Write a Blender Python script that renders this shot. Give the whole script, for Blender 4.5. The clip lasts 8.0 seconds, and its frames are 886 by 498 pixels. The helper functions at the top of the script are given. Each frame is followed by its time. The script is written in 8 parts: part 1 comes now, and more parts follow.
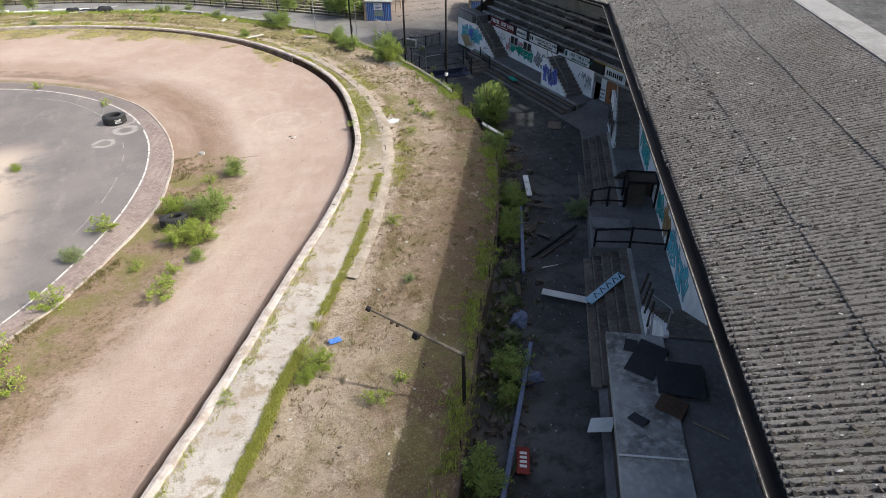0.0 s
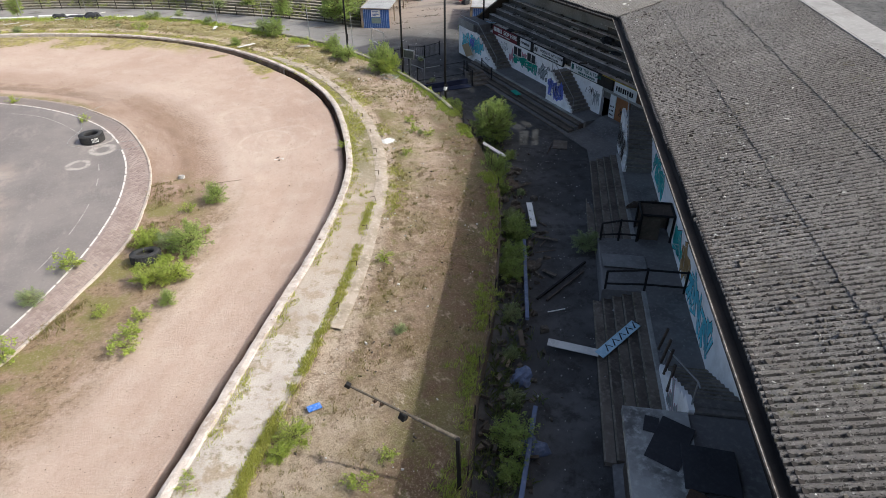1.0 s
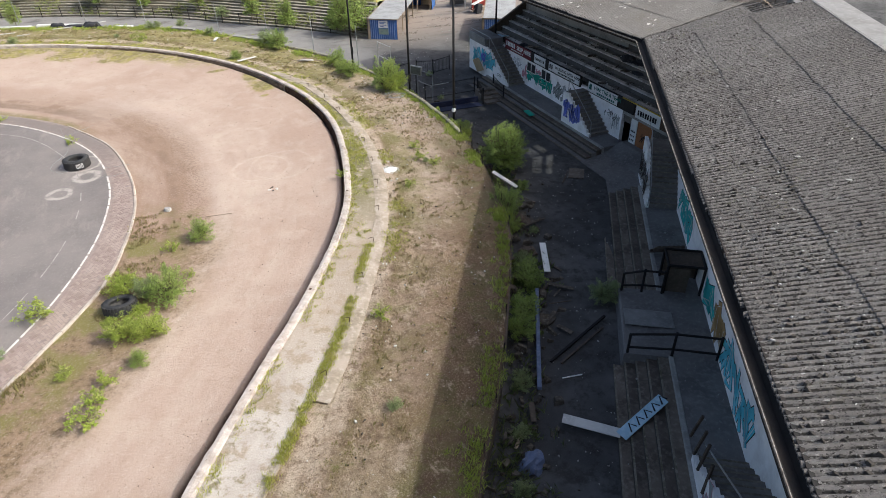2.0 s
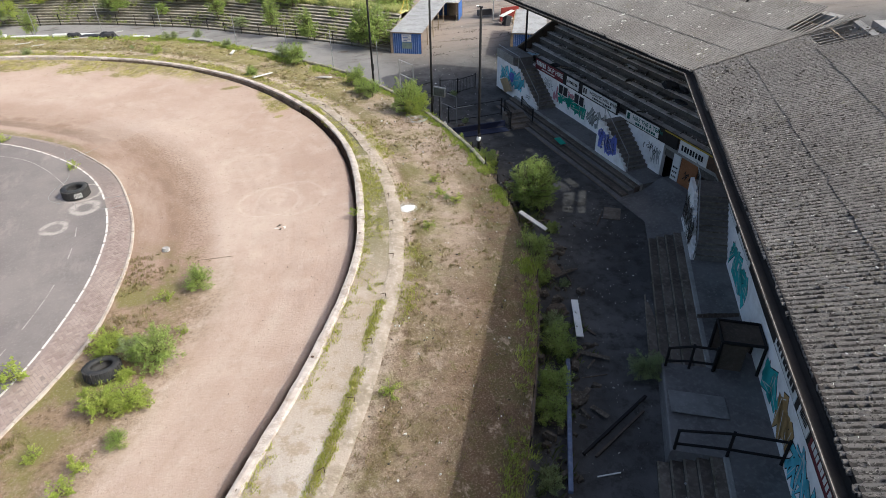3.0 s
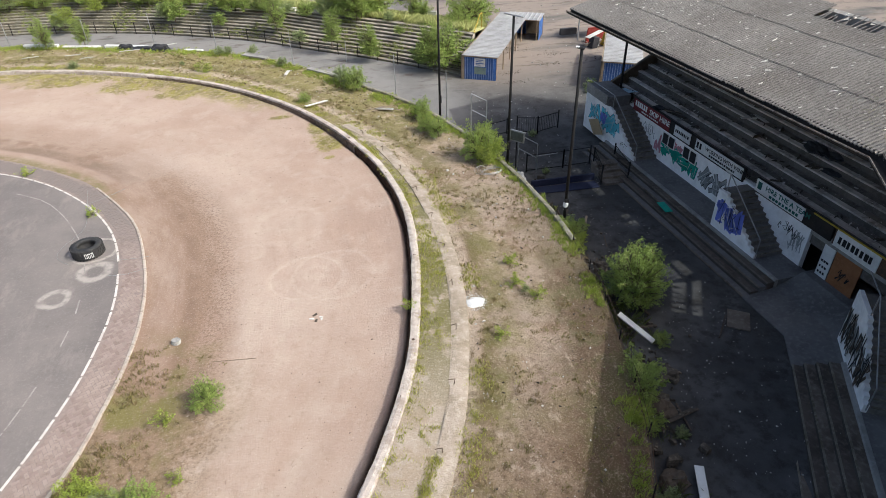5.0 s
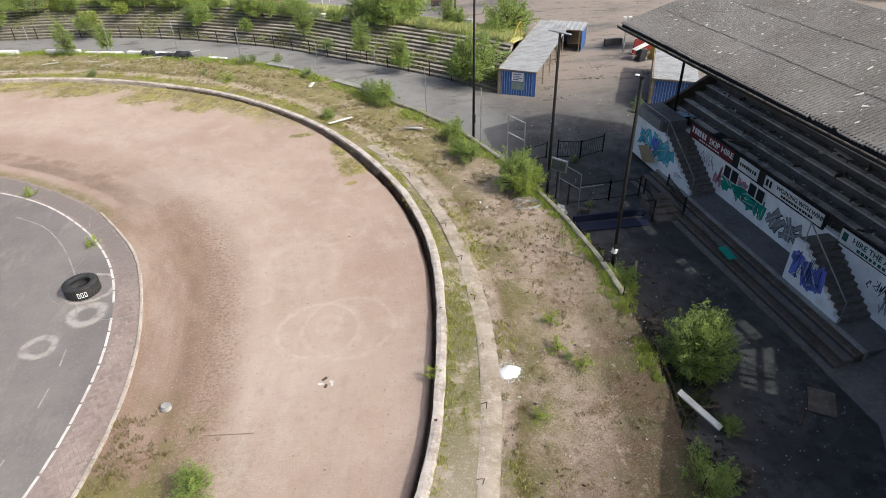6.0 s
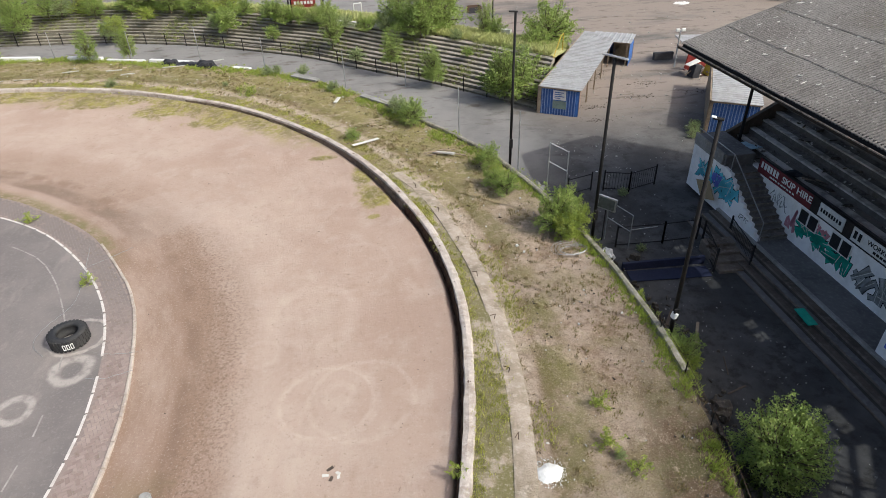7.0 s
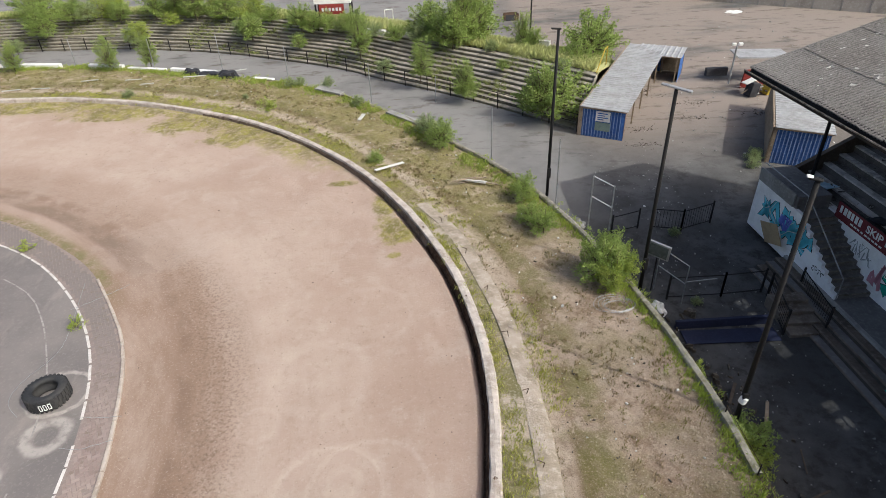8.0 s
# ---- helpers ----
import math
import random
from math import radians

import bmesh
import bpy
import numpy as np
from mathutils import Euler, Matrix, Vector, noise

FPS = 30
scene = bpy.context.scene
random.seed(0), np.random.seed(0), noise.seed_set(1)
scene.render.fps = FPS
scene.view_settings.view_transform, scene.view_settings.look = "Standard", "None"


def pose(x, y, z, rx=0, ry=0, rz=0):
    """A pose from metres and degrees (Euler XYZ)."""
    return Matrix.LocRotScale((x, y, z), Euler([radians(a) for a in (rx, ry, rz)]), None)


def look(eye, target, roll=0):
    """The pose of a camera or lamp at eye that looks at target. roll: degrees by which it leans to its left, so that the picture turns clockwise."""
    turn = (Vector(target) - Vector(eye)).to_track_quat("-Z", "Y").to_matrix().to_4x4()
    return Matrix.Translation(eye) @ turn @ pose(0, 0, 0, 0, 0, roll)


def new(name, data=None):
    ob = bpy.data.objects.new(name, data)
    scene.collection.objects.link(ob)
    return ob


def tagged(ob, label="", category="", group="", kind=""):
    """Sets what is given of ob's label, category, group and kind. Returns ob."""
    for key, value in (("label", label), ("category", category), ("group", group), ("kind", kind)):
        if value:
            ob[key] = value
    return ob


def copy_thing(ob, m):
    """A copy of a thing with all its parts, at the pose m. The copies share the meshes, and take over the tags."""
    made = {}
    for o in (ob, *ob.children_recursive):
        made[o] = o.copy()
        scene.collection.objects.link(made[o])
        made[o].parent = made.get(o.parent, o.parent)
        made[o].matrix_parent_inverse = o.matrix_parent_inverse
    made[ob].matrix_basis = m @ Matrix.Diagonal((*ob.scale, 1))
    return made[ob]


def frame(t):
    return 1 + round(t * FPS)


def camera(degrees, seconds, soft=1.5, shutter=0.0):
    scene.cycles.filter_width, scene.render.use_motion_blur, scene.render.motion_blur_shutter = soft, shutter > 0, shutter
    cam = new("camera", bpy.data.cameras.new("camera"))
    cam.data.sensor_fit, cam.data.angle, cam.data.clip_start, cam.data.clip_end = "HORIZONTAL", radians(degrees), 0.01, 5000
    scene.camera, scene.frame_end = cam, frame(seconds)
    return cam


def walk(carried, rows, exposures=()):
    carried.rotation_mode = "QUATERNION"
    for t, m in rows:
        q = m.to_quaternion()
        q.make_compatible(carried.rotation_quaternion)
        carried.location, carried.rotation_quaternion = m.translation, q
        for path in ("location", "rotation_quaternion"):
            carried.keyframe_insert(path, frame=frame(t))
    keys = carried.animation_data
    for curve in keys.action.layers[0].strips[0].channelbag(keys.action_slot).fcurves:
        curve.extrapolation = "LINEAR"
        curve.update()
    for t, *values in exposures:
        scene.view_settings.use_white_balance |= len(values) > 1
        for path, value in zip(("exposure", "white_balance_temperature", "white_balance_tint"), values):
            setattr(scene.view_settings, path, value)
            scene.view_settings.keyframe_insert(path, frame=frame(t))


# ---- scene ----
cam = camera(71.6, 8.0, 0.9)
PATH = [
    (0, (1.149, 1.172, 14.006), (1.775, 2.712, 12.894), -0.8),
    (0.5, (1.765, 2.38, 14.023), (2.391, 3.92, 12.91), -0.8),
    (1, (2.456, 3.658, 14.059), (3.074, 5.2, 12.945), -0.8),
    (1.5, (3.176, 4.985, 14.151), (3.78, 6.532, 13.036), -0.9),
    (3, (5.147, 9.558, 14.613), (5.661, 11.137, 13.498), -1.1),
    (3.5, (5.629, 11.268, 14.677), (6.099, 12.861, 13.562), -1.2),
    (4, (6.013, 13.006, 14.654), (6.44, 14.611, 13.539), -1.3),
    (4.5, (6.257, 14.74, 14.59), (6.641, 16.356, 13.476), -1.3),
    (6, (7.192, 20.004, 14.374), (7.442, 21.647, 13.261), -1.5),
    (6.5, (7.481, 21.795, 14.28), (7.683, 23.445, 13.169), -1.7),
    (7, (7.705, 23.61, 14.247), (7.86, 25.266, 13.136), -1.8),
    (7.5, (7.95, 25.358, 14.188), (8.054, 27.018, 13.077), -2.0),
    (8, (8.117, 26.965, 14.13), (8.177, 28.629, 13.022), -2.1),
]
walk(cam, [(t, look(eye, target, roll)) for t, eye, target, roll in PATH], [(0, 0.54, 6020, 6), (3, 0.55, 6020, 6), (4.5, 0.49, 6020, 6), (6.5, 0.33, 6020, 6), (8, 0.24, 6020, 6)])

# ---- light: a clear day, the sun behind the stand ----
TO_SUN = Vector((0.83, -0.57, 0.94)).normalized()
world = bpy.data.worlds.new("world")
scene.world = world
world.use_nodes = True
wn = world.node_tree.nodes
sky = wn.new("ShaderNodeTexSky")
sky.sky_type = "NISHITA"
sky.sun_disc = False
sky.sun_elevation = math.asin(TO_SUN.z)
sky.sun_rotation = math.atan2(TO_SUN.x, TO_SUN.y)
sky.air_density, sky.dust_density, sky.ozone_density = 0.8, 6.0, 0.0
wn["Background"].inputs["Strength"].default_value = 0.15
world.node_tree.links.new(sky.outputs["Color"], wn["Background"].inputs["Color"])
sun_data = bpy.data.lights.new("sun", "SUN")
sun_data.energy, sun_data.angle, sun_data.color = 2.45, radians(0.53), (1.0, 0.965, 0.88)
sun = new("sun", sun_data)
sun.matrix_world = look((60, -40, 72), Vector((60, -40, 72)) - TO_SUN)


# ---- materials ----
class Nodes:
    """A short way to write node materials."""

    def __init__(self, name):
        self.mat = bpy.data.materials.new(name)
        self.mat.use_nodes = True
        self.nt = self.mat.node_tree
        self.bsdf = self.nt.nodes["Principled BSDF"]
        self.geo = None

    def add(self, kind, **values):
        n = self.nt.nodes.new(kind)
        for k, v in values.items():
            n.inputs[k.replace("_", " ")].default_value = v
        return n

    def link(self, a, b):
        self.nt.links.new(a, b)

    def place(self, how="world"):
        if how == "world":
            if self.geo is None:
                self.geo = self.add("ShaderNodeNewGeometry")
            return self.geo.outputs["Position"]
        return self.add("ShaderNodeTexCoord").outputs["UV" if how == "uv" else "Object"]

    def noise(self, scale, detail=4.0, rough=0.6, how="world", stretch=None):
        n = self.add("ShaderNodeTexNoise", Scale=scale, Detail=detail, Roughness=rough)
        src = self.place(how)
        if stretch:
            m = self.add("ShaderNodeMapping", Scale=stretch)
            self.link(src, m.inputs["Vector"])
            src = m.outputs["Vector"]
        self.link(src, n.inputs["Vector"])
        return n.outputs["Fac"]

    def cells(self, scale, how="world", feature="F1"):
        n = self.add("ShaderNodeTexVoronoi", Scale=scale)
        n.feature = feature
        self.link(self.place(how), n.inputs["Vector"])
        return n.outputs["Distance"]

    def ramp(self, fac, lo, hi, a=0.0, b=1.0):
        n = self.add("ShaderNodeMapRange")
        n.interpolation_type = "SMOOTHSTEP"
        for k, v in (("From Min", lo), ("From Max", hi), ("To Min", a), ("To Max", b)):
            n.inputs[k].default_value = v
        self.link(fac, n.inputs["Value"])
        return n.outputs["Result"]

    def math(self, op, a, b=0.0):
        n = self.add("ShaderNodeMath")
        n.operation = op
        for i, v in enumerate((a, b)):
            if isinstance(v, (int, float)):
                n.inputs[i].default_value = v
            else:
                self.link(v, n.inputs[i])
        return n.outputs["Value"]

    def mix(self, fac, a, b, blend="MIX"):
        n = self.add("ShaderNodeMix")
        n.data_type, n.blend_type = "RGBA", blend
        for sock, v in ((n.inputs["Factor"], fac), (n.inputs["A"], a), (n.inputs["B"], b)):
            if isinstance(v, (int, float)):
                sock.default_value = v
            elif isinstance(v, tuple):
                sock.default_value = (*v, 1.0) if len(v) == 3 else v
            else:
                self.link(v, sock)
        # colour sockets share their names with the float ones
        for i, v in ((6, a), (7, b)):
            if isinstance(v, tuple):
                n.inputs[i].default_value = (*v, 1.0) if len(v) == 3 else v
            elif not isinstance(v, (int, float)):
                self.link(v, n.inputs[i])
        return n.outputs[2]

    def uv(self, axis):
        n = self.add("ShaderNodeSeparateXYZ")
        self.link(self.place("uv"), n.inputs[0])
        return n.outputs[axis]

    def xyz(self, axis):
        n = self.add("ShaderNodeSeparateXYZ")
        self.link(self.place("world"), n.inputs[0])
        return n.outputs[axis]

    def random(self):
        return self.add("ShaderNodeObjectInfo").outputs["Random"]

    def island(self):
        return self.add("ShaderNodeNewGeometry").outputs["Random Per Island"]

    def done(self, colour, rough=0.85, bump=None, depth=0.01, metal=0.0, spec=0.3):
        if isinstance(colour, tuple):
            self.bsdf.inputs["Base Color"].default_value = (*colour, 1.0)
        else:
            self.link(colour, self.bsdf.inputs["Base Color"])
        if isinstance(rough, (int, float)):
            self.bsdf.inputs["Roughness"].default_value = rough
        else:
            self.link(rough, self.bsdf.inputs["Roughness"])
        self.bsdf.inputs["Metallic"].default_value = metal
        self.bsdf.inputs["Specular IOR Level"].default_value = spec
        if bump is not None:
            b = self.add("ShaderNodeBump", Strength=1.0, Distance=depth)
            self.link(bump, b.inputs["Height"])
            self.link(b.outputs["Normal"], self.bsdf.inputs["Normal"])
        return self.mat


def worn(name, base, dark, light, big=0.5, fine=9.0, rough=0.85, depth=0.006, metal=0.0, how="world", amount=0.6):
    """A plain surface with stains at a large scale and grain at a small one."""
    n = Nodes(name)
    c = n.mix(n.ramp(n.noise(big, 5, how=how), 0.38, 0.68, 0, amount), base, dark)
    c = n.mix(n.ramp(n.noise(fine, 5, how=how), 0.45, 0.75, 0, amount), c, light)
    return n.done(c, rough, n.noise(fine * 3, 4, how=how), depth, metal)


def ring(n, cx, cy, r, w, strength):
    """A round tyre mark about a point of the plan."""
    x, y = n.math("SUBTRACT", n.xyz(0), cx), n.math("SUBTRACT", n.xyz(1), cy)
    d = n.math("SQRT", n.math("ADD", n.math("MULTIPLY", x, x), n.math("MULTIPLY", y, y)))
    d = n.math("ADD", d, n.math("MULTIPLY", n.noise(1.3, 3), 0.3))
    off = n.math("ABSOLUTE", n.math("SUBTRACT", d, r + 0.15))
    return n.math("MULTIPLY", n.ramp(off, w * 0.3, w, strength, 0), n.ramp(n.noise(2.5, 4), 0.3, 0.6, 0.2, 1.0))


def spot(n, cx, cy, rx, ry):
    """One inside a ragged patch of the plan, nought outside."""
    x, y = n.math("DIVIDE", n.math("SUBTRACT", n.xyz(0), cx), rx), n.math("DIVIDE", n.math("SUBTRACT", n.xyz(1), cy), ry)
    d = n.math("SQRT", n.math("ADD", n.math("MULTIPLY", x, x), n.math("MULTIPLY", y, y)))
    d = n.math("ADD", d, n.math("MULTIPLY", n.math("SUBTRACT", n.noise(0.9, 6, 0.7), 0.5), 2.0))
    return n.ramp(d, 0.55, 1.0, 1.0, 0.0)


def mat_dirt():
    """Pink-tan shale of the track: browner beside the inner kerb, dusty down the middle, mossy in patches beside the
    outer wall; that wall's shadow is painted along its foot.
    """
    n = Nodes("track_shale")
    v, y = n.uv(1), n.xyz(1)
    c = n.mix(n.ramp(n.noise(0.16, 5), 0.35, 0.65), (0.395, 0.282, 0.222), (0.45, 0.338, 0.272))
    dusty = n.math("MULTIPLY", n.ramp(v, 0.30, 0.45), n.ramp(v, 0.50, 0.74, 1, 0))
    dusty = n.math("MULTIPLY", dusty, n.math("MULTIPLY", n.ramp(y, 18, 26, 0.45, 1.0), n.ramp(y, 32, 40, 1.0, 0.45)))
    c = n.mix(n.math("MULTIPLY", dusty, n.ramp(n.noise(0.5, 6, 0.7, how="uv", stretch=(0.5, 9, 1)), 0.38, 0.62, 0.15, 0.8)), c, (0.52, 0.425, 0.355))
    c = n.mix(n.ramp(n.noise(0.30, 6, how="uv", stretch=(0.12, 14, 1)), 0.46, 0.70, 0, 0.26), c, (0.54, 0.445, 0.375))
    c = n.mix(n.ramp(n.noise(0.55, 7, 0.7, how="uv", stretch=(0.30, 26, 1)), 0.52, 0.74, 0, 0.22), c, (0.33, 0.228, 0.17))
    c = n.mix(n.ramp(n.noise(0.75, 7, 0.72), 0.48, 0.66, 0, 0.42), c, (0.50, 0.405, 0.335))
    c = n.mix(n.ramp(n.noise(1.9, 7, 0.75), 0.52, 0.68, 0, 0.34), c, (0.33, 0.232, 0.175))
    worn_in = n.ramp(n.noise(0.5, 7, 0.7, how="uv", stretch=(0.35, 16, 1)), 0.34, 0.62, 0.35, 1.0)
    brown = n.math("MULTIPLY", n.ramp(v, 0.21, 0.42, 1, 0), worn_in)
    brown = n.math("MULTIPLY", brown, n.ramp(y, 45, 54, 1.0, 0.45))
    c = n.mix(n.math("MULTIPLY", brown, 0.86), c, (0.265, 0.175, 0.122))
    crumb = n.math("MULTIPLY", n.ramp(v, 0.12, 0.24), n.ramp(v, 0.27, 0.40, 1, 0))
    crumb = n.math("MULTIPLY", crumb, n.ramp(n.noise(8, 7, 0.8), 0.46, 0.62, 0, 0.75))
    c = n.mix(n.math("MULTIPLY", crumb, n.ramp(y, 44, 52, 1, 0.3)), c, (0.17, 0.115, 0.078))
    rut = n.math("MULTIPLY", n.ramp(v, 0.13, 0.165), n.ramp(v, 0.175, 0.21, 1, 0))
    c = n.mix(n.math("MULTIPLY", rut, n.ramp(n.noise(0.6, 5), 0.40, 0.58, 0, 0.55)), c, (0.20, 0.128, 0.088))
    c = n.mix(n.math("MULTIPLY", spot(n, -3.2, 49.6, 3.2, 2.6), 0.22), c, (0.53, 0.44, 0.38))
    arc = n.math("MULTIPLY", n.ramp(v, 0.075, 0.10), n.ramp(v, 0.13, 0.17, 1, 0))
    arc = n.math("MULTIPLY", n.math("MULTIPLY", arc, n.ramp(y, 46, 50)), n.ramp(n.noise(0.7, 5, how="uv", stretch=(0.5, 10, 1)), 0.36, 0.56, 0.25, 0.9))
    c = n.mix(arc, c, (0.22, 0.155, 0.115))
    rim = n.math("MULTIPLY", n.ramp(v, 0.015, 0.06, 1, 0), n.math("MULTIPLY", n.ramp(y, 45, 48), n.ramp(n.noise(1.3, 6, 0.75), 0.38, 0.55, 0.2, 0.9)))
    c = n.mix(rim, c, (0.19, 0.165, 0.07))
    dry = n.math("MULTIPLY", n.ramp(v, 0.32, 0.56, 1, 0), n.ramp(y, 29, 34, 1, 0))
    dry = n.math("MULTIPLY", dry, n.ramp(n.noise(0.9, 7, 0.72), 0.36, 0.56, 0.2, 0.95))
    c = n.mix(dry, c, (0.25, 0.175, 0.11))
    c = n.mix(n.math("MULTIPLY", dry, n.ramp(n.noise(5, 7, 0.8), 0.47, 0.60, 0, 0.9)), c, (0.12, 0.082, 0.045))
    weed = n.math("MULTIPLY", n.ramp(v, 0.18, 0.40, 1, 0), n.ramp(n.noise(0.5, 6, 0.7), 0.46, 0.60))
    weed = n.math("MULTIPLY", weed, n.ramp(y, 31, 36, 1, 0))
    c = n.mix(n.math("MULTIPLY", weed, 0.9), c, (0.18, 0.16, 0.055))
    moss = n.math("MULTIPLY", n.ramp(v, 0.80, 0.95), n.ramp(n.math("ADD", n.noise(0.45, 8, 0.7), n.ramp(v, 0.86, 0.98, 0.0, 0.10)), 0.45, 0.58))
    moss = n.math("MULTIPLY", moss, n.ramp(y, 53, 59))
    for cx, cy, rx, ry in ((6.5, 51.6, 0.7, 1.5), (7.0, 49.4, 1.1, 1.2), (4.3, 54.0, 0.9, 0.35), (6.9, 47.6, 0.35, 0.3), (-2.2, 60.6, 2.4, 1.4), (-5.6, 62.9, 3.2, 1.5), (-10.5, 65.2, 4.2, 1.3), (-18, 66.9, 6.5, 1.1),):
        moss = n.math("MAXIMUM", moss, spot(n, cx, cy, rx, ry))
    moss = n.math("MULTIPLY", moss, n.ramp(n.noise(3.2, 7, 0.78), 0.36, 0.56, 0.35, 1.0))
    c = n.mix(n.math("MULTIPLY", moss, 0.95), c, n.mix(n.ramp(n.noise(1.1, 5), 0.42, 0.6), (0.17, 0.15, 0.04), (0.275, 0.245, 0.055)))
    for cx, cy, r, w, bold in ((5.3, 36.9, 1.5, 0.2, 0.21), (5.25, 36.95, 1.42, 0.09, 0.21), (6.3, 36.9, 1.6, 0.13, 0.22), (4.6, 41.2, 1.5, 0.3, 0.15), (2.95, 39.4, 0.6, 0.14, 0.15), (5.6, 37.2, 0.45, 0.2, 0.22), (5.9, 44.0, 1.6, 0.16, 0.10)):
        c = n.mix(ring(n, cx, cy, r, w, bold), c, (0.60, 0.50, 0.43))
    # dark soil tone that also carries the shadow cast by the outer wall
    wall_shade = n.math("MULTIPLY", n.ramp(n.math("SUBTRACT", v, n.ramp(y, 18, 34, 0.924, 0.973)), 0.0, 0.01), n.ramp(y, 44, 60, 1, 0))
    c = n.mix(wall_shade, c, n.mix(n.ramp(n.noise(2.2, 5), 0.4, 0.6), (0.17, 0.11, 0.076), (0.10, 0.064, 0.043)))
    c = n.mix(n.ramp(n.noise(4.5, 6, 0.78), 0.56, 0.70, 0, 0.5), c, (0.27, 0.19, 0.14))
    c = n.mix(n.ramp(n.noise(13, 5, 0.78), 0.52, 0.72, 0, 0.5), c, (0.58, 0.485, 0.41))
    c = n.mix(n.ramp(n.noise(9, 4, 0.7, stretch=(1, 0.7, 1)), 0.64, 0.70, 0, 0.6), c, (0.25, 0.175, 0.13))
    c = n.mix(n.ramp(n.noise(34, 3, 0.7), 0.60, 0.70, 0, 0.55), c, (0.24, 0.17, 0.125))
    c = n.mix(1.0, c, (0.94, 0.945, 0.95), "MULTIPLY")
    return n.done(c, 0.95, n.noise(11, 7, 0.75), 0.035, spec=0.15)


def mat_dry_grass():
    """Parched turf over sandy soil: brown thatchy growth, straw, bare sand along the path and moss in patches. The
    stand's shade near the fence is put into its colour.
    """
    n = Nodes("dry_grass")
    v, y = n.uv(1), n.xyz(1)
    c = n.mix(n.ramp(n.noise(0.6, 7, 0.7), 0.36, 0.62), (0.365, 0.272, 0.198), (0.235, 0.162, 0.108))
    c = n.mix(n.math("MULTIPLY", n.ramp(y, 24, 32, 0.1, 0.85), n.ramp(n.noise(0.45, 6, 0.7), 0.34, 0.54)), c, (0.43, 0.335, 0.262))
    green = n.ramp(n.noise(0.34, 7, 0.7, stretch=(1, 1.3, 1)), 0.46, 0.62, 0, 0.85)
    edge = n.math("MAXIMUM", n.ramp(v, 0.10, 0.34, 0.6, 0.0), n.ramp(y, 42, 56, 0.0, 0.9))
    edge = n.math("MAXIMUM", edge, n.ramp(v, 0.91, 1.0, 0.0, 0.7))
    edge = n.math("MULTIPLY", edge, n.ramp(n.noise(0.8, 6, 0.7), 0.36, 0.58))
    where = n.math("MAXIMUM", n.ramp(v, 0.36, 0.58, 1.0, 0.45), n.ramp(v, 0.90, 0.99, 0.0, 0.8))
    where = n.math("MAXIMUM", where, n.ramp(y, 42, 52, 0.0, 1.0))
    green = n.math("MULTIPLY", green, where)
    c = n.mix(n.math("MAXIMUM", green, edge), c, (0.185, 0.178, 0.058))
    far = n.math("MULTIPLY", n.ramp(y, 44, 54, 0.0, 0.8), n.ramp(n.noise(0.7, 7, 0.7), 0.32, 0.55))
    c = n.mix(far, c, (0.26, 0.225, 0.085))
    c = n.mix(n.ramp(n.noise(0.85, 7, 0.72), 0.53, 0.66, 0, 0.8), c, (0.50, 0.395, 0.30))
    beside = n.math("SUBTRACT", v, n.ramp(y, 12, 34, 0.29, 0.17))
    sandy = n.math("MULTIPLY", n.ramp(beside, -0.02, 0.03), n.ramp(beside, 0.08, 0.17, 1, 0))
    sandy = n.math("MULTIPLY", sandy, n.ramp(n.noise(1.1, 6, 0.7), 0.30, 0.52, 0.15, 0.9))
    c = n.mix(sandy, c, (0.50, 0.405, 0.315))
    rut = n.math("MULTIPLY", n.ramp(beside, 0.14, 0.18), n.ramp(beside, 0.20, 0.26, 1, 0))
    rut = n.math("MULTIPLY", rut, n.ramp(n.noise(0.5, 6, 0.7), 0.40, 0.56, 0.0, 0.75))
    c = n.mix(rut, c, (0.17, 0.125, 0.06))
    # brown old growth, darkened further for the stand's shade
    thatch_shade = n.math("MULTIPLY", n.ramp(v, 0.45, 0.82), n.math("MULTIPLY", n.ramp(y, 13, 19), n.ramp(y, 24, 34, 1, 0)))
    thatch_shade = n.math("MULTIPLY", thatch_shade, n.ramp(n.noise(0.7, 6, 0.7), 0.34, 0.58, 0.2, 0.85))
    c = n.mix(thatch_shade, c, (0.17, 0.104, 0.060))
    # the shade along the near fence, painted as a dark ragged belt
    fence_shade = n.math("MULTIPLY", n.ramp(n.math("ADD", v, n.math("MULTIPLY", n.noise(0.5, 5, 0.7), 0.3)), 0.80, 0.98), n.ramp(y, 32, 42, 1, 0))
    c = n.mix(n.math("MULTIPLY", fence_shade, 0.85), c, n.mix(n.ramp(n.noise(0.9, 6, 0.7), 0.42, 0.58), (0.115, 0.076, 0.046), (0.095, 0.088, 0.034)))
    olive = n.math("MULTIPLY", n.ramp(y, 13, 20, 0.5, 0.0), n.ramp(n.noise(0.9, 7, 0.72), 0.40, 0.58))
    c = n.mix(olive, c, (0.225, 0.20, 0.082))
    bare = n.math("MULTIPLY", n.ramp(y, 25, 32, 1.0, 0.42), n.ramp(y, 14, 19, 0.55, 1.0))
    pale = n.math("MULTIPLY", n.math("MULTIPLY", n.ramp(v, 0.22, 0.30), n.ramp(v, 0.50, 0.72, 1, 0)), n.ramp(y, 14, 18, 1, 0))
    c = n.mix(n.math("MULTIPLY", pale, n.ramp(n.noise(0.8, 6, 0.7), 0.30, 0.55, 0.15, 0.8)), c, (0.47, 0.375, 0.285))
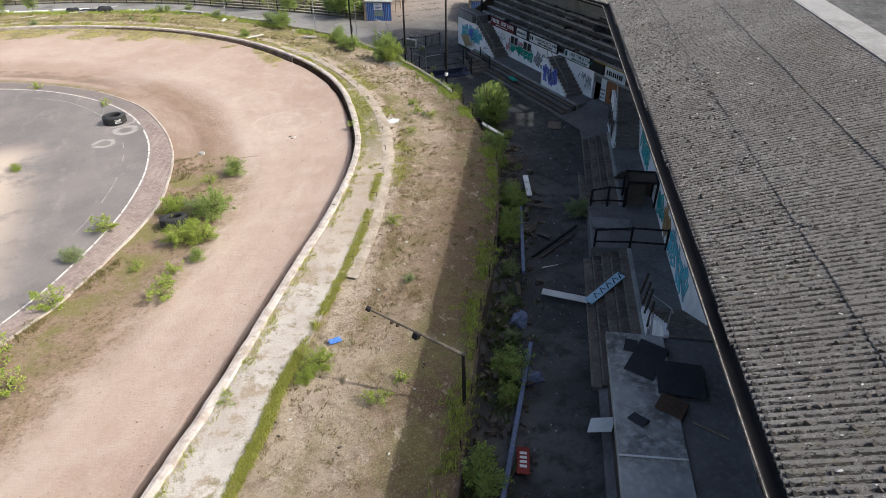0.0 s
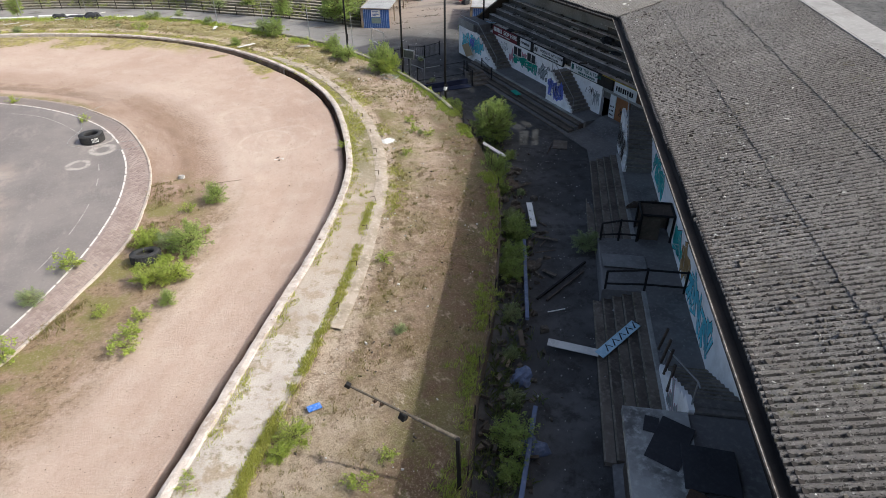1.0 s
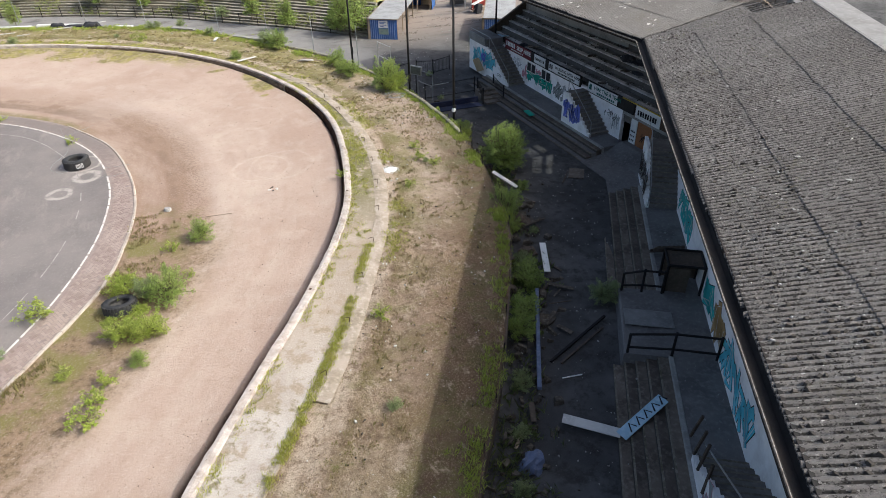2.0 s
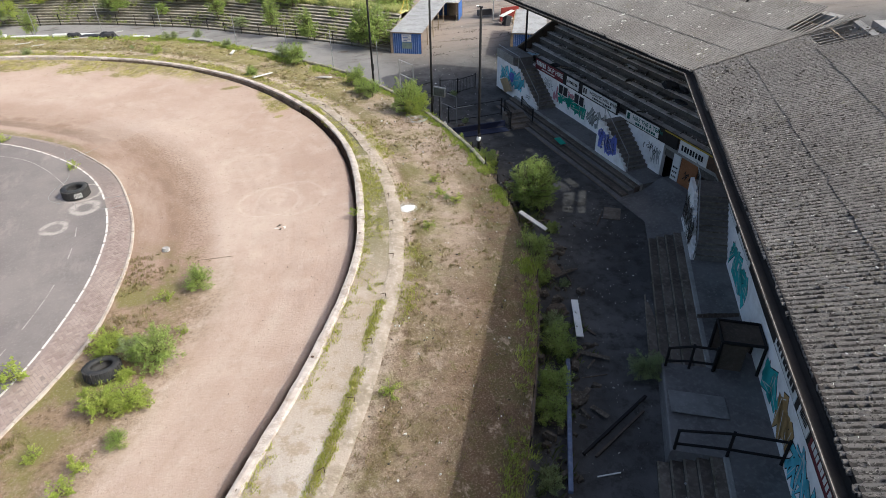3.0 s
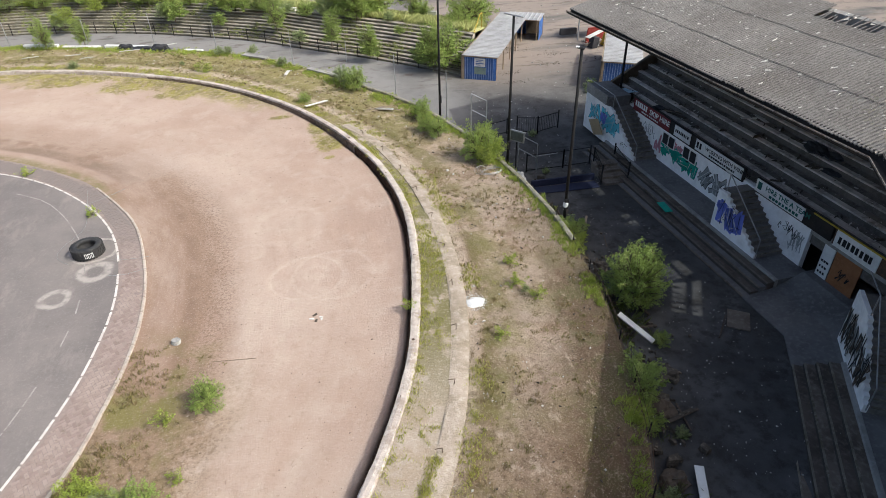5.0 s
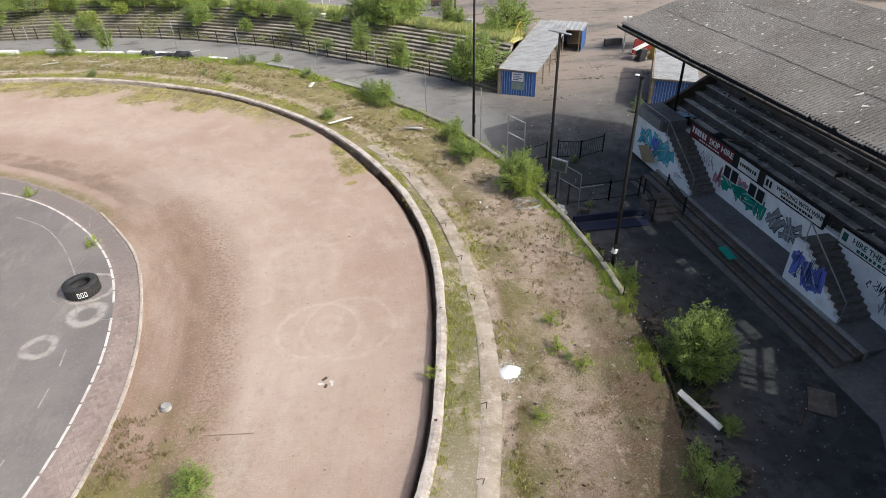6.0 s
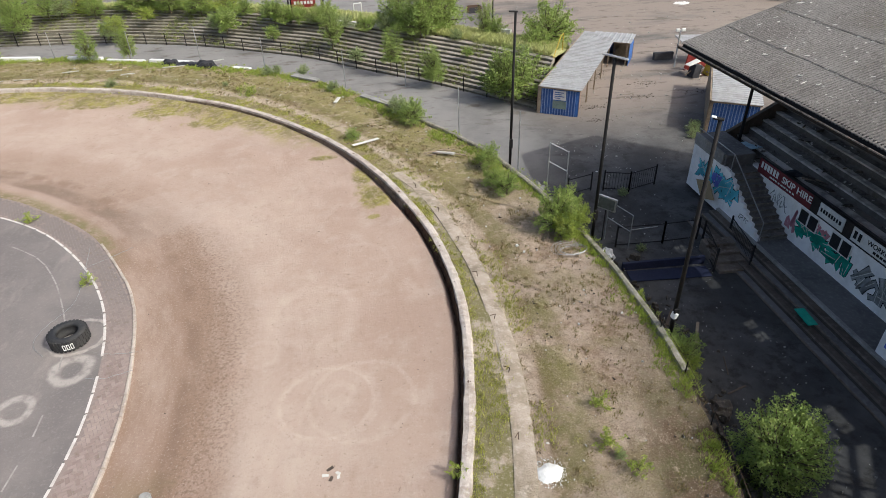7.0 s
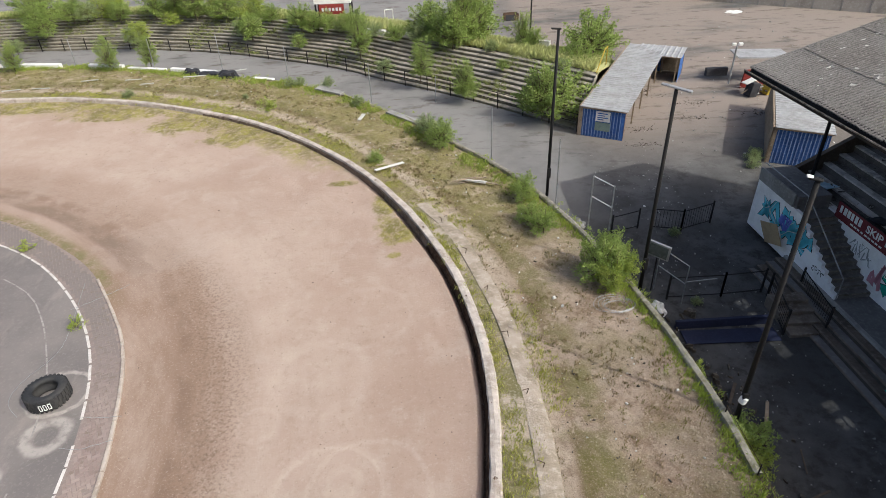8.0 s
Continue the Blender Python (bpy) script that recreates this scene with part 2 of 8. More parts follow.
    c = n.mix(n.math("MULTIPLY", bare, n.ramp(n.noise(2.4, 7, 0.78), 0.49, 0.62, 0, 0.8)), c, (0.155, 0.105, 0.068))
    belt = n.math("MULTIPLY", n.ramp(beside, 0.15, 0.19), n.ramp(beside, 0.28, 0.40, 1, 0))
    belt = n.math("MULTIPLY", n.math("MULTIPLY", belt, n.ramp(y, 24, 30)), n.ramp(n.noise(0.8, 7, 0.75), 0.40, 0.58, 0.0, 0.75))
    c = n.mix(belt, c, (0.165, 0.148, 0.052))
    c = n.mix(n.ramp(n.noise(1.7, 7, 0.75, stretch=(1.3, 0.8, 1)), 0.56, 0.66, 0, 0.75), c, (0.47, 0.375, 0.29))
    c = n.mix(n.ramp(n.noise(1.15, 8, 0.78, stretch=(0.9, 1.2, 1)), 0.57, 0.65, 0, 0.7), c, (0.165, 0.155, 0.05))
    c = n.mix(n.math("MULTIPLY", bare, n.ramp(n.noise(6, 7, 0.8), 0.48, 0.66, 0, 0.65)), c, (0.14, 0.098, 0.06))
    c = n.mix(n.ramp(n.noise(17, 6, 0.8), 0.52, 0.66, 0, 0.6), c, (0.53, 0.435, 0.335))
    c = n.mix(n.ramp(n.noise(30, 3, 0.75), 0.56, 0.68, 0, 0.6), c, (0.10, 0.07, 0.042))
    return n.done(c, 0.95, n.noise(10, 7, 0.8), 0.09, spec=0.1)


def mat_concrete_path():
    n = Nodes("old_concrete_path")
    c = n.mix(n.ramp(n.noise(0.7, 5), 0.35, 0.65), (0.475, 0.428, 0.385), (0.385, 0.335, 0.292))
    c = n.mix(n.ramp(n.noise(1.1, 6, 0.72), 0.50, 0.62, 0, 0.75), c, (0.27, 0.205, 0.13))
    c = n.mix(n.ramp(n.noise(2.3, 6, 0.7), 0.54, 0.66, 0, 0.8), c, (0.18, 0.15, 0.07))
    c = n.mix(n.ramp(n.xyz(1), 18, 24, 0, 0.7), c, (0.36, 0.285, 0.215))
    gully = n.math("MULTIPLY", n.ramp(n.xyz(1), 26, 33, 0.0, 0.9), n.ramp(n.noise(0.9, 6, 0.7), 0.38, 0.54))
    c = n.mix(gully, c, (0.145, 0.13, 0.05))
    c = n.mix(n.ramp(n.noise(14, 4), 0.5, 0.75, 0, 0.5), c, (0.53, 0.465, 0.39))
    c = n.mix(n.ramp(n.noise(24, 4, 0.7), 0.58, 0.70, 0, 0.5), c, (0.17, 0.13, 0.09))
    return n.done(c, 0.9, n.noise(16, 5), 0.02, spec=0.2)


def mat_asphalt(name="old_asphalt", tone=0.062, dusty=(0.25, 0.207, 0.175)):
    """Old asphalt, dusty over the far yard and painted lighter along the sunlit way."""
    n = Nodes(name)
    c = n.mix(n.ramp(n.noise(0.4, 5), 0.35, 0.7), (tone * 0.8, tone * 0.78, tone * 0.78), (tone * 1.7, tone * 1.64, tone * 1.6))
    c = n.mix(n.ramp(n.noise(1.7, 7, 0.75), 0.46, 0.64, 0, 0.8), c, (tone * 0.5, tone * 0.46, tone * 0.42))
    c = n.mix(n.ramp(n.noise(30, 3), 0.55, 0.8, 0, 0.5), c, (tone * 2.6, tone * 2.5, tone * 2.3))
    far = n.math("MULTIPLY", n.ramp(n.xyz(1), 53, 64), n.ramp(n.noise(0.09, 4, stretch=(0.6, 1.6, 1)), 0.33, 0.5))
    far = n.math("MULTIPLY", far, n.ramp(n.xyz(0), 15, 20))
    # sunlight on the far way is put into a lighter grey
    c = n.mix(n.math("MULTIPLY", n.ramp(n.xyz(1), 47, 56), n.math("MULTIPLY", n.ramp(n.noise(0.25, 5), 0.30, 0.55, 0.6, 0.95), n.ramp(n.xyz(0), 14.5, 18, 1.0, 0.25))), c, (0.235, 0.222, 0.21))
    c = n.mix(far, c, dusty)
    c = n.mix(n.ramp(n.noise(0.5, 6, 0.7, stretch=(0.5, 1.6, 1)), 0.56, 0.68, 0, 0.6), c, (tone, tone * 0.92, tone * 0.85))
    stain = n.math("MULTIPLY", n.ramp(n.xyz(1), 55, 62), n.ramp(n.noise(0.8, 7, 0.75, stretch=(0.6, 1.5, 1)), 0.54, 0.64, 0, 0.7))
    c = n.mix(stain, c, (0.10, 0.078, 0.062))
    return n.done(c, 0.9, n.noise(35, 4), 0.01, spec=0.25)


def mat_infield():
    """Grey asphalt of the inner oval under drifted sand."""
    n = Nodes("infield_asphalt")
    c = n.mix(n.ramp(n.noise(0.3, 5), 0.35, 0.65), (0.165, 0.146, 0.139), (0.215, 0.189, 0.176))
    sand = n.math("MULTIPLY", n.math("MULTIPLY", n.ramp(n.xyz(0), -9.5, -6.2, 1, 0), n.ramp(n.xyz(1), 37.5, 40.5, 1, 0)), n.ramp(n.noise(0.35, 6), 0.36, 0.52))
    c = n.mix(sand, c, (0.50, 0.40, 0.32))
    for cx, cy, r, w in ((-3.2, 39.5, 0.55, 0.26), (-4.3, 37.9, 0.5, 0.2), (-3.6, 41.2, 0.95, 0.12)):
        c = n.mix(ring(n, cx, cy, r, w, 0.6), c, (0.50, 0.45, 0.40))
    c = n.mix(n.ramp(n.noise(0.55, 7, 0.75, stretch=(1.6, 0.6, 1)), 0.52, 0.66, 0, 0.4), c, (0.30, 0.262, 0.236))
    c = n.mix(n.ramp(n.noise(3.0, 7, 0.8), 0.56, 0.68, 0, 0.5), c, (0.115, 0.10, 0.096))
    c = n.mix(n.ramp(n.noise(12, 4), 0.5, 0.75, 0, 0.4), c, (0.30, 0.27, 0.245))
    return n.done(c, 0.9, n.noise(25, 4), 0.01, spec=0.25)


def mat_roof(name="cement_sheeting", base=((0.205, 0.19, 0.177), (0.235, 0.218, 0.204)), dirt=1.0):
    """Weathered cement sheeting: dirt and moss lying broken in the troughs, worn grey crests, pale scabs."""
    n = Nodes(name)
    c = n.mix(n.random(), base[0], base[1])
    c = n.mix(n.ramp(n.noise(0.35, 5), 0.38, 0.62, 0, 0.6), c, (0.155, 0.140, 0.130))
    crest = n.math("COSINE", n.math("MULTIPLY", n.uv(0), 6.28318))
    broken = n.math("SUBTRACT", n.noise(1.0, 6, 0.78, "uv", (1.9, 5.0, 1)), 0.5)
    wavy = n.math("ADD", crest, n.math("MULTIPLY", broken, 5.0))
    c = n.mix(n.ramp(wavy, 0.9, 2.0, 0, 0.45), c, (0.315, 0.295, 0.272))
    dash = n.math("MULTIPLY", n.ramp(crest, 0.15, -0.55), n.ramp(n.noise(1.0, 5, 0.72, "uv", (1.1, 3.6, 1)), 0.43, 0.53, 0.15, 1.0))
    c = n.mix(n.math("MULTIPLY", dash, 0.93 * dirt), c, (0.030, 0.027, 0.024))
    c = n.mix(n.ramp(n.noise(1.0, 4, 0.75, "uv", (3.0, 9.0, 1)), 0.555, 0.615, 0, 0.95 * dirt), c, (0.024, 0.021, 0.018))
    c = n.mix(n.ramp(n.noise(1.0, 4, 0.68, "uv", (2.2, 4.6, 1)), 0.62, 0.70, 0, 0.7), c, (0.44, 0.42, 0.385))
    c = n.mix(n.ramp(n.noise(15, 5, 0.8), 0.56, 0.65, 0, 0.7), c, (0.40, 0.378, 0.345))
    c = n.mix(n.ramp(n.noise(23, 4, 0.8), 0.58, 0.64, 0, 0.8 * dirt), c, (0.03, 0.027, 0.024))
    c = n.mix(n.math("MULTIPLY", n.ramp(n.noise(0.8, 4), 0.52, 0.7), n.ramp(n.noise(9, 4), 0.5, 0.65, 0, 0.6)), c, (0.13, 0.12, 0.065))
    return n.done(c, 0.95, n.noise(14, 6, 0.75), 0.06, spec=0.1)


def mat_leaf(name, a, b, young):
    n = Nodes(name)
    r = n.island()
    c = n.mix(r, a, b)
    c = n.mix(n.ramp(n.noise(1.7, 2), 0.5, 0.7, 0, 0.6), c, young)
    n.bsdf.inputs["Transmission Weight"].default_value = 0.0
    n.bsdf.inputs["Subsurface Weight"].default_value = 0.0
    m = n.done(c, 0.6, spec=0.3)
    tr = n.add("ShaderNodeBsdfTranslucent")
    n.link(n.mix(0.5, c, young), tr.inputs["Color"])
    mixer = n.add("ShaderNodeMixShader")
    mixer.inputs["Fac"].default_value = 0.38
    out = n.nt.nodes["Material Output"]
    n.link(n.bsdf.outputs[0], mixer.inputs[1])
    n.link(tr.outputs[0], mixer.inputs[2])
    n.link(mixer.outputs[0], out.inputs["Surface"])
    return m


DIRT = mat_dirt()
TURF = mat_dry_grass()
PATHCON = mat_concrete_path()
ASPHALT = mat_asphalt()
INFIELD = mat_infield()
ROOF = mat_roof()
ROOFPALE = mat_roof("paler_cement_sheeting", ((0.215, 0.202, 0.19), (0.24, 0.226, 0.212)), 0.5)
WALLCON = worn("pale_concrete", (0.51, 0.445, 0.395), (0.27, 0.21, 0.165), (0.63, 0.57, 0.515), 1.7, 7, depth=0.03, amount=0.75)
KERBCON = worn("kerb_concrete", (0.47, 0.405, 0.345), (0.25, 0.19, 0.15), (0.55, 0.48, 0.42), 1.4, 9, depth=0.012)
STEPCON = worn("terrace_concrete", (0.19, 0.172, 0.156), (0.09, 0.08, 0.07), (0.28, 0.255, 0.232), 0.8, 7, depth=0.012)
GREYCON = worn("grey_concrete", (0.30, 0.29, 0.27), (0.14, 0.13, 0.12), (0.40, 0.385, 0.36), 0.7, 8, depth=0.01)
DARKFLOOR = worn("dark_screed", (0.165, 0.155, 0.15), (0.075, 0.07, 0.066), (0.25, 0.236, 0.226), 0.7, 7, depth=0.008)
WHITEWASH = worn("whitewashed_render", (0.88, 0.86, 0.845), (0.62, 0.59, 0.565), (0.90, 0.885, 0.875), 1.2, 7, depth=0.006)
BLACKSTEEL = worn("black_painted_steel", (0.009, 0.009, 0.010), (0.020, 0.015, 0.012), (0.015, 0.015, 0.016), 2.0, 14, 0.8, 0.002)
GALV = worn("dull_galvanised_steel", (0.36, 0.37, 0.38), (0.22, 0.20, 0.18), (0.48, 0.48, 0.48), 2.0, 14, 0.5, 0.001, 0.6)
WHITEPAINT = worn("white_paint", (0.76, 0.75, 0.72), (0.55, 0.52, 0.47), (0.82, 0.81, 0.79), 1.5, 10, 0.6, 0.003)
BLUEPAINT = worn("blue_painted_steel", (0.04, 0.11, 0.33), (0.03, 0.065, 0.18), (0.12, 0.21, 0.44), 1.3, 9, 0.55, 0.003)
RUBBER = worn("old_tyre_rubber", (0.028, 0.028, 0.03), (0.06, 0.055, 0.05), (0.05, 0.05, 0.05), 2.0, 12, 0.75, 0.006)
FASCIA = worn("black_fascia", (0.018, 0.016, 0.015), (0.04, 0.03, 0.025), (0.03, 0.028, 0.026), 1.5, 10, 0.8, 0.006)
TIMBER = worn("weathered_timber", (0.30, 0.23, 0.16), (0.14, 0.10, 0.07), (0.42, 0.35, 0.27), 2.0, 12, 0.85, 0.006)
BARK = worn("bark", (0.13, 0.10, 0.07), (0.06, 0.05, 0.035), (0.20, 0.16, 0.12), 3, 14, 0.9, 0.01, how="object")
LEAF = mat_leaf("green_leaves", (0.19, 0.275, 0.06), (0.30, 0.385, 0.10), (0.43, 0.48, 0.15))
LEAFDARK = mat_leaf("dull_green_leaves", (0.20, 0.265, 0.11), (0.31, 0.37, 0.165), (0.43, 0.465, 0.22))
LEAFLIME = mat_leaf("lime_leaves", (0.24, 0.315, 0.05), (0.36, 0.43, 0.08), (0.47, 0.50, 0.13))
GRASS = mat_leaf("grass_blades", (0.33, 0.35, 0.07), (0.45, 0.45, 0.11), (0.53, 0.48, 0.17))
MEADOWBLADE = mat_leaf("meadow_blades", (0.37, 0.40, 0.14), (0.51, 0.53, 0.22), (0.64, 0.61, 0.34))
GRASSDRY = mat_leaf("dry_green_blades", (0.17, 0.155, 0.05), (0.26, 0.22, 0.09), (0.20, 0.19, 0.05))
WEEDLIT = mat_leaf("bank_weeds", (0.19, 0.225, 0.075), (0.28, 0.31, 0.11), (0.36, 0.36, 0.16))
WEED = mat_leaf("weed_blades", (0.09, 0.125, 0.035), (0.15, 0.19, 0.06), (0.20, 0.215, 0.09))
STEPLIGHT = worn("grey_step_concrete", (0.28, 0.25, 0.21), (0.13, 0.12, 0.075), (0.38, 0.345, 0.295), 0.9, 5, depth=0.02, amount=0.9)
MEADOW = worn("rough_grass_soil", (0.36, 0.355, 0.15), (0.23, 0.23, 0.09), (0.47, 0.43, 0.23), 0.5, 6, depth=0.05)
BRICKBAND = worn("dusty_brick_margin", (0.26, 0.205, 0.18), (0.19, 0.155, 0.14), (0.34, 0.28, 0.25), 0.5, 11, depth=0.01)
LINEFAINT = worn("faint_line_paint", (0.31, 0.28, 0.26), (0.20, 0.178, 0.168), (0.42, 0.39, 0.365), 2.2, 9, 0.85, 0.002, amount=0.9)
LINEPAINT = worn("worn_line_paint", (0.62, 0.58, 0.54), (0.40, 0.35, 0.31), (0.72, 0.69, 0.66), 2.2, 9, 0.8, 0.003)
SANDCON = worn("sandy_concrete", (0.385, 0.32, 0.26), (0.22, 0.18, 0.125), (0.48, 0.41, 0.345), 1.3, 6, depth=0.03, amount=0.85)
RUST = worn("rusty_iron", (0.09, 0.055, 0.035), (0.04, 0.03, 0.025), (0.17, 0.09, 0.05), 3.0, 15, 0.8, 0.004)
SHEDROOF = worn("rippled_shed_roof", (0.33, 0.33, 0.335), (0.19, 0.18, 0.17), (0.42, 0.42, 0.42), 1.1, 7, 0.6, 0.006, amount=0.6)
MOSSPAINT = worn("faded_green_paint", (0.20, 0.26, 0.22), (0.10, 0.14, 0.16), (0.30, 0.34, 0.28), 2.5, 14, 0.7, 0.003)
TEALDARK = worn("dark_green_letters", (0.02, 0.10, 0.085), (0.015, 0.05, 0.05), (0.04, 0.14, 0.12), 2, 9, 0.7, 0.001)
GREYSLAB = worn("stained_pale_concrete", (0.36, 0.35, 0.33), (0.10, 0.095, 0.09), (0.48, 0.47, 0.44), 0.75, 5, depth=0.01, amount=0.95)
PALEGREY = worn("pale_grey_board", (0.22, 0.213, 0.205), (0.12, 0.115, 0.112), (0.30, 0.292, 0.285), 1.5, 7, 0.7, 0.004)
BROWNBOARD = worn("dull_brown_board", (0.10, 0.075, 0.055), (0.05, 0.04, 0.03), (0.15, 0.12, 0.095), 1.5, 9, 0.8, 0.006)
TIMBERDARK = worn("dark_old_timber", (0.085, 0.065, 0.05), (0.04, 0.032, 0.027), (0.15, 0.12, 0.095), 2.0, 12, 0.9, 0.006)
SKYPALE = worn("pale_blue_board", (0.36, 0.52, 0.62), (0.20, 0.34, 0.42), (0.60, 0.70, 0.75), 2.0, 8, 0.7, 0.003)
BLUESIGN = worn("bright_blue_sign", (0.04, 0.16, 0.55), (0.03, 0.10, 0.35), (0.45, 0.55, 0.70), 3.0, 12, 0.6, 0.002)
BLUEGREY = worn("blue_grey_paint", (0.12, 0.15, 0.24), (0.07, 0.08, 0.11), (0.22, 0.24, 0.30), 1.5, 9, 0.7, 0.003)
DARKGREY = worn("dark_grey_panel", (0.10, 0.11, 0.10), (0.05, 0.055, 0.05), (0.17, 0.18, 0.17), 2.0, 9, 0.6, 0.003)
PANELCON = worn("fence_panel_concrete", (0.38, 0.35, 0.31), (0.20, 0.18, 0.15), (0.48, 0.45, 0.41), 0.5, 5, depth=0.01)
DEBRIS = worn("mixed_debris", (0.085, 0.07, 0.055), (0.035, 0.03, 0.025), (0.22, 0.19, 0.15), 2.5, 10, 0.9, 0.01, amount=0.8)
CLOD = worn("shale_clods", (0.21, 0.155, 0.12), (0.12, 0.09, 0.07), (0.36, 0.29, 0.24), 2.0, 9, 0.95, 0.01)
CAPPING = worn("pale_roof_capping", (0.27, 0.257, 0.245), (0.16, 0.15, 0.14), (0.35, 0.335, 0.32), 0.8, 6, 0.75, 0.005)
STEPEDGE = worn("mossy_step_edge", (0.19, 0.165, 0.13), (0.085, 0.075, 0.045), (0.29, 0.255, 0.21), 1.4, 7, depth=0.015, amount=0.9)
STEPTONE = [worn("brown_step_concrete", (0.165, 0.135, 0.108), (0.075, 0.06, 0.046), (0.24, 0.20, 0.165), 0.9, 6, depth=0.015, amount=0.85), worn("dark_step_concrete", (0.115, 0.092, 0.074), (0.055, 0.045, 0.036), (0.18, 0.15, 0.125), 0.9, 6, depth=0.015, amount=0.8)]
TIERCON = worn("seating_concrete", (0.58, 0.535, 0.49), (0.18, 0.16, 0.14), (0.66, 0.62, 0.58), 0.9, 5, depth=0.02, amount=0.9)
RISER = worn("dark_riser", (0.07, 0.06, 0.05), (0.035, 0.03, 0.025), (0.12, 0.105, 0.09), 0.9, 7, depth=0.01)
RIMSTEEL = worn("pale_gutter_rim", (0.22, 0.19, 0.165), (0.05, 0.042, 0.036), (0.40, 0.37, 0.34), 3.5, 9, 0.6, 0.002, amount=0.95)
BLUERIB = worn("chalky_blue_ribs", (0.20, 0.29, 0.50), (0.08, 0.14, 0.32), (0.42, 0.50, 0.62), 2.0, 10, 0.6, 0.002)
SEATRISER = worn("dark_seating_riser", (0.13, 0.115, 0.10), (0.055, 0.048, 0.042), (0.19, 0.172, 0.155), 0.9, 7, depth=0.01)
TIERBACK = worn("dark_seating_back", (0.19, 0.165, 0.142), (0.065, 0.056, 0.047), (0.24, 0.212, 0.18), 1.3, 8, depth=0.02, amount=0.85)
BANKRISER = worn("mossy_bank_riser", (0.15, 0.133, 0.105), (0.075, 0.072, 0.042), (0.23, 0.205, 0.165), 0.8, 6, depth=0.015, amount=0.85)
EDGECON = worn("mossy_edge_concrete", (0.27, 0.245, 0.20), (0.13, 0.12, 0.065), (0.38, 0.345, 0.295), 1.6, 7, depth=0.02, amount=0.85)
def mat_paver():
    n = Nodes("worn_paving_brick")
    c = n.mix(n.island(), (0.235, 0.178, 0.158), (0.325, 0.255, 0.228))
    c = n.mix(n.ramp(n.noise(0.5, 5), 0.42, 0.62, 0, 0.5), c, (0.38, 0.305, 0.265))
    c = n.mix(n.ramp(n.xyz(1), 38, 45, 0, 0.88), c, (0.20, 0.172, 0.16))
    c = n.mix(n.ramp(n.noise(5, 5, 0.7), 0.54, 0.68, 0, 0.7), c, (0.19, 0.15, 0.12))
    return n.done(c, 0.9, n.noise(30, 4), 0.006, spec=0.2)


PAVER = mat_paver()
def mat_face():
    """Earth-brown concrete, all but black: the shade on the wall's inner side is put into its colour."""
    n = Nodes("shaded_wall_face")
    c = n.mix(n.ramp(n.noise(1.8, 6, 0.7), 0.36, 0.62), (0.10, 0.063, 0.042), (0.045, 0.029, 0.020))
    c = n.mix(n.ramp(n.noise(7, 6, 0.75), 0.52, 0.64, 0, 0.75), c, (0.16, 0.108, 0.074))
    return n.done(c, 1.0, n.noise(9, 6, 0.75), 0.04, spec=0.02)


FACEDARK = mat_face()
FACEMID = worn("brown_wall_face", (0.16, 0.115, 0.082), (0.07, 0.05, 0.036), (0.30, 0.235, 0.18), 1.6, 7, 0.95, 0.03, amount=0.85)
STRAW = mat_leaf("straw_blades", (0.26, 0.19, 0.10), (0.36, 0.27, 0.15), (0.20, 0.165, 0.07))


# ---- mesh helpers ----
def finish(name, bm, material, smooth=False):
    me = bpy.data.meshes.new(name)
    bm.to_mesh(me)
    bm.free()
    if smooth:
        me.polygons.foreach_set("use_smooth", [True] * len(me.polygons))
    if material:
        me.materials.append(material)
    return new(name, me)


def part(name, bm, material, parent, label="", smooth=False):
    ob = finish(name, bm, material, smooth)
    ob.parent = parent
    if label:
        tagged(ob, label)
    return ob


def thing(name, label, category, group="", kind="", m=None):
    ob = new(name)
    ob.empty_display_size = 0.2
    if m is not None:
        ob.matrix_basis = m
    return tagged(ob, label, category, group, kind)


def flat(points):
    return [Vector((p[0], p[1])) for p in points]


def curve(points, step=0.5):
    """A smooth line through the points of a plan, in even steps."""
    p = flat(points)
    p = [2 * p[0] - p[1]] + p + [2 * p[-1] - p[-2]]
    fine = []
    for i in range(1, len(p) - 2):
        for k in range(24):
            t = k / 24
            a, b, c, d = p[i - 1], p[i], p[i + 1], p[i + 2]
            fine.append(0.5 * (2 * b + (c - a) * t + (2 * a - 5 * b + 4 * c - d) * t * t + (3 * b - a - 3 * c + d) * t ** 3))
    fine.append(p[-2])
    length = [0.0]
    for a, b in zip(fine, fine[1:]):
        length.append(length[-1] + (b - a).length)
    count = max(2, int(length[-1] / step))
    out, j = [], 0
    for k in range(count + 1):
        s = length[-1] * k / count
        while j < len(fine) - 2 and length[j + 1] < s:
            j += 1
        f = (s - length[j]) / max(1e-9, length[j + 1] - length[j])
        out.append(fine[j].lerp(fine[j + 1], f))
    return out


def normals(line):
    """To the right of the way that the line runs."""
    out = []
    for i in range(len(line)):
        d = (line[min(i + 1, len(line) - 1)] - line[max(i - 1, 0)]).normalized()
        out.append(Vector((d.y, -d.x)))
    return out


def beside(line, d):
    return [p + n * d for p, n in zip(line, normals(line))]


def resample(line, count):
    length = [0.0]
    for a, b in zip(line, line[1:]):
        length.append(length[-1] + (b - a).length)
    out, j = [], 0
    for k in range(count):
        s = length[-1] * k / (count - 1)
        while j < len(line) - 2 and length[j + 1] < s:
            j += 1
        f = (s - length[j]) / max(1e-9, length[j + 1] - length[j])
        out.append(line[j].lerp(line[j + 1], f))
    return out


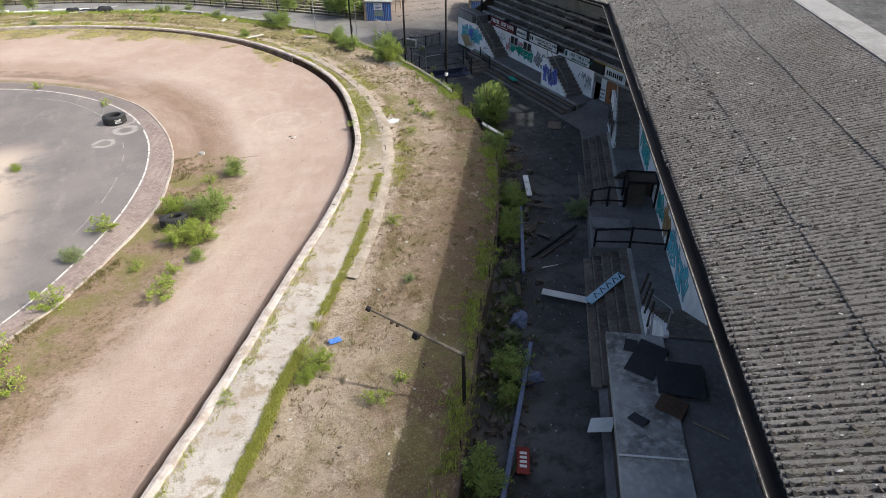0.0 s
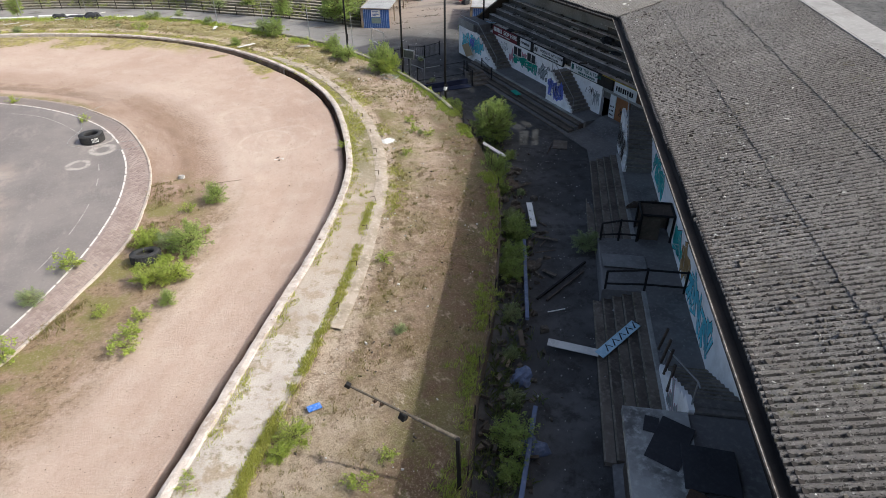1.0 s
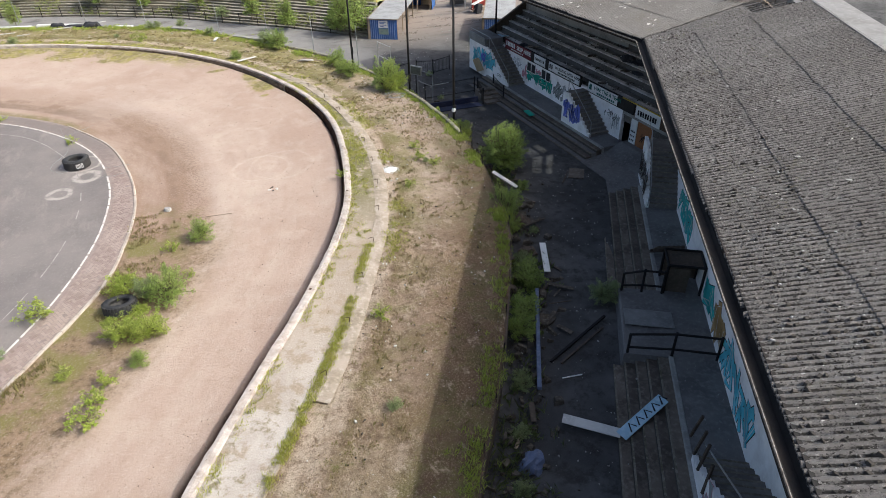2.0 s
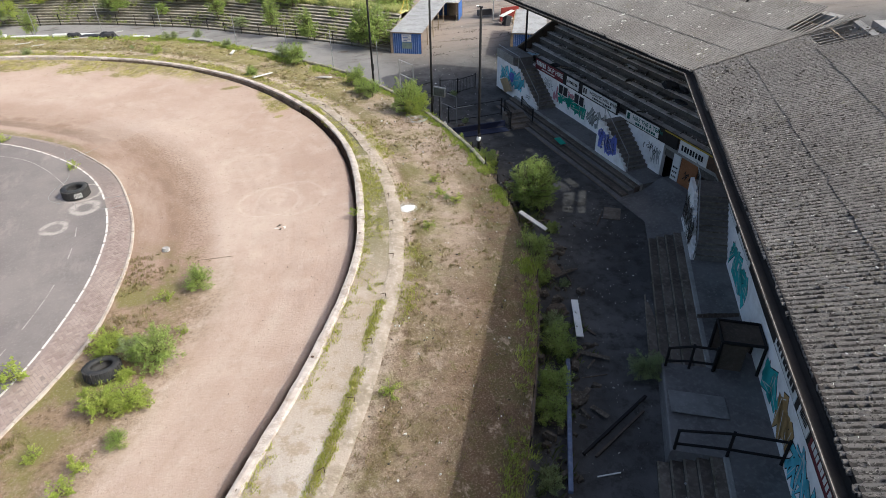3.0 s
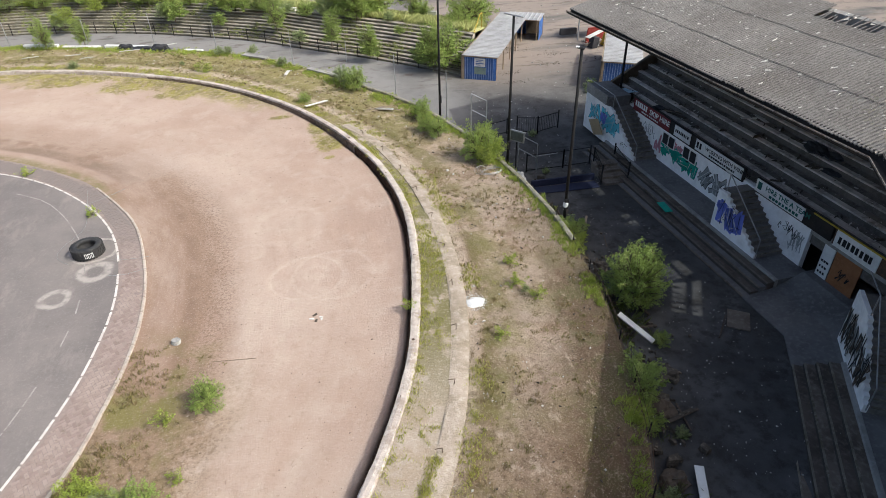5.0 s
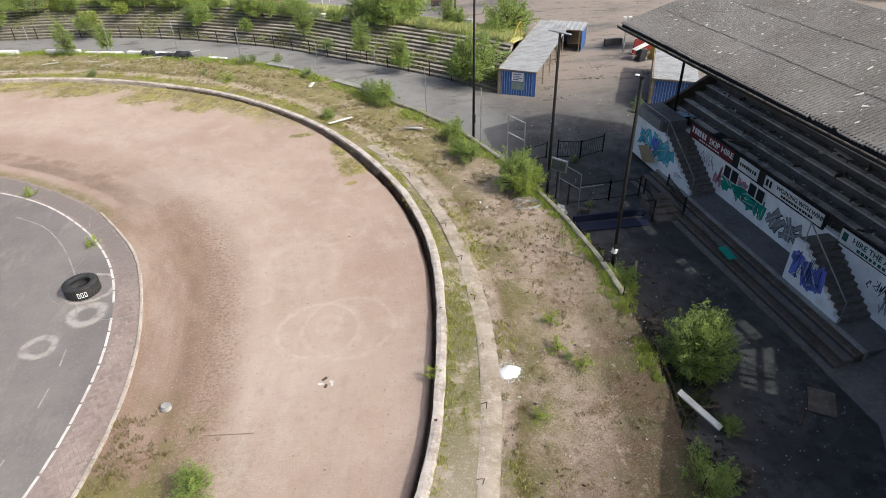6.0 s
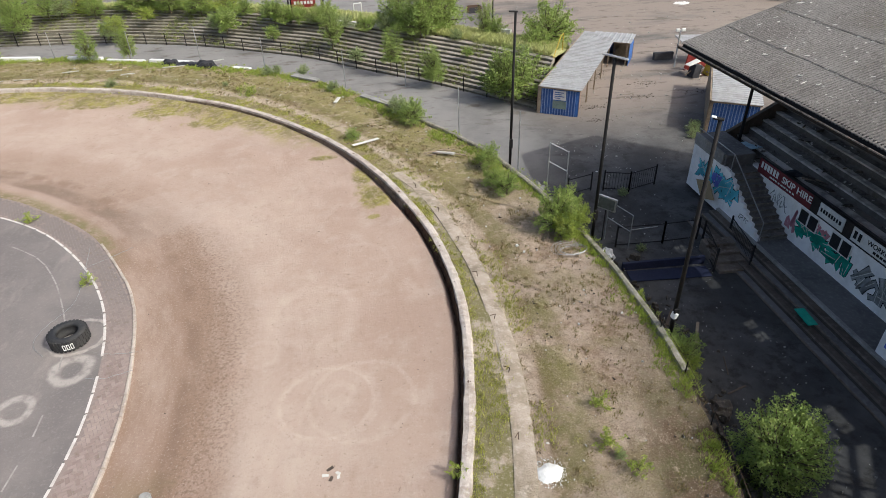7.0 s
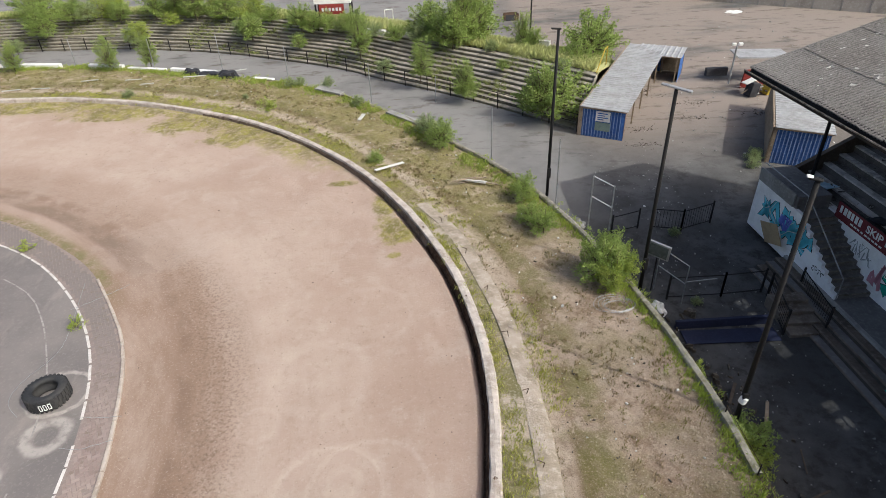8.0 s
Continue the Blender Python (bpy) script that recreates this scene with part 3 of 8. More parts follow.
def ribbon(bm, left, right, height, across=8, rough=0.0):
    """A sheet between two lines of as many points; height(f, x, y) with f from 0 at the left to 1. UV: metres along, 0 to 1 across."""
    uv = bm.loops.layers.uv.verify()
    rows, run = [], 0.0
    for i, (a, b) in enumerate(zip(left, right)):
        if i:
            run += (a - left[i - 1]).length * 0.5 + (b - right[i - 1]).length * 0.5
        row = []
        for k in range(across + 1):
            f = k / across
            p = a.lerp(b, f)
            z = height(f, p.x, p.y)
            if rough:
                z += rough * noise.noise((p.x * 0.7, p.y * 0.7, 3.0)) + rough * 0.5 * noise.noise((p.x * 2.3, p.y * 2.3, 9.0))
            row.append((bm.verts.new((p.x, p.y, z)), run, f))
        rows.append(row)
    for r0, r1 in zip(rows, rows[1:]):
        for k in range(across):
            quad = (r0[k], r0[k + 1], r1[k + 1], r1[k])
            f = bm.faces.new([q[0] for q in quad])
            for loop, q in zip(f.loops, quad):
                loop[uv].uv = (q[1], q[2])
    bmesh.ops.recalc_face_normals(bm, faces=bm.faces)
    if bm.faces and sum(f.normal.z for f in bm.faces) < 0:
        bmesh.ops.reverse_faces(bm, faces=bm.faces)
    return bm


def sweep(bm, line, profile, closed=True):
    """Carries a profile of (offset to the right, z) along a line of the plan."""
    nor = normals(line)
    rows = [[bm.verts.new((p.x + n.x * o, p.y + n.y * o, z)) for o, z in profile] for p, n in zip(line, nor)]
    m = len(profile)
    for r0, r1 in zip(rows, rows[1:]):
        for k in range(m if closed else m - 1):
            bm.faces.new((r0[k], r0[(k + 1) % m], r1[(k + 1) % m], r1[k]))
    if closed:
        bm.faces.new(rows[0])
        bm.faces.new(rows[-1][::-1])
    bmesh.ops.recalc_face_normals(bm, faces=bm.faces)
    return bm


def box(bm, lo, hi, m=None, bevel=0.0):
    """A box between two corners, bevelled."""
    made = bmesh.ops.create_cube(bm, size=1.0)
    verts = made["verts"]
    size = Vector(hi) - Vector(lo)
    mid = (Vector(hi) + Vector(lo)) / 2
    for v in verts:
        v.co = Vector((v.co.x * size.x, v.co.y * size.y, v.co.z * size.z)) + mid
    if bevel:
        edges = list({e for v in verts for e in v.link_edges})
        out = bmesh.ops.bevel(bm, geom=edges, offset=bevel, segments=1, affect="EDGES", clamp_overlap=True)
        verts = list(set(out["verts"]) | {v for v in verts if v.is_valid})
        verts = list({v for f in out["faces"] for v in f.verts} | set(verts))
    if m is not None:
        for v in verts:
            v.co = m @ v.co
    return bm


def tube(bm, a, b, r0, r1=None, sides=8):
    """A round bar from a to b."""
    a, b = Vector(a), Vector(b)
    r1 = r0 if r1 is None else r1
    q = (b - a).to_track_quat("Z", "Y")
    rings = []
    for p, r in ((a, r0), (b, r1)):
        rings.append([bm.verts.new(p + q @ Vector((r * math.cos(2 * math.pi * k / sides), r * math.sin(2 * math.pi * k / sides), 0))) for k in range(sides)])
    for k in range(sides):
        bm.faces.new((rings[0][k], rings[0][(k + 1) % sides], rings[1][(k + 1) % sides], rings[1][k]))
    bm.faces.new(rings[0][::-1])
    bm.faces.new(rings[1])
    return bm


# ---- plan ----
KERB = [(-22, -17), (-9.0, 2.67), (-2.21, 12.67), (-0.03, 15.94), (2.75, 20.45), (5.55, 24.95), (7.9, 29.7), (9.1, 34.3), (9.75, 39.4), (9.5, 43.6), (8.5, 47.6), (6.4, 52.5), (3.2, 57.2), (-1.7, 61.9), (-8.0, 65.5), (-13.2, 67.3), (-19, 68.1), (-34, 68)]
FENCE = [(-13, -20), (-1.0, 0.0), (4.84, 9.7), (6.66, 12.63), (8.44, 15.79), (10.3, 18.6), (12.6, 22.7), (14.4, 26.4), (15.5, 30.5), (16.1, 34), (16.3, 37.6), (16.1, 41), (15.6, 44.3), (14.7, 48.2), (13.2, 52.6), (11.5, 55.7), (9.9, 58.1), (6.8, 62.8), (2.9, 67.2), (-1.2, 70.1), (-5.6, 72.0), (-9.3, 73.5), (-13.7, 75.3), (-19.4, 76.5), (-34, 77)]
LOWKERB = [(-20, -19), (-8, 0), (-0.29, 11.7), (1.53, 14.8), (3.07, 17.16), (5.9, 21.7), (7.8, 25.6), (9.2, 28.9), (10.3, 33.2), (10.75, 37.5), (10.55, 42), (10.0, 45.05), (9.15, 48.4), (7.9, 51.0)]
INKERB = [(-24, 2), (-13, 14), (-9, 18.4), (-6.83, 21.06), (-5.29, 22.74), (-3.49, 25.54), (-1.75, 28.9), (-1.0, 32.5), (-0.8, 35.5), (-1.15, 38.8), (-2.2, 42.8), (-3.8, 45.7), (-5.8, 48.4), (-8.8, 50.9), (-11.5, 52.6), (-16, 54.2), (-34, 56)]
WHITELINE = [(-24.4, 3.4), (-13, 15.6), (-9, 20.0), (-7.02, 22.3), (-5.45, 24.5), (-3.56, 28.2), (-2.4, 32.0), (-2.0, 35.2), (-2.05, 37.8), (-2.65, 41), (-3.75, 43.7), (-5.6, 46.4), (-8.2, 49.0), (-11.5, 51.0), (-16, 52.7), (-34, 54.4)]
BANK = [(17.6, 60.3), (14.0, 64.1), (10.8, 67.2), (6.75, 70.6), (2.2, 74.6), (-2.7, 77.6), (-7.7, 80.2), (-13, 82.0), (-18.2, 83.2), (-28, 83.6), (-40, 82.6)]

kerb_line = curve(KERB)
fence_line = curve(FENCE)
low_line = curve(LOWKERB)
in_line = curve(INKERB)
white_line = curve(WHITELINE)
bank_line = curve(BANK)


def ground_z(x, y):
    """Asphalt beside the stand, rising to the yard beyond."""
    f = min(1.0, max(0.0, (y - 44) / 12))
    f = f * f * (3 - 2 * f)
    return -0.70 + 0.47 * f


# ---- ground ----
def build_ground():
    xs = [-1500, -600, -250, -110] + list(np.arange(-48, 64, 1.6)) + [90, 150, 300, 700, 1500]
    ys = [-1500, -600, -250, -100] + list(np.arange(-30, 130, 1.6)) + [160, 240, 400, 800, 1500]
    bm = bmesh.new()
    grid = [[bm.verts.new((x, y, ground_z(x, y) + 0.012 * noise.noise((x * 0.5, y * 0.5, 0)))) for x in xs] for y in ys]
    for r0, r1 in zip(grid, grid[1:]):
        for k in range(len(xs) - 1):
            bm.faces.new((r0[k], r0[k + 1], r1[k + 1], r1[k]))
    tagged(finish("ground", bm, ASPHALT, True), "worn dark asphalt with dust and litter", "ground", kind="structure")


build_ground()

def track_edge(y):
    """The track's outer edge lies deeper below the wall at the near end."""
    f = min(1.0, max(0.0, (y - 20) / 18))
    far = min(1.0, max(0.0, (y - 48) / 10))
    return 0.08 + 0.24 * f * f * (3 - 2 * f) + 0.13 * far


def track_z(f, x, y):
    """The track's surface, with a gully added at the near wall's foot to deepen its shadow."""
    z = track_edge(y) * min(f, 0.965) ** 3.2
    near = min(1.0, max(0.0, (60 - y) / 18))
    g = min(1.0, max(0.0, (34 - y) / 16))
    lip = 0.973 - 0.049 * g * g * (3 - 2 * g) + 0.006 * noise.noise((x * 1.3, y * 1.3, 4.0)) + 0.004 * noise.noise((x * 4.1, y * 4.1, 8.0))
    drop = min(1.0, max(0.0, (f - lip) / 0.012))
    return z - 0.24 * near * drop


n_rows = 420
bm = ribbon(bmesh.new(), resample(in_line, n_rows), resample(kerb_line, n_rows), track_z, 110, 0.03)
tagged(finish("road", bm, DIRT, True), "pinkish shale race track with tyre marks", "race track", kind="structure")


def strip_z(f, x, y):
    return 0.55 - 0.25 * f


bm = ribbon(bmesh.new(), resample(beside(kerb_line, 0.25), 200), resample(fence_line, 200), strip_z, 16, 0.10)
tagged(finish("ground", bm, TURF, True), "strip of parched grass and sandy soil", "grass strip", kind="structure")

# concrete path between the wall and the low kerb
near = [p for p in beside(kerb_line, 0.28) if p.y < 51.5]
bm = ribbon(bmesh.new(), resample(near, 120), resample(low_line, 120), lambda f, x, y: 0.59, 6, 0.05)
tagged(finish("pavement", bm, PATHCON, True), "cracked mossy concrete path beside the track wall", "path", kind="structure")

# outer wall of the track, its edges worn uneven
def rough_sweep(bm, line, profile, amount, seed, joints=False):
    """Like sweep, with every edge wandering by itself."""
    nor = normals(line)
    rows = []
    for i, (p, n) in enumerate(zip(line, nor)):
        row = []
        for k, (o, z) in enumerate(profile):
            a = noise.noise((p.x * 0.9, p.y * 0.9, seed + 5.0 * k)) + 0.7 * noise.noise((p.x * 2.6, p.y * 2.6, seed + 5.0 * k))
            b = noise.noise((p.x * 0.7, p.y * 0.7, seed + 40 + 2.0 * k))
            low = z < 0
            row.append(bm.verts.new((p.x + n.x * (o + amount * a), p.y + n.y * (o + amount * a), z + (0 if low else 0.6 * amount * b))))
        rows.append(row)
    m = len(profile)
    for r0, r1 in zip(rows, rows[1:]):
        for k in range(m):
            bm.faces.new((r0[k], r0[(k + 1) % m], r1[(k + 1) % m], r1[k]))
    bmesh.ops.recalc_face_normals(bm, faces=bm.faces)
    return bm


fine_kerb = curve(KERB, 0.18)
bm = rough_sweep(bmesh.new(), fine_kerb, [(-0.04, -0.1), (-0.05, 0.60), (-0.03, 0.655), (0.10, 0.675), (0.24, 0.655), (0.29, 0.60), (0.29, -0.1)], 0.038, 3)
tagged(finish("wall_track", bm, WALLCON), "low pale worn wall round the track", "wall", kind="structure")
# plate along the inner side, coloured dark to hold the wall's own shade
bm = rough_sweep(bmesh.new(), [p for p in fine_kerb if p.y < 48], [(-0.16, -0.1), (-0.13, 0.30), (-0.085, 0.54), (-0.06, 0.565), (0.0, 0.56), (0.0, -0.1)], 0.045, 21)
tagged(finish("wall_face", bm, FACEDARK), "inner face of the track wall with its shade painted dark", "wall", kind="structure")

# mid-brown copy of the face, past the painted shade
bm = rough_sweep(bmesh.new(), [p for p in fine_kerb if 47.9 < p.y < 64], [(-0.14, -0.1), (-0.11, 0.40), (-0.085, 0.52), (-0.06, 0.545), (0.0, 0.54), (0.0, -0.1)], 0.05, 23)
tagged(finish("wall_face", bm, FACEMID), "brown inner face of the track wall", "wall", kind="structure")

# inner oval
inner = white_line
bm = bmesh.new()
bm.faces.new([bm.verts.new((p.x, p.y, 0.03)) for p in resample(inner, 90)] + [bm.verts.new((-60, 54.4, 0.03)), bm.verts.new((-60, 3.4, 0.03))])
bmesh.ops.recalc_face_normals(bm, faces=bm.faces)
for f in bm.faces:
    if f.normal.z < 0:
        f.normal_flip()
tagged(finish("ground", bm, INFIELD), "grey asphalt infield with drifted sand", "infield", kind="structure")


# ---- the stand: two wings that meet at an angle ----
E0 = Vector((9.23, 7.28))
A1 = Vector((0.52, 0.854)).normalized()
N1 = Vector((A1.y, -A1.x))
CORNER = Vector((22.75, 29.9))
S_CORNER = 26.4
FAR_EAVE = Vector((21.25, 49.7))
B2 = (FAR_EAVE - CORNER).normalized()
M2 = Vector((B2.y, -B2.x))
W2DIR = Vector((-0.05, 1.0)).normalized()
W2OUT = Vector((W2DIR.y, -W2DIR.x))
NEAR_END = -16.0


def wing1(s, d, z):
    p = E0 + A1 * s + N1 * d
    return Vector((p.x, p.y, z))


def wing2(u, v, z):
    """Beside the walls of the far wing: u from the corner, v into the stand."""
    p = Vector((22.95, 29.95)) + W2DIR * u + W2OUT * v
    return Vector((p.x, p.y, z))


# local x along the wing, y towards the track, z up
W1 = Matrix.Translation((E0.x, E0.y, 0)) @ Matrix(((A1.x, -N1.x, 0), (A1.y, -N1.y, 0), (0, 0, 1))).to_4x4()
W2 = Matrix.Translation((22.95, 29.95, 0)) @ Matrix(((W2DIR.x, -W2OUT.x, 0), (W2DIR.y, -W2OUT.y, 0), (0, 0, 1))).to_4x4()


def fall(p):
    """The stand's levels drop a little from the near end to the corner."""
    s = (p - E0).dot(A1)
    return 0.3 - 0.5 * min(1.0, max(0.0, (s + 16) / 42.6))


def mitre_sweep(bm, pts, profile, closed=True, level=False):
    """Carries a profile along a broken line with true mitres."""
    rows = []
    for i, p in enumerate(pts):
        d0 = (p - pts[i - 1]).normalized() if i else (pts[1] - p).normalized()
        d1 = (pts[i + 1] - p).normalized() if i < len(pts) - 1 else d0
        n0, n1 = Vector((d0.y, -d0.x)), Vector((d1.y, -d1.x))
        m = (n0 + n1).normalized()
        m = m / max(0.3, m.dot(n0))
        dz = fall(p) if level else 0.0
        rows.append([bm.verts.new((p.x + m.x * o, p.y + m.y * o, z + dz)) for o, z in profile])
    k = len(profile)
    for r0, r1 in zip(rows, rows[1:]):
        for j in range(k if closed else k - 1):
            bm.faces.new((r0[j], r0[(j + 1) % k], r1[(j + 1) % k], r1[j]))
    if closed:
        bm.faces.new(rows[0])
        bm.faces.new(rows[-1][::-1])
    bmesh.ops.recalc_face_normals(bm, faces=bm.faces)
    return bm


def wing_points(s0, s1=None, u0=None, u1=None):
    """Points of the stand's front line from s0 on the near wing to u1 on the far one."""
    pts = []
    if s0 is not None:
        pts.append(E0 + A1 * s0)
        pts.append(Vector((22.95, 29.95)) if s1 is None else E0 + A1 * s1)
    if u1 is not None:
        if u0 is not None:
            pts.append(wing2(u0, 0, 0).to_2d())
        pts.append(wing2(u1, 0, 0).to_2d())
    return pts


stand = thing("wall_stand", "concrete grandstand with graffiti on its front walls", "grandstand", kind="structure")
whole = wing_points(NEAR_END, None, None, 19.6)


def standing_terrace(pts, treads=STEPTONE, lips=STEPEDGE):
    """Four broad steps and a landing in front of the stand, each cast by itself."""
    ob = thing("pavement", "dark weathered concrete standing steps", "terrace", kind="structure")
    for k in range(5):
        d0, d1, z = -1.32 + 0.336 * k, -0.984 + 0.336 * k, -0.58 + 0.14 * k
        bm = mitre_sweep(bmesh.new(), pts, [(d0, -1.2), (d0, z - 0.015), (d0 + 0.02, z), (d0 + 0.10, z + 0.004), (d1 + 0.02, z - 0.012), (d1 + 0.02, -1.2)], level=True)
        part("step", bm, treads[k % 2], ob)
        # riser plate, darker than the tread
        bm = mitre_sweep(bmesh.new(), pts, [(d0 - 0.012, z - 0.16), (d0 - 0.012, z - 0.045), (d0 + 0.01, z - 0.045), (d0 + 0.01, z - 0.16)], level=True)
        part("riser", bm, RISER, ob, "dark riser")
        bm = mitre_sweep(bmesh.new(), pts, [(d0 - 0.008, z - 0.035), (d0 - 0.006, z + 0.008), (d0 + 0.045, z + 0.010), (d0 + 0.05, z - 0.02)], level=True)
        part("nosing", bm, lips, ob, "worn nosing of the step")
    bm = mitre_sweep(bmesh.new(), pts, [(0.36, -1.2), (0.36, 0.05), (0.38, 0.065), (0.50, 0.065), (0.52, 0.05), (0.52, -1.2)], level=True)
    part("edge_stone", bm, GREYCON, ob, "paler worn edge of the landing")
    bm = mitre_sweep(bmesh.new(), pts, [(0.52, -1.2), (0.52, 0.05), (1.95, 0.05), (1.95, -1.2)], level=True)
    part("landing", bm, DARKFLOOR, ob)
    return ob


standing_terrace(wing_points(4.9, 12.3))
standing_terrace(wing_points(15.9, 24.6))
standing_terrace(wing_points(None, None, 2.6, 16.6), [STEPTONE[1], DARKFLOOR], STEPTONE[0])
# level way through between the two flights of steps, and the corner floor
for pts, front in ((wing_points(12.3, 15.9), [(-1.08, -0.9), (-1.05, -0.10), (-1.0, -0.04), (0.3, 0.0)]), (wing_points(NEAR_END, 4.9), [(-1.1, -0.9), (-1.1, -0.6), (0.3, -0.02)])):
    bm = mitre_sweep(bmesh.new(), pts, front + [(1.95, 0.03), (1.95, -0.9)])
    tagged(finish("pavement", bm, DARKFLOOR), "dark level landing in front of the stand", "landing", kind="structure")
bm = mitre_sweep(bmesh.new(), [E0 + A1 * 24.6, Vector((22.95, 29.95)), wing2(2.6, 0, 0).to_2d()], [(-1.0, -0.9), (-1.0, -0.66), (0.5, -0.5), (1.6, 0.0), (3.2, 0.03), (3.2, -0.9)])
tagged(finish("pavement", bm, DARKFLOOR), "dark corner floor before the stand's doors", "landing", kind="structure")

# front wall, with a door opening at the corner
for pts in (wing_points(NEAR_END, 25.6), wing_points(None, None, 3.15, 17.0)):
    bm = mitre_sweep(bmesh.new(), pts, [(1.9, -1.0), (1.9, 1.95), (2.12, 1.95), (2.12, -1.0)], level=True)
    part("front_wall", bm, WHITEWASH, stand, "grubby whitewashed wall")
# lintel wall across the corner
bm = mitre_sweep(bmesh.new(), [E0 + A1 * 25.6, Vector((22.95, 29.95)), wing2(3.15, 0, 0).to_2d()], [(1.9, 1.62), (1.9, 1.95), (2.12, 1.95), (2.12, 1.62)], level=True)
part("lintel", bm, GREYCON, stand)
bm = mitre_sweep(bmesh.new(), [E0 + A1 * 23.0, Vector((22.95, 29.95)), wing2(3.5, 0, 0).to_2d()], [(4.2, -0.7), (4.2, 2.0), (4.4, 2.0), (4.4, -0.7)])
part("inner_wall", bm, GREYCON, stand, "dark wall inside the passage")
# balustrade on the front wall
for k, pts in enumerate((wing_points(NEAR_END, 24.2), wing_points(25.2, None, None, 2.1), wing_points(None, None, 2.2, 6.4), wing_points(None, None, 7.2, 16.5))):
    bm = mitre_sweep(bmesh.new(), pts, [(1.82, 1.84), (1.82, 2.48), (1.95, 2.48), (1.95, 1.84)], level=True)
    part("balustrade", bm, RUST if k == 1 else FASCIA, stand, "rusty brown sheet over the doors" if k == 1 else "dark board along the front of the seating")


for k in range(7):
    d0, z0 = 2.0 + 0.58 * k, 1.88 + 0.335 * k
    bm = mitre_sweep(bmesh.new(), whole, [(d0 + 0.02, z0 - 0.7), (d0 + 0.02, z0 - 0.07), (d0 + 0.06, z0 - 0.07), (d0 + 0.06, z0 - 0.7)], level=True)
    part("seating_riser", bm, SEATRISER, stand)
    # each tier is pale in front and darker towards its back
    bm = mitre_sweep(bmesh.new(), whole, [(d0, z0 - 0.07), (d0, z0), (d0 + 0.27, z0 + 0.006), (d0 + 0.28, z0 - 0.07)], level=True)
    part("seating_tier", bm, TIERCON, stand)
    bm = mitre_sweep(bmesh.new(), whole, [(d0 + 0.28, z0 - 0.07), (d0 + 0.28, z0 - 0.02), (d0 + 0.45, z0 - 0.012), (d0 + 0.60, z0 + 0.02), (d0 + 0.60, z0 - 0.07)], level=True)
    part("tier_dirt", bm, TIERBACK, stand, "darker strip at the back of the tier")
for frame_of, a in ((wing1, NEAR_END), (wing2, 19.55)):
    bm = bmesh.new()
    pts = [(2.0, -0.8), (2.0, 2.15), (2.3, 2.3), (6.0, 4.4), (6.0, -0.8)]
    f0 = [bm.verts.new(frame_of(a, d, z)) for d, z in pts]
    f1 = [bm.verts.new(frame_of(a + 0.2, d, z)) for d, z in pts]
    bm.faces.new(f0)
    bm.faces.new(f1[::-1])
    for k in range(len(pts)):
        j = (k + 1) % len(pts)
        bm.faces.new((f0[k], f0[j], f1[j], f1[k]))
    bmesh.ops.recalc_face_normals(bm, faces=bm.faces)
    part("end_wall", bm, BROWNBOARD, stand, "dark end wall that slopes up with the seating")

# ---- roof ----
SLOPE = 0.29
EAVE_Z = 6.55
TAN_M = math.tan(0.5 * (math.atan2(B2.y, B2.x) - math.atan2(A1.y, A1.x)))
roof = thing("roof", "corrugated cement-sheet roof, grey with lichen", "roof", kind="structure")


def roof1(s, d, z):
    s = min(s, S_CORNER + TAN_M * d)
    p = E0 + A1 * s + N1 * (d - 0.12 + 0.0125 * (S_CORNER - s))
    return Vector((p.x, p.y, z))


def roof2(u, d, z):
    u = max(u, -TAN_M * d)
    p = CORNER + B2 * u + M2 * d
    return Vector((p.x, p.y, z))


WAVE, WAVES = 0.146, 7
ROWS_D = [(-0.20, 1.98), (1.78, 4.12), (3.95, 6.3)]


def sheet(frame_of, s0, d0, d1, lift, seed):
    """One corrugated sheet: crests run up the slope."""
    rnd = random.Random(seed)
    bm = bmesh.new()
    uv = bm.loops.layers.uv.verify()
    cols = WAVES * 6
    dz = rnd.uniform(-0.002, 0.003)
    cut = rnd.uniform(-0.03, 0.03)
    chip = rnd.random() < 0.22
    rows = []
    for d, thick in ((d0 + cut, True), (d0 + cut, False), (d0 + cut, False), ((d0 + d1) / 2, False), (d1, False)):
        row = []
        for c in range(cols + 1):
            s = s0 + WAVE * WAVES * c / cols + 0.001
            dd = d
            if chip and d == d0 + cut and 6 < c < 15:
                dd += 0.07
            h = 0.022 * math.cos(2 * math.pi * c / 6)
            z = EAVE_Z + SLOPE * dd + h + lift + dz - (0.035 if thick else 0)
            row.append(bm.verts.new(frame_of(s, dd, z)))
        rows.append(row)
    depth = {0: d0 + cut - 0.03, 1: d0 + cut, 2: d0 + cut, 3: (d0 + d1) / 2, 4: d1}
    for i0, i1 in ((0, 1), (2, 3), (3, 4)):
        r0, r1 = rows[i0], rows[i1]
        for c in range(cols):
            if (r0[c].co - r0[c + 1].co).length < 1e-4 and (r1[c].co - r1[c + 1].co).length < 1e-4:
                continue
            f = bm.faces.new((r0[c], r0[c + 1], r1[c + 1], r1[c]))
            for j, (loop, k) in enumerate(zip(f.loops, (c, c + 1, c + 1, c))):
                loop[uv].uv = (k / 6 + 31.0 * (seed % 89), 7.0 * (seed // 100) + (depth[i0] if j < 2 else depth[i1]))
    for f in bm.faces:
        f.normal_update()
        if f.normal.z < -0.05:
            f.normal_flip()
    loose = [v for v in bm.verts if not v.link_faces]
    bmesh.ops.delete(bm, geom=loose, context="VERTS")
    return bm


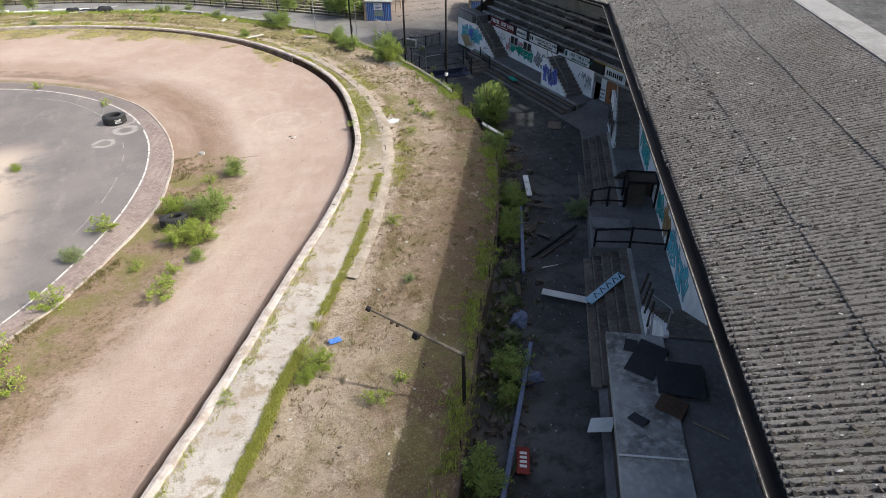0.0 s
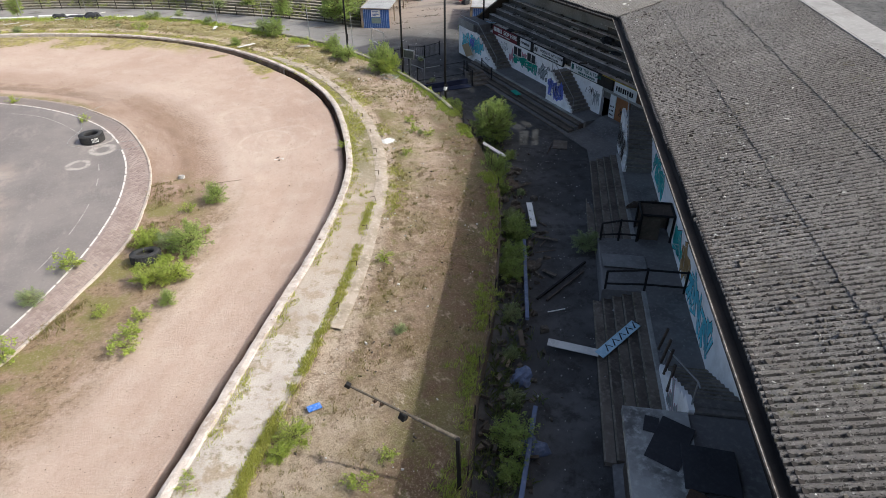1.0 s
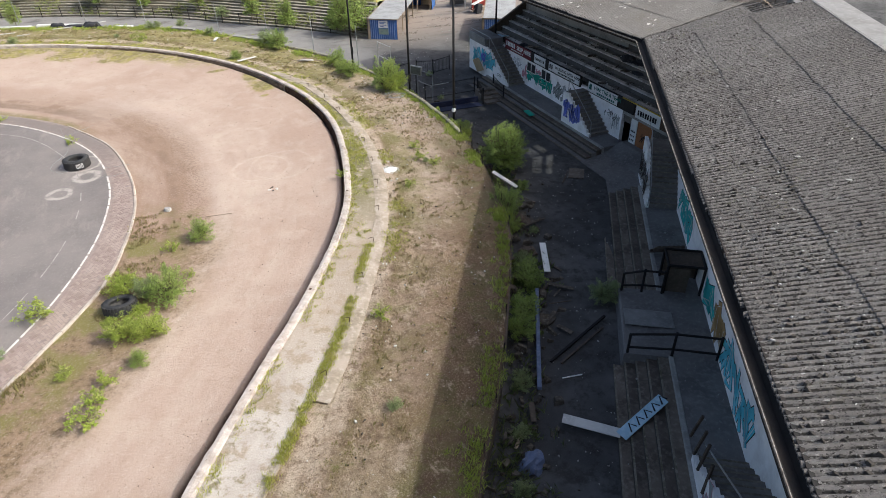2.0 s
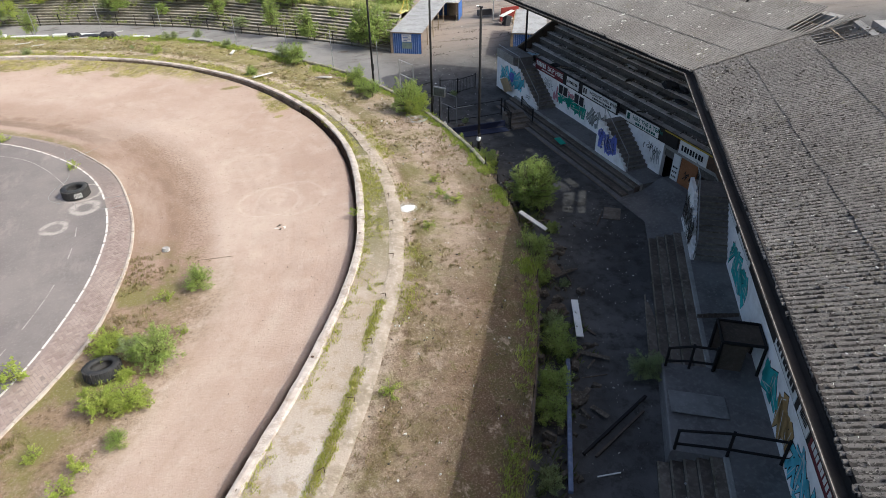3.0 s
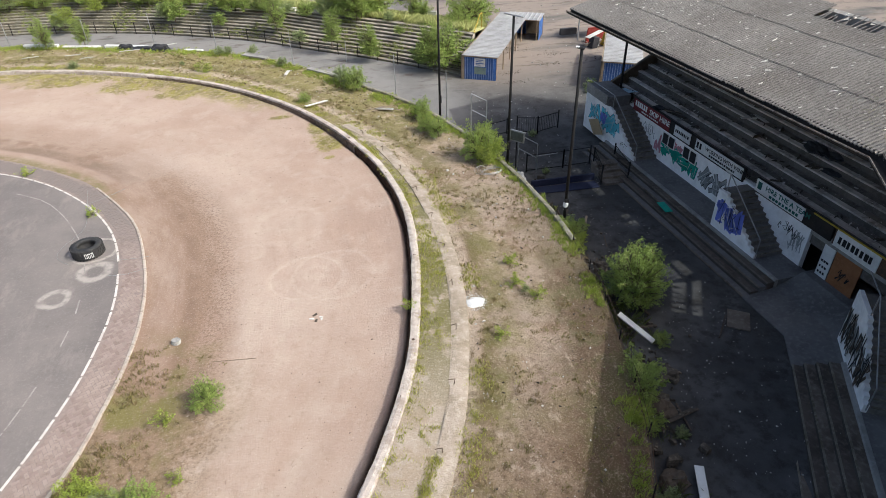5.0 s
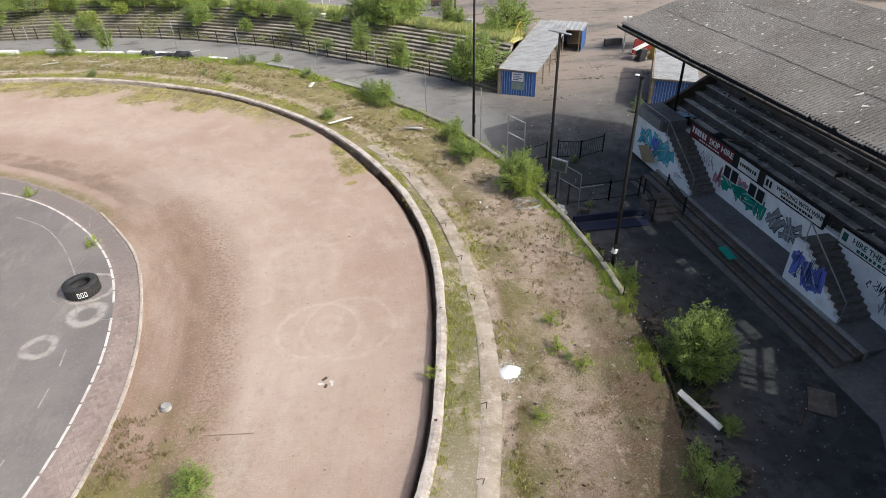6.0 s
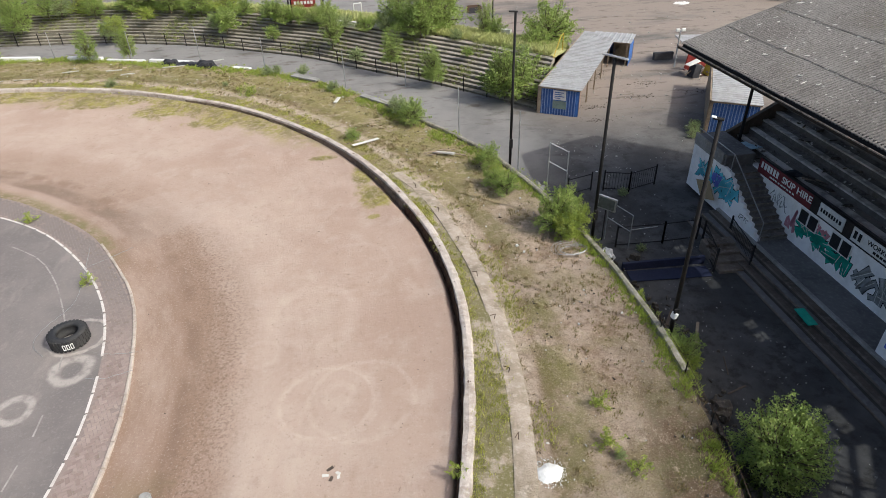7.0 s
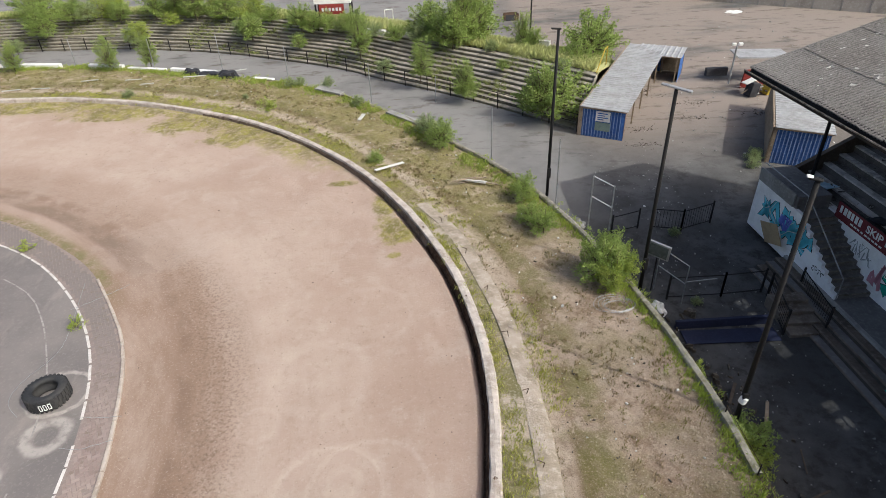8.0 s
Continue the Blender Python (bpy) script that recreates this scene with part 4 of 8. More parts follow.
def lay_roof(frame_of, s_from, s_to, gaps, short=(), material=ROOF):
    w = WAVE * WAVES
    for r, (d0, d1) in enumerate(ROWS_D):
        for i in range(int(math.ceil((s_to - s_from) / w))):
            if (r, i) in gaps:
                continue
            bm = sheet(frame_of, s_from + i * w, d0, 5.15 if (r, i) in short else d1, 0.02 * r + 0.002 * (i % 2), 100 * r + i)
            if len(bm.faces) < 3:
                bm.free()
                continue
            part("roof_sheet", bm, material, roof, smooth=True)


lay_roof(roof1, NEAR_END, S_CORNER + 2.2, {(2, 41), (2, 42), (2, 43)})
lay_roof(roof2, 20.08 - 22 * WAVE * WAVES, 20.08, {(2, 1)}, {(2, 5), (2, 8), (2, 9), (2, 10)}, ROOFPALE)


def splinter(frame_of, s, d0, d1, wide, slip, seed):
    """A broken strip of sheeting left across a hole in the roof."""
    rnd = random.Random(seed)
    bm = bmesh.new()
    box(bm, (0, 0, 0), (1, 1, 1))
    for v in bm.verts:
        d = d0 + (d1 - d0) * v.co.x
        w = wide * (1.0 if v.co.x < 0.5 else 0.45)
        v.co = frame_of(s + slip * v.co.x + w * v.co.y, d, EAVE_Z + SLOPE * d - 0.01 + 0.02 * v.co.z + 0.05 * v.co.x * rnd.random())
    bmesh.ops.recalc_face_normals(bm, faces=bm.faces)
    part("roof_splinter", bm, ROOF, roof, "ragged strip of broken sheeting")


for k in range(13):
    r = random.Random(900 + k)
    splinter(roof2, 5.85 + 0.23 * k, 5.1, 5.1 + r.uniform(0.3, 1.2), r.uniform(0.04, 0.10), r.uniform(-0.12, 0.2), k)
    if k < 6:
        splinter(roof2, 2.76 + 0.16 * k, 5.1, 5.1 + r.uniform(0.3, 1.2), r.uniform(0.04, 0.09), r.uniform(-0.1, 0.15), 40 + k)
    if k < 6:
        splinter(roof2, -1.35 + 0.17 * k, 4.05, 4.5 + r.uniform(0.4, 1.7), r.uniform(0.05, 0.12), r.uniform(-0.1, 0.15), 80 + k)
    if k % 2:
        continue
    splinter(roof1, 26.1 + 0.17 * k, 4.05, 4.5 + r.uniform(0.3, 1.7), r.uniform(0.05, 0.12), r.uniform(-0.1, 0.1), 120 + k)


def roof_run(bm, prof, near=NEAR_END):
    """Carries a profile along the eave, from the near end round the corner to the far end."""
    a = E0 + A1 * near + N1 * (0.0125 * (S_CORNER - near) - 0.12)
    return mitre_sweep(bm, [a, CORNER, CORNER + B2 * 20.05], prof)


part("rear_wall", roof_run(bmesh.new(), [(5.9, -0.8), (5.9, EAVE_Z + SLOPE * 5.9 - 0.05), (6.12, EAVE_Z + SLOPE * 6.12 - 0.05), (6.12, -0.8)]), GREYCON, stand, "grey rear wall under the roof")
part("fascia", roof_run(bmesh.new(), [(-0.10, EAVE_Z - 0.26), (-0.10, EAVE_Z - 0.02), (-0.02, EAVE_Z - 0.02), (-0.02, EAVE_Z - 0.26)]), FASCIA, roof, "black board along the eave")
G = EAVE_Z - 0.05
part("gutter", roof_run(bmesh.new(), [(-0.40, G - 0.08), (-0.38, G - 0.08), (-0.36, G - 0.18), (-0.16, G - 0.20), (-0.12, G - 0.08), (-0.11, G - 0.08), (-0.11, G - 0.25), (-0.38, G - 0.23)]), FASCIA, roof, "wide black gutter full of dirt")
part("gutter_rim", roof_run(bmesh.new(), [(-0.422, G - 0.12), (-0.422, G - 0.07), (-0.405, G - 0.07), (-0.405, G - 0.12)]), RIMSTEEL, roof, "thin pale rim of the gutter")
for d in (0.25, 1.5, 1.85, 3.0, 4.0, 5.1, 6.1):
    z = EAVE_Z + SLOPE * d - 0.06
    part("purlin", roof_run(bmesh.new(), [(d - 0.04, z - 0.16), (d - 0.04, z), (d + 0.04, z), (d + 0.04, z - 0.16)]), TIMBER, roof)


def rafter(frame_of, s):
    bm = bmesh.new()
    box(bm, (0, 0, 0), (1, 1, 1))
    for v in bm.verts:
        d = 0.05 + 6.3 * v.co.x
        v.co = frame_of(s + 0.12 * v.co.y, d, EAVE_Z + SLOPE * d - 0.42 + 0.20 * v.co.z)
    bmesh.ops.recalc_face_normals(bm, faces=bm.faces)
    part("rafter", bm, BLACKSTEEL, roof)


for s in (-12, -7, -2, 3, 8, 13, 18, 23, 26.6):
    rafter(roof1, s)
for u in (0.3, 3.5, 8.5, 13.5, 18.6):
    rafter(roof2, u)
RIDGE_Z = EAVE_Z + SLOPE * 6.25
part("ridge_capping", mitre_sweep(bmesh.new(), [E0 + A1 * NEAR_END + N1 * 0.4, E0 + A1 * (S_CORNER + 1.2)], [(6.1, RIDGE_Z - 0.2), (6.1, RIDGE_Z + 0.06), (7.25, RIDGE_Z + 0.10), (7.25, RIDGE_Z - 0.2)]), CAPPING, roof, "pale capping along the top of the roof")
bm = bmesh.new()
box(bm, (0, 0, 0), (1, 1, 1))
for v in bm.verts:
    d, side, up = v.co.x * 6.1, v.co.y, v.co.z
    v.co = roof2(20.02 + 0.08 * side, d, EAVE_Z + SLOPE * d - 0.22 + 0.20 * up)
bmesh.ops.recalc_face_normals(bm, faces=bm.faces)
part("barge_board", bm, FASCIA, roof)
# columns carry the eave
for s in (-12, -7, -2, 3, 8, 13, 18, 23):
    bm = bmesh.new()
    tube(bm, wing1(s, 2.3, 2.2), wing1(s, 2.3, EAVE_Z + 0.5), 0.07)
    part("roof_column", bm, BLACKSTEEL, roof)
for u, v in ((3.5, 5.6), (8.5, 5.6), (13.5, 5.6), (18.9, 2.3)):
    bm = bmesh.new()
    tube(bm, wing2(u, v, 1.7), wing2(u, v, EAVE_Z + SLOPE * v - 0.3), 0.07)
    part("roof_column", bm, BLACKSTEEL, roof)


# ---- stairs up to the seating ----
def staircase(frame_of, s0, s1, d0, d1, count, flank_to, base, up, top):
    """Concrete stairs along the wall with a solid flank towards the track, and an iron handrail."""
    st = thing("staircase", "concrete stairs up to the seating with painted flank wall", "staircase", "stairs of the stand", "structure")
    rise, run = (up - base) / count, (s1 - s0) / count
    for i in range(count):
        bm = bmesh.new()
        a, b = sorted((s0 + i * run, s0 + (i + 1) * run + 0.02 * (1 if run > 0 else -1)))
        box(bm, (a, -d1, base - 0.3), (b, -d0 - 0.15, base + (i + 1) * rise), frame_of)
        part("step", bm, STEPCON, st)
        bm = bmesh.new()
        lip = s0 + i * run
        a, b = sorted((lip - 0.008 * (1 if run > 0 else -1), lip + 0.05 * (1 if run > 0 else -1)))
        box(bm, (a, -d1 + 0.04, base + (i + 1) * rise - 0.03), (b, -d0 - 0.19, base + (i + 1) * rise + 0.006), frame_of)
        part("nosing", bm, STEPEDGE, st, "paler worn nosing")
    outline = [(s0, base - 0.25)]
    for i in range(count):
        outline += [(s0 + i * run, base + (i + 1) * rise + 0.04), (s0 + (i + 1) * run, base + (i + 1) * rise + 0.04)]
    outline += [(s1, top), (flank_to, top), (flank_to, base - 0.25)]
    bm = bmesh.new()
    f0 = [bm.verts.new(frame_of @ Vector((x, -d0, z))) for x, z in outline]
    f1 = [bm.verts.new(frame_of @ Vector((x, -d0 - 0.15, z))) for x, z in outline]
    bm.faces.new(f0)
    bm.faces.new(f1[::-1])
    for k in range(len(outline)):
        j = (k + 1) % len(outline)
        bm.faces.new((f0[k], f0[j], f1[j], f1[k]))
    bmesh.ops.recalc_face_normals(bm, faces=bm.faces)
    part("flank_wall", bm, WHITEWASH, st, "whitewashed flank wall with graffiti")
    bm = bmesh.new()
    a, b = sorted((s1, flank_to))
    box(bm, (a, -d1, base - 0.3), (b, -d0 - 0.15, up), frame_of)
    part("upper_landing", bm, STEPCON, st)
    bm = bmesh.new()
    hi, lo = up + 0.85, base + 0.9
    p, q = frame_of @ Vector((s0, -d0 - 0.1, lo)), frame_of @ Vector((s1, -d0 - 0.1, hi))
    tube(bm, p, q, 0.022)
    tube(bm, frame_of @ Vector((s0, -d0 - 0.1, base)), p, 0.022)
    tube(bm, frame_of @ Vector((s1, -d0 - 0.1, up)), q, 0.022)
    tube(bm, q, frame_of @ Vector((flank_to, -d0 - 0.1, hi)), 0.022)
    part("handrail", bm, GALV, st, "dull pale steel handrail")
    return st


stairs_near = staircase(W1, 22.4, 24.7, 0.5, 1.9, 11, 26.0, 0.0, 1.80, 1.9)
stairs_mid = staircase(W2, 4.1, 6.6, 0.5, 1.9, 11, 6.95, -0.15, 1.66, 1.66)
stairs_far = staircase(W2, 13.7, 16.6, 0.5, 1.9, 11, 19.6, -0.15, 1.66, 1.75)
stairs_hut = staircase(W1, 8.2, 5.1, 0.45, 1.9, 9, 4.9, 0.05, 1.85, 1.9)


# ---- yard: blue shed, lamp posts ----
def shed(x0, y0, heading, length, width, high, posts=5, label="long low open shed of blue corrugated steel with grey-white sheet roof"):
    """A long low shed of blue corrugated sheet with a pale roof, open along one side."""
    ob = thing("shed", label, "shed", m=pose(x0, y0, ground_z(x0, y0), 0, 0, heading))
    n = int(width / 0.075)
    for name, y in (("end_wall", 0.0), ("rear_wall", length - 0.03)):
        bm = bmesh.new()
        prof = [(width * k / n, y + 0.022 * ((k // 2) % 2)) for k in range(n + 1)]
        lo = [bm.verts.new((x, yy, 0)) for x, yy in prof]
        hi = [bm.verts.new((x, yy, high)) for x, yy in prof]
        for k in range(n):
            bm.faces.new((lo[k], lo[k + 1], hi[k + 1], hi[k]))
        part(name, bm, BLUEPAINT, ob, "blue corrugated steel wall")
    for k in range(int(width / 0.17)):
        bm = bmesh.new()
        box(bm, (0.06 + 0.17 * k, -0.016, 0.03), (0.105 + 0.17 * k, 0.006, high - 0.02))
        part("rib", bm, BLUERIB, ob, "chalky pale blue rib")
    bm = bmesh.new()
    box(bm, (-0.22, -0.05, 0), (-0.14, length, high + 0.04))
    box(bm, (-0.22, -0.05, 0), (0.0, 0.0, high + 0.04))
    part("side_wall", bm, TIMBER, ob, "pale boarded side wall")
    rows = int(length / 0.33)
    for k in range(rows):
        bm = bmesh.new()
        y = -0.12 + (length + 0.2) * k / rows
        w = (length + 0.2) / rows
        prof = [(y, 0.0), (y + w * 0.12, 0.035), (y + w * 0.3, 0.035), (y + w * 0.42, 0.0), (y + w, 0.004)]
        lo = [bm.verts.new((-0.12, yy, high + 0.05 + z)) for yy, z in prof]
        hi = [bm.verts.new((width + 0.14, yy, high + 0.02 + z)) for yy, z in prof]
        for a in range(4):
            bm.faces.new((lo[a], hi[a], hi[a + 1], lo[a + 1]))
        part("roof_sheet", bm, SHEDROOF, ob)
    bm = bmesh.new()
    box(bm, (-0.12, -0.1, high - 0.06), (width + 0.1, length, high + 0.0))
    part("ceiling_board", bm, TIMBER, ob)
    for k in range(posts):
        bm = bmesh.new()
        y = 0.2 + (length - 0.4) * k / max(1, posts - 1)
        box(bm, (width - 0.08, y - 0.04, 0), (width, y + 0.04, high))
        part("post", bm, TIMBER, ob)
    return ob


blue_shed = shed(17.45, 59.55, -28.8, 13.2, 2.35, 1.70, 6)
bm = bmesh.new()
box(bm, (0.75, -0.04, 0.98), (1.55, -0.020, 1.56))
notice = part("notice", bm, WHITEPAINT, blue_shed, "white notice board")
bm = bmesh.new()
for k, (w, z) in enumerate(((0.55, 1.42), (0.42, 1.30), (0.6, 1.18), (0.35, 1.07))):
    box(bm, (0.85, -0.046, z), (0.85 + w, -0.041, z + 0.05))
part("notice_text", bm, BLUEPAINT, notice)
bm = bmesh.new()
box(bm, (0.75, -0.028, 0.42), (1.6, -0.018, 0.92))
part("patch", bm, MOSSPAINT, blue_shed, "faded greenish patch of paint")
shed(24.6, 70.9, -118.8, 2.9, 2.3, 1.70, 2, "short end of the yard shed with grey-white roof, open in front")
shed(26.1, 54.9, -27.0, 7.7, 2.4, 1.9, 3, "small blue corrugated shed with rippled white roof behind the stand")


def lamp_post(x, y, z, top, lean, head_turn, head, head_mat):
    ob = thing("lamp_post", "tall black lamp post with a flat lamp head", "lamp post", "lamp posts", m=pose(x, y, z))
    bm = bmesh.new()
    tube(bm, (0, 0, 0), (lean, 0, top), 0.074, 0.06, 10)
    part("pole", bm, BLACKSTEEL, ob, smooth=True)
    bm = bmesh.new()
    w = head
    box(bm, (-w, -0.08, -0.025), (0.10 if w < 0.5 else w, 0.08, 0.03), pose(lean, 0, top + 0.04, 0, 5, head_turn), 0.02)
    part("lamp_head", bm, head_mat, ob, "weathered flat lamp head")
    bm = bmesh.new()
    box(bm, (-0.09, -0.13, 1.0), (0.09, -0.05, 1.5), None, 0.015)
    part("service_door", bm, BLACKSTEEL, ob)
    return ob


lamp_post(14.13, 52.67, -0.25, 7.75, 0.0, 5, 0.32, BLACKSTEEL)
lamp_post(16.18, 45.1, -0.3, 7.8, 0.0, -42, 0.50, GALV)
third = lamp_post(16.68, 38.36, -0.2, 7.95, 0.0, -30, 0.2, BLACKSTEEL)
bm = bmesh.new()
box(bm, (-0.24, -0.07, 0.01), (-0.10, 0.07, 0.045), pose(0, 0, 7.99, 0, 5, -30), 0.012)
part('lamp_glass', bm, WHITEPAINT, third, 'pale cover of the lamp')
bm = bmesh.new()
box(bm, (-0.10, -0.10, -0.12), (0.10, 0.10, 0.13), pose(-0.02, -0.06, 1.22, 8, 10, 30), 0.04)
part("wrapped_bag", bm, WHITEPAINT, third, "white plastic caught on the pole")


# ---- the bank of steps beyond the track ----
def trim(bm):
    """Ends the bank along the side of the shed."""
    p0, way = Vector((16.95, 59.75)), Vector((0.482, 0.876))
    side = Vector((way.y, -way.x))
    for v in bm.verts:
        over = (v.co.to_2d() - p0).dot(side)
        if over > 0:
            v.co.x -= side.x * over
            v.co.y -= side.y * over
    return bm


bank = thing("terrace_bank", "curved bank of old concrete standing steps overgrown with shrubs", "terrace", kind="structure")
for k in range(11):
    o, z = 0.25 - 0.42 * k, -0.25 + 0.17 * (k + 1)
    bm = bmesh.new()
    # the bank lies to the left of the line as it runs away
    line = [p for p in beside(bank_line, 0)]
    sweep(bm, line, [(-o, z - 0.3), (-o, z), (-o + 0.05, z + 0.015), (-o + 0.50, z + 0.0), (-o + 0.50, z - 0.3)])
    part("step", trim(bm), STEPLIGHT, bank)
    bm = sweep(bmesh.new(), line, [(-o - 0.012, z - 0.17), (-o - 0.012, z - 0.04), (-o + 0.01, z - 0.04), (-o + 0.01, z - 0.17)])
    part("riser", trim(bm), BANKRISER, bank, "dark mossy riser")

top = beside(bank_line, 4.7)
out = beside(bank_line, 12.0)
bm = ribbon(bmesh.new(), resample(top, 80), resample(out, 80), lambda f, x, y: 1.62 - 1.5 * f * f - 0.38 * f, 10, 0.15)
trim(bm)
tagged(finish("ground", bm, MEADOW, True), "rough green grass on top of the bank", "grass", kind="structure")

# black rail at the foot of the bank
rail = thing("railing", "black steel railing along the foot of the bank", "railing")
foot = resample(beside(bank_line, -0.35), 34)
for k, p in enumerate(foot):
    z = ground_z(p.x, p.y)
    bm = bmesh.new()
    box(bm, (-0.03, -0.03, 0), (0.03, 0.03, 1.05), pose(p.x, p.y, z))
    part("post", bm, BLACKSTEEL, rail)
for h in (1.03, 0.55):
    bm = bmesh.new()
    for a, b in zip(foot, foot[1:]):
        tube(bm, (a.x, a.y, ground_z(a.x, a.y) + h), (b.x, b.y, ground_z(b.x, b.y) + h), 0.02, sides=6)
    part("rail", bm, BLACKSTEEL, rail)

# kerb along the asphalt way at the foot of the bank
bm = sweep(bmesh.new(), beside(bank_line, -0.15), [(-0.1, -0.3), (-0.1, -0.10), (0.12, -0.09), (0.12, -0.3)])
tagged(finish("kerb", bm, GREYCON), "grey concrete kerb at the foot of the bank", "kerb", kind="structure")


# ---- edges of the track ----
band = resample(white_line, 110), resample(in_line, 110)
bm = ribbon(bmesh.new(), band[0], band[1], lambda f, x, y: 0.035, 4)
tagged(finish("pavement", bm, BRICKBAND, True), "dusty pinkish brick margin round the infield", "paving", kind="structure")

# herringbone bricks of the margin
white_fine, in_fine = np.array([tuple(p) for p in curve(WHITELINE, 0.12)]), np.array([tuple(p) for p in curve(INKERB, 0.12)])


def offset_from(line, x, y):
    """How far a point lies to the right of a fine line."""
    i = int(np.argmin((line[:, 0] - x) ** 2 + (line[:, 1] - y) ** 2))
    i = min(max(i, 1), len(line) - 2)
    d = line[i + 1] - line[i - 1]
    d = d / np.hypot(*d)
    return (x - line[i, 0]) * d[1] - (y - line[i, 1]) * d[0]


verts, faces = [], []
turn = math.radians(28)
ct, st_ = math.cos(turn), math.sin(turn)
rnd = random.Random(77)
unit = 0.115
near_band = np.vstack([white_fine, in_fine])
near_band = near_band[(near_band[:, 1] > 15) & (near_band[:, 0] > -14)]
cells = set()
for bx, by in near_band:
    for ox in np.arange(-0.9, 0.95, 0.3):
        for oy in np.arange(-0.9, 0.95, 0.3):
            x, y = bx + ox, by + oy
            cells.add((int((x * ct + y * st_) / unit) // 4, int((-x * st_ + y * ct) / unit) // 4))
for ca, cb in sorted(cells):
    for a in range(4 * ca, 4 * ca + 4):
        for b in range(4 * cb, 4 * cb + 4):
            kind = (a - b) % 4
            if kind not in (0, 3):
                continue
            w, h = (2, 1) if kind == 0 else (1, 2)
            u, v = (a + w / 2) * unit, (b + h / 2) * unit
            x, y = u * ct - v * st_, u * st_ + v * ct
            if offset_from(white_fine, x, y) < 0.15 or offset_from(in_fine, x, y) > -0.13 or rnd.random() < 0.01:
                continue
            z = 0.048 + rnd.uniform(-0.004, 0.004)
            hu, hv = w * unit / 2 - 0.006, h * unit / 2 - 0.006
            i = len(verts)
            for zz, k in ((0.03, 1.0), (z, 0.94)):
                for su, sv in ((-1, -1), (1, -1), (1, 1), (-1, 1)):
                    p, q = u + su * hu * k, v + sv * hv * k
                    verts.append((p * ct - q * st_, p * st_ + q * ct, zz))
            faces += [(i + 4, i + 5, i + 6, i + 7)] + [(i + k, i + (k + 1) % 4, i + 4 + (k + 1) % 4, i + 4 + k) for k in range(4)]
me = bpy.data.meshes.new("paving_bricks")
me.from_pydata(verts, [], faces)
me.materials.append(PAVER)
tagged(new("paving_bricks", me), "worn pinkish herringbone paving bricks round the infield", "paving", kind="stuff")

inner_kerb = thing("kerb", "low worn kerb round the inside of the track", "kerb", kind="structure")
pieces = curve(INKERB, 0.92)
for k, (a, b) in enumerate(zip(pieces, pieces[1:])):
    if a.y < 12 or k > 95 or a.y > 47.2:
        continue
    d = b - a
    bm = bmesh.new()
    rnd = random.Random(k)
    box(bm, (0.01, -0.055, -0.1), (d.length - 0.012, 0.055, 0.085 + rnd.uniform(-0.012, 0.01)), None, 0.015)
    ob = part("kerbstone", bm, KERBCON, inner_kerb)
    ob.matrix_basis = pose(a.x, a.y, 0, 0, 0, math.degrees(math.atan2(d.y, d.x)) + rnd.uniform(-0.6, 0.6))

# painted dashes on the infield line, worn through in places
dashes = thing("line_marking", "worn white painted line round the infield", "road marking", kind="structure")
run = curve(WHITELINE, 0.85)
for k, (a, b) in enumerate(zip(run, run[1:])):
    rnd = random.Random(400 + k)
    if a.y < 14 or rnd.random() < 0.05:
        continue
    bm = ribbon(bmesh.new(), [a + (b - a) * 0.03 + normals([a, b])[0] * 0.045, b - (b - a) * rnd.uniform(0.02, 0.12) + normals([a, b])[0] * 0.045], [a + (b - a) * 0.03 - normals([a, b])[0] * 0.045, b - (b - a) * rnd.uniform(0.02, 0.12) - normals([a, b])[0] * 0.045], lambda f, x, y: 0.042, 1)
    part("dash", bm, LINEPAINT, dashes)
second = [p for p in beside(white_line, -1.28) if 27 < p.y < 44 and p.x > -12]
run = curve([tuple(p) for p in second[::4]] + [(-5.85, 44.84), (-7.25, 46.64), (-9.6, 48.3)], 0.9)
for k, (a, b) in enumerate(zip(run, run[1:])):
    rnd = random.Random(700 + k)
    if rnd.random() < (0.4 if a.y < 40 else 0.15):
        continue
    n = normals([a, b])[0] * 0.028
    bm = ribbon(bmesh.new(), [a + n, b - (b - a) * 0.08 + n], [a - n, b - (b - a) * 0.08 - n], lambda f, x, y: 0.042, 1)
    part("dash", bm, LINEFAINT, dashes)

# the pale strip beside the low kerb, with stubs of an old rail
far_part = [p for p in low_line if p.y > 19.5]
bm = ribbon(bmesh.new(), resample(far_part, 90), resample(beside(far_part, 0.56), 90), lambda f, x, y: 0.60 - 0.07 * f ** 3, 4, 0.05)
tagged(finish("pavement", bm, SANDCON, True), "pale sandy concrete strip", "path", kind="structure")
bm = sweep(bmesh.new(), [p for p in low_line if p.y > 9], [(-0.05, 0.4), (-0.05, 0.61), (0.02, 0.615), (0.02, 0.4)])
tagged(finish("kerb", bm, SANDCON), "thin low concrete edging", "kerb", kind="structure")
stub_line = [p for p in beside(low_line, 0.12) if p.y > 20]
stub = thing("iron_stub", "rusty bent iron stub of an old rail", "rail stub", "stubs along the path")
bm = bmesh.new()
tube(bm, (0, 0, 0), (0, 0, 0.24), 0.012, sides=6)
tube(bm, (0, 0, 0.235), (-0.20, 0.02, 0.21), 0.012, sides=6)
part("bar", bm, RUST, stub)
stub.matrix_basis = pose(stub_line[0].x, stub_line[0].y, 0.62, 0, 0, 20)
for k in range(5, len(stub_line), 5):
    p = stub_line[k]
    copy_thing(stub, pose(p.x, p.y, 0.62, random.uniform(-14, 14), random.uniform(-10, 10), random.uniform(-60, 60)))

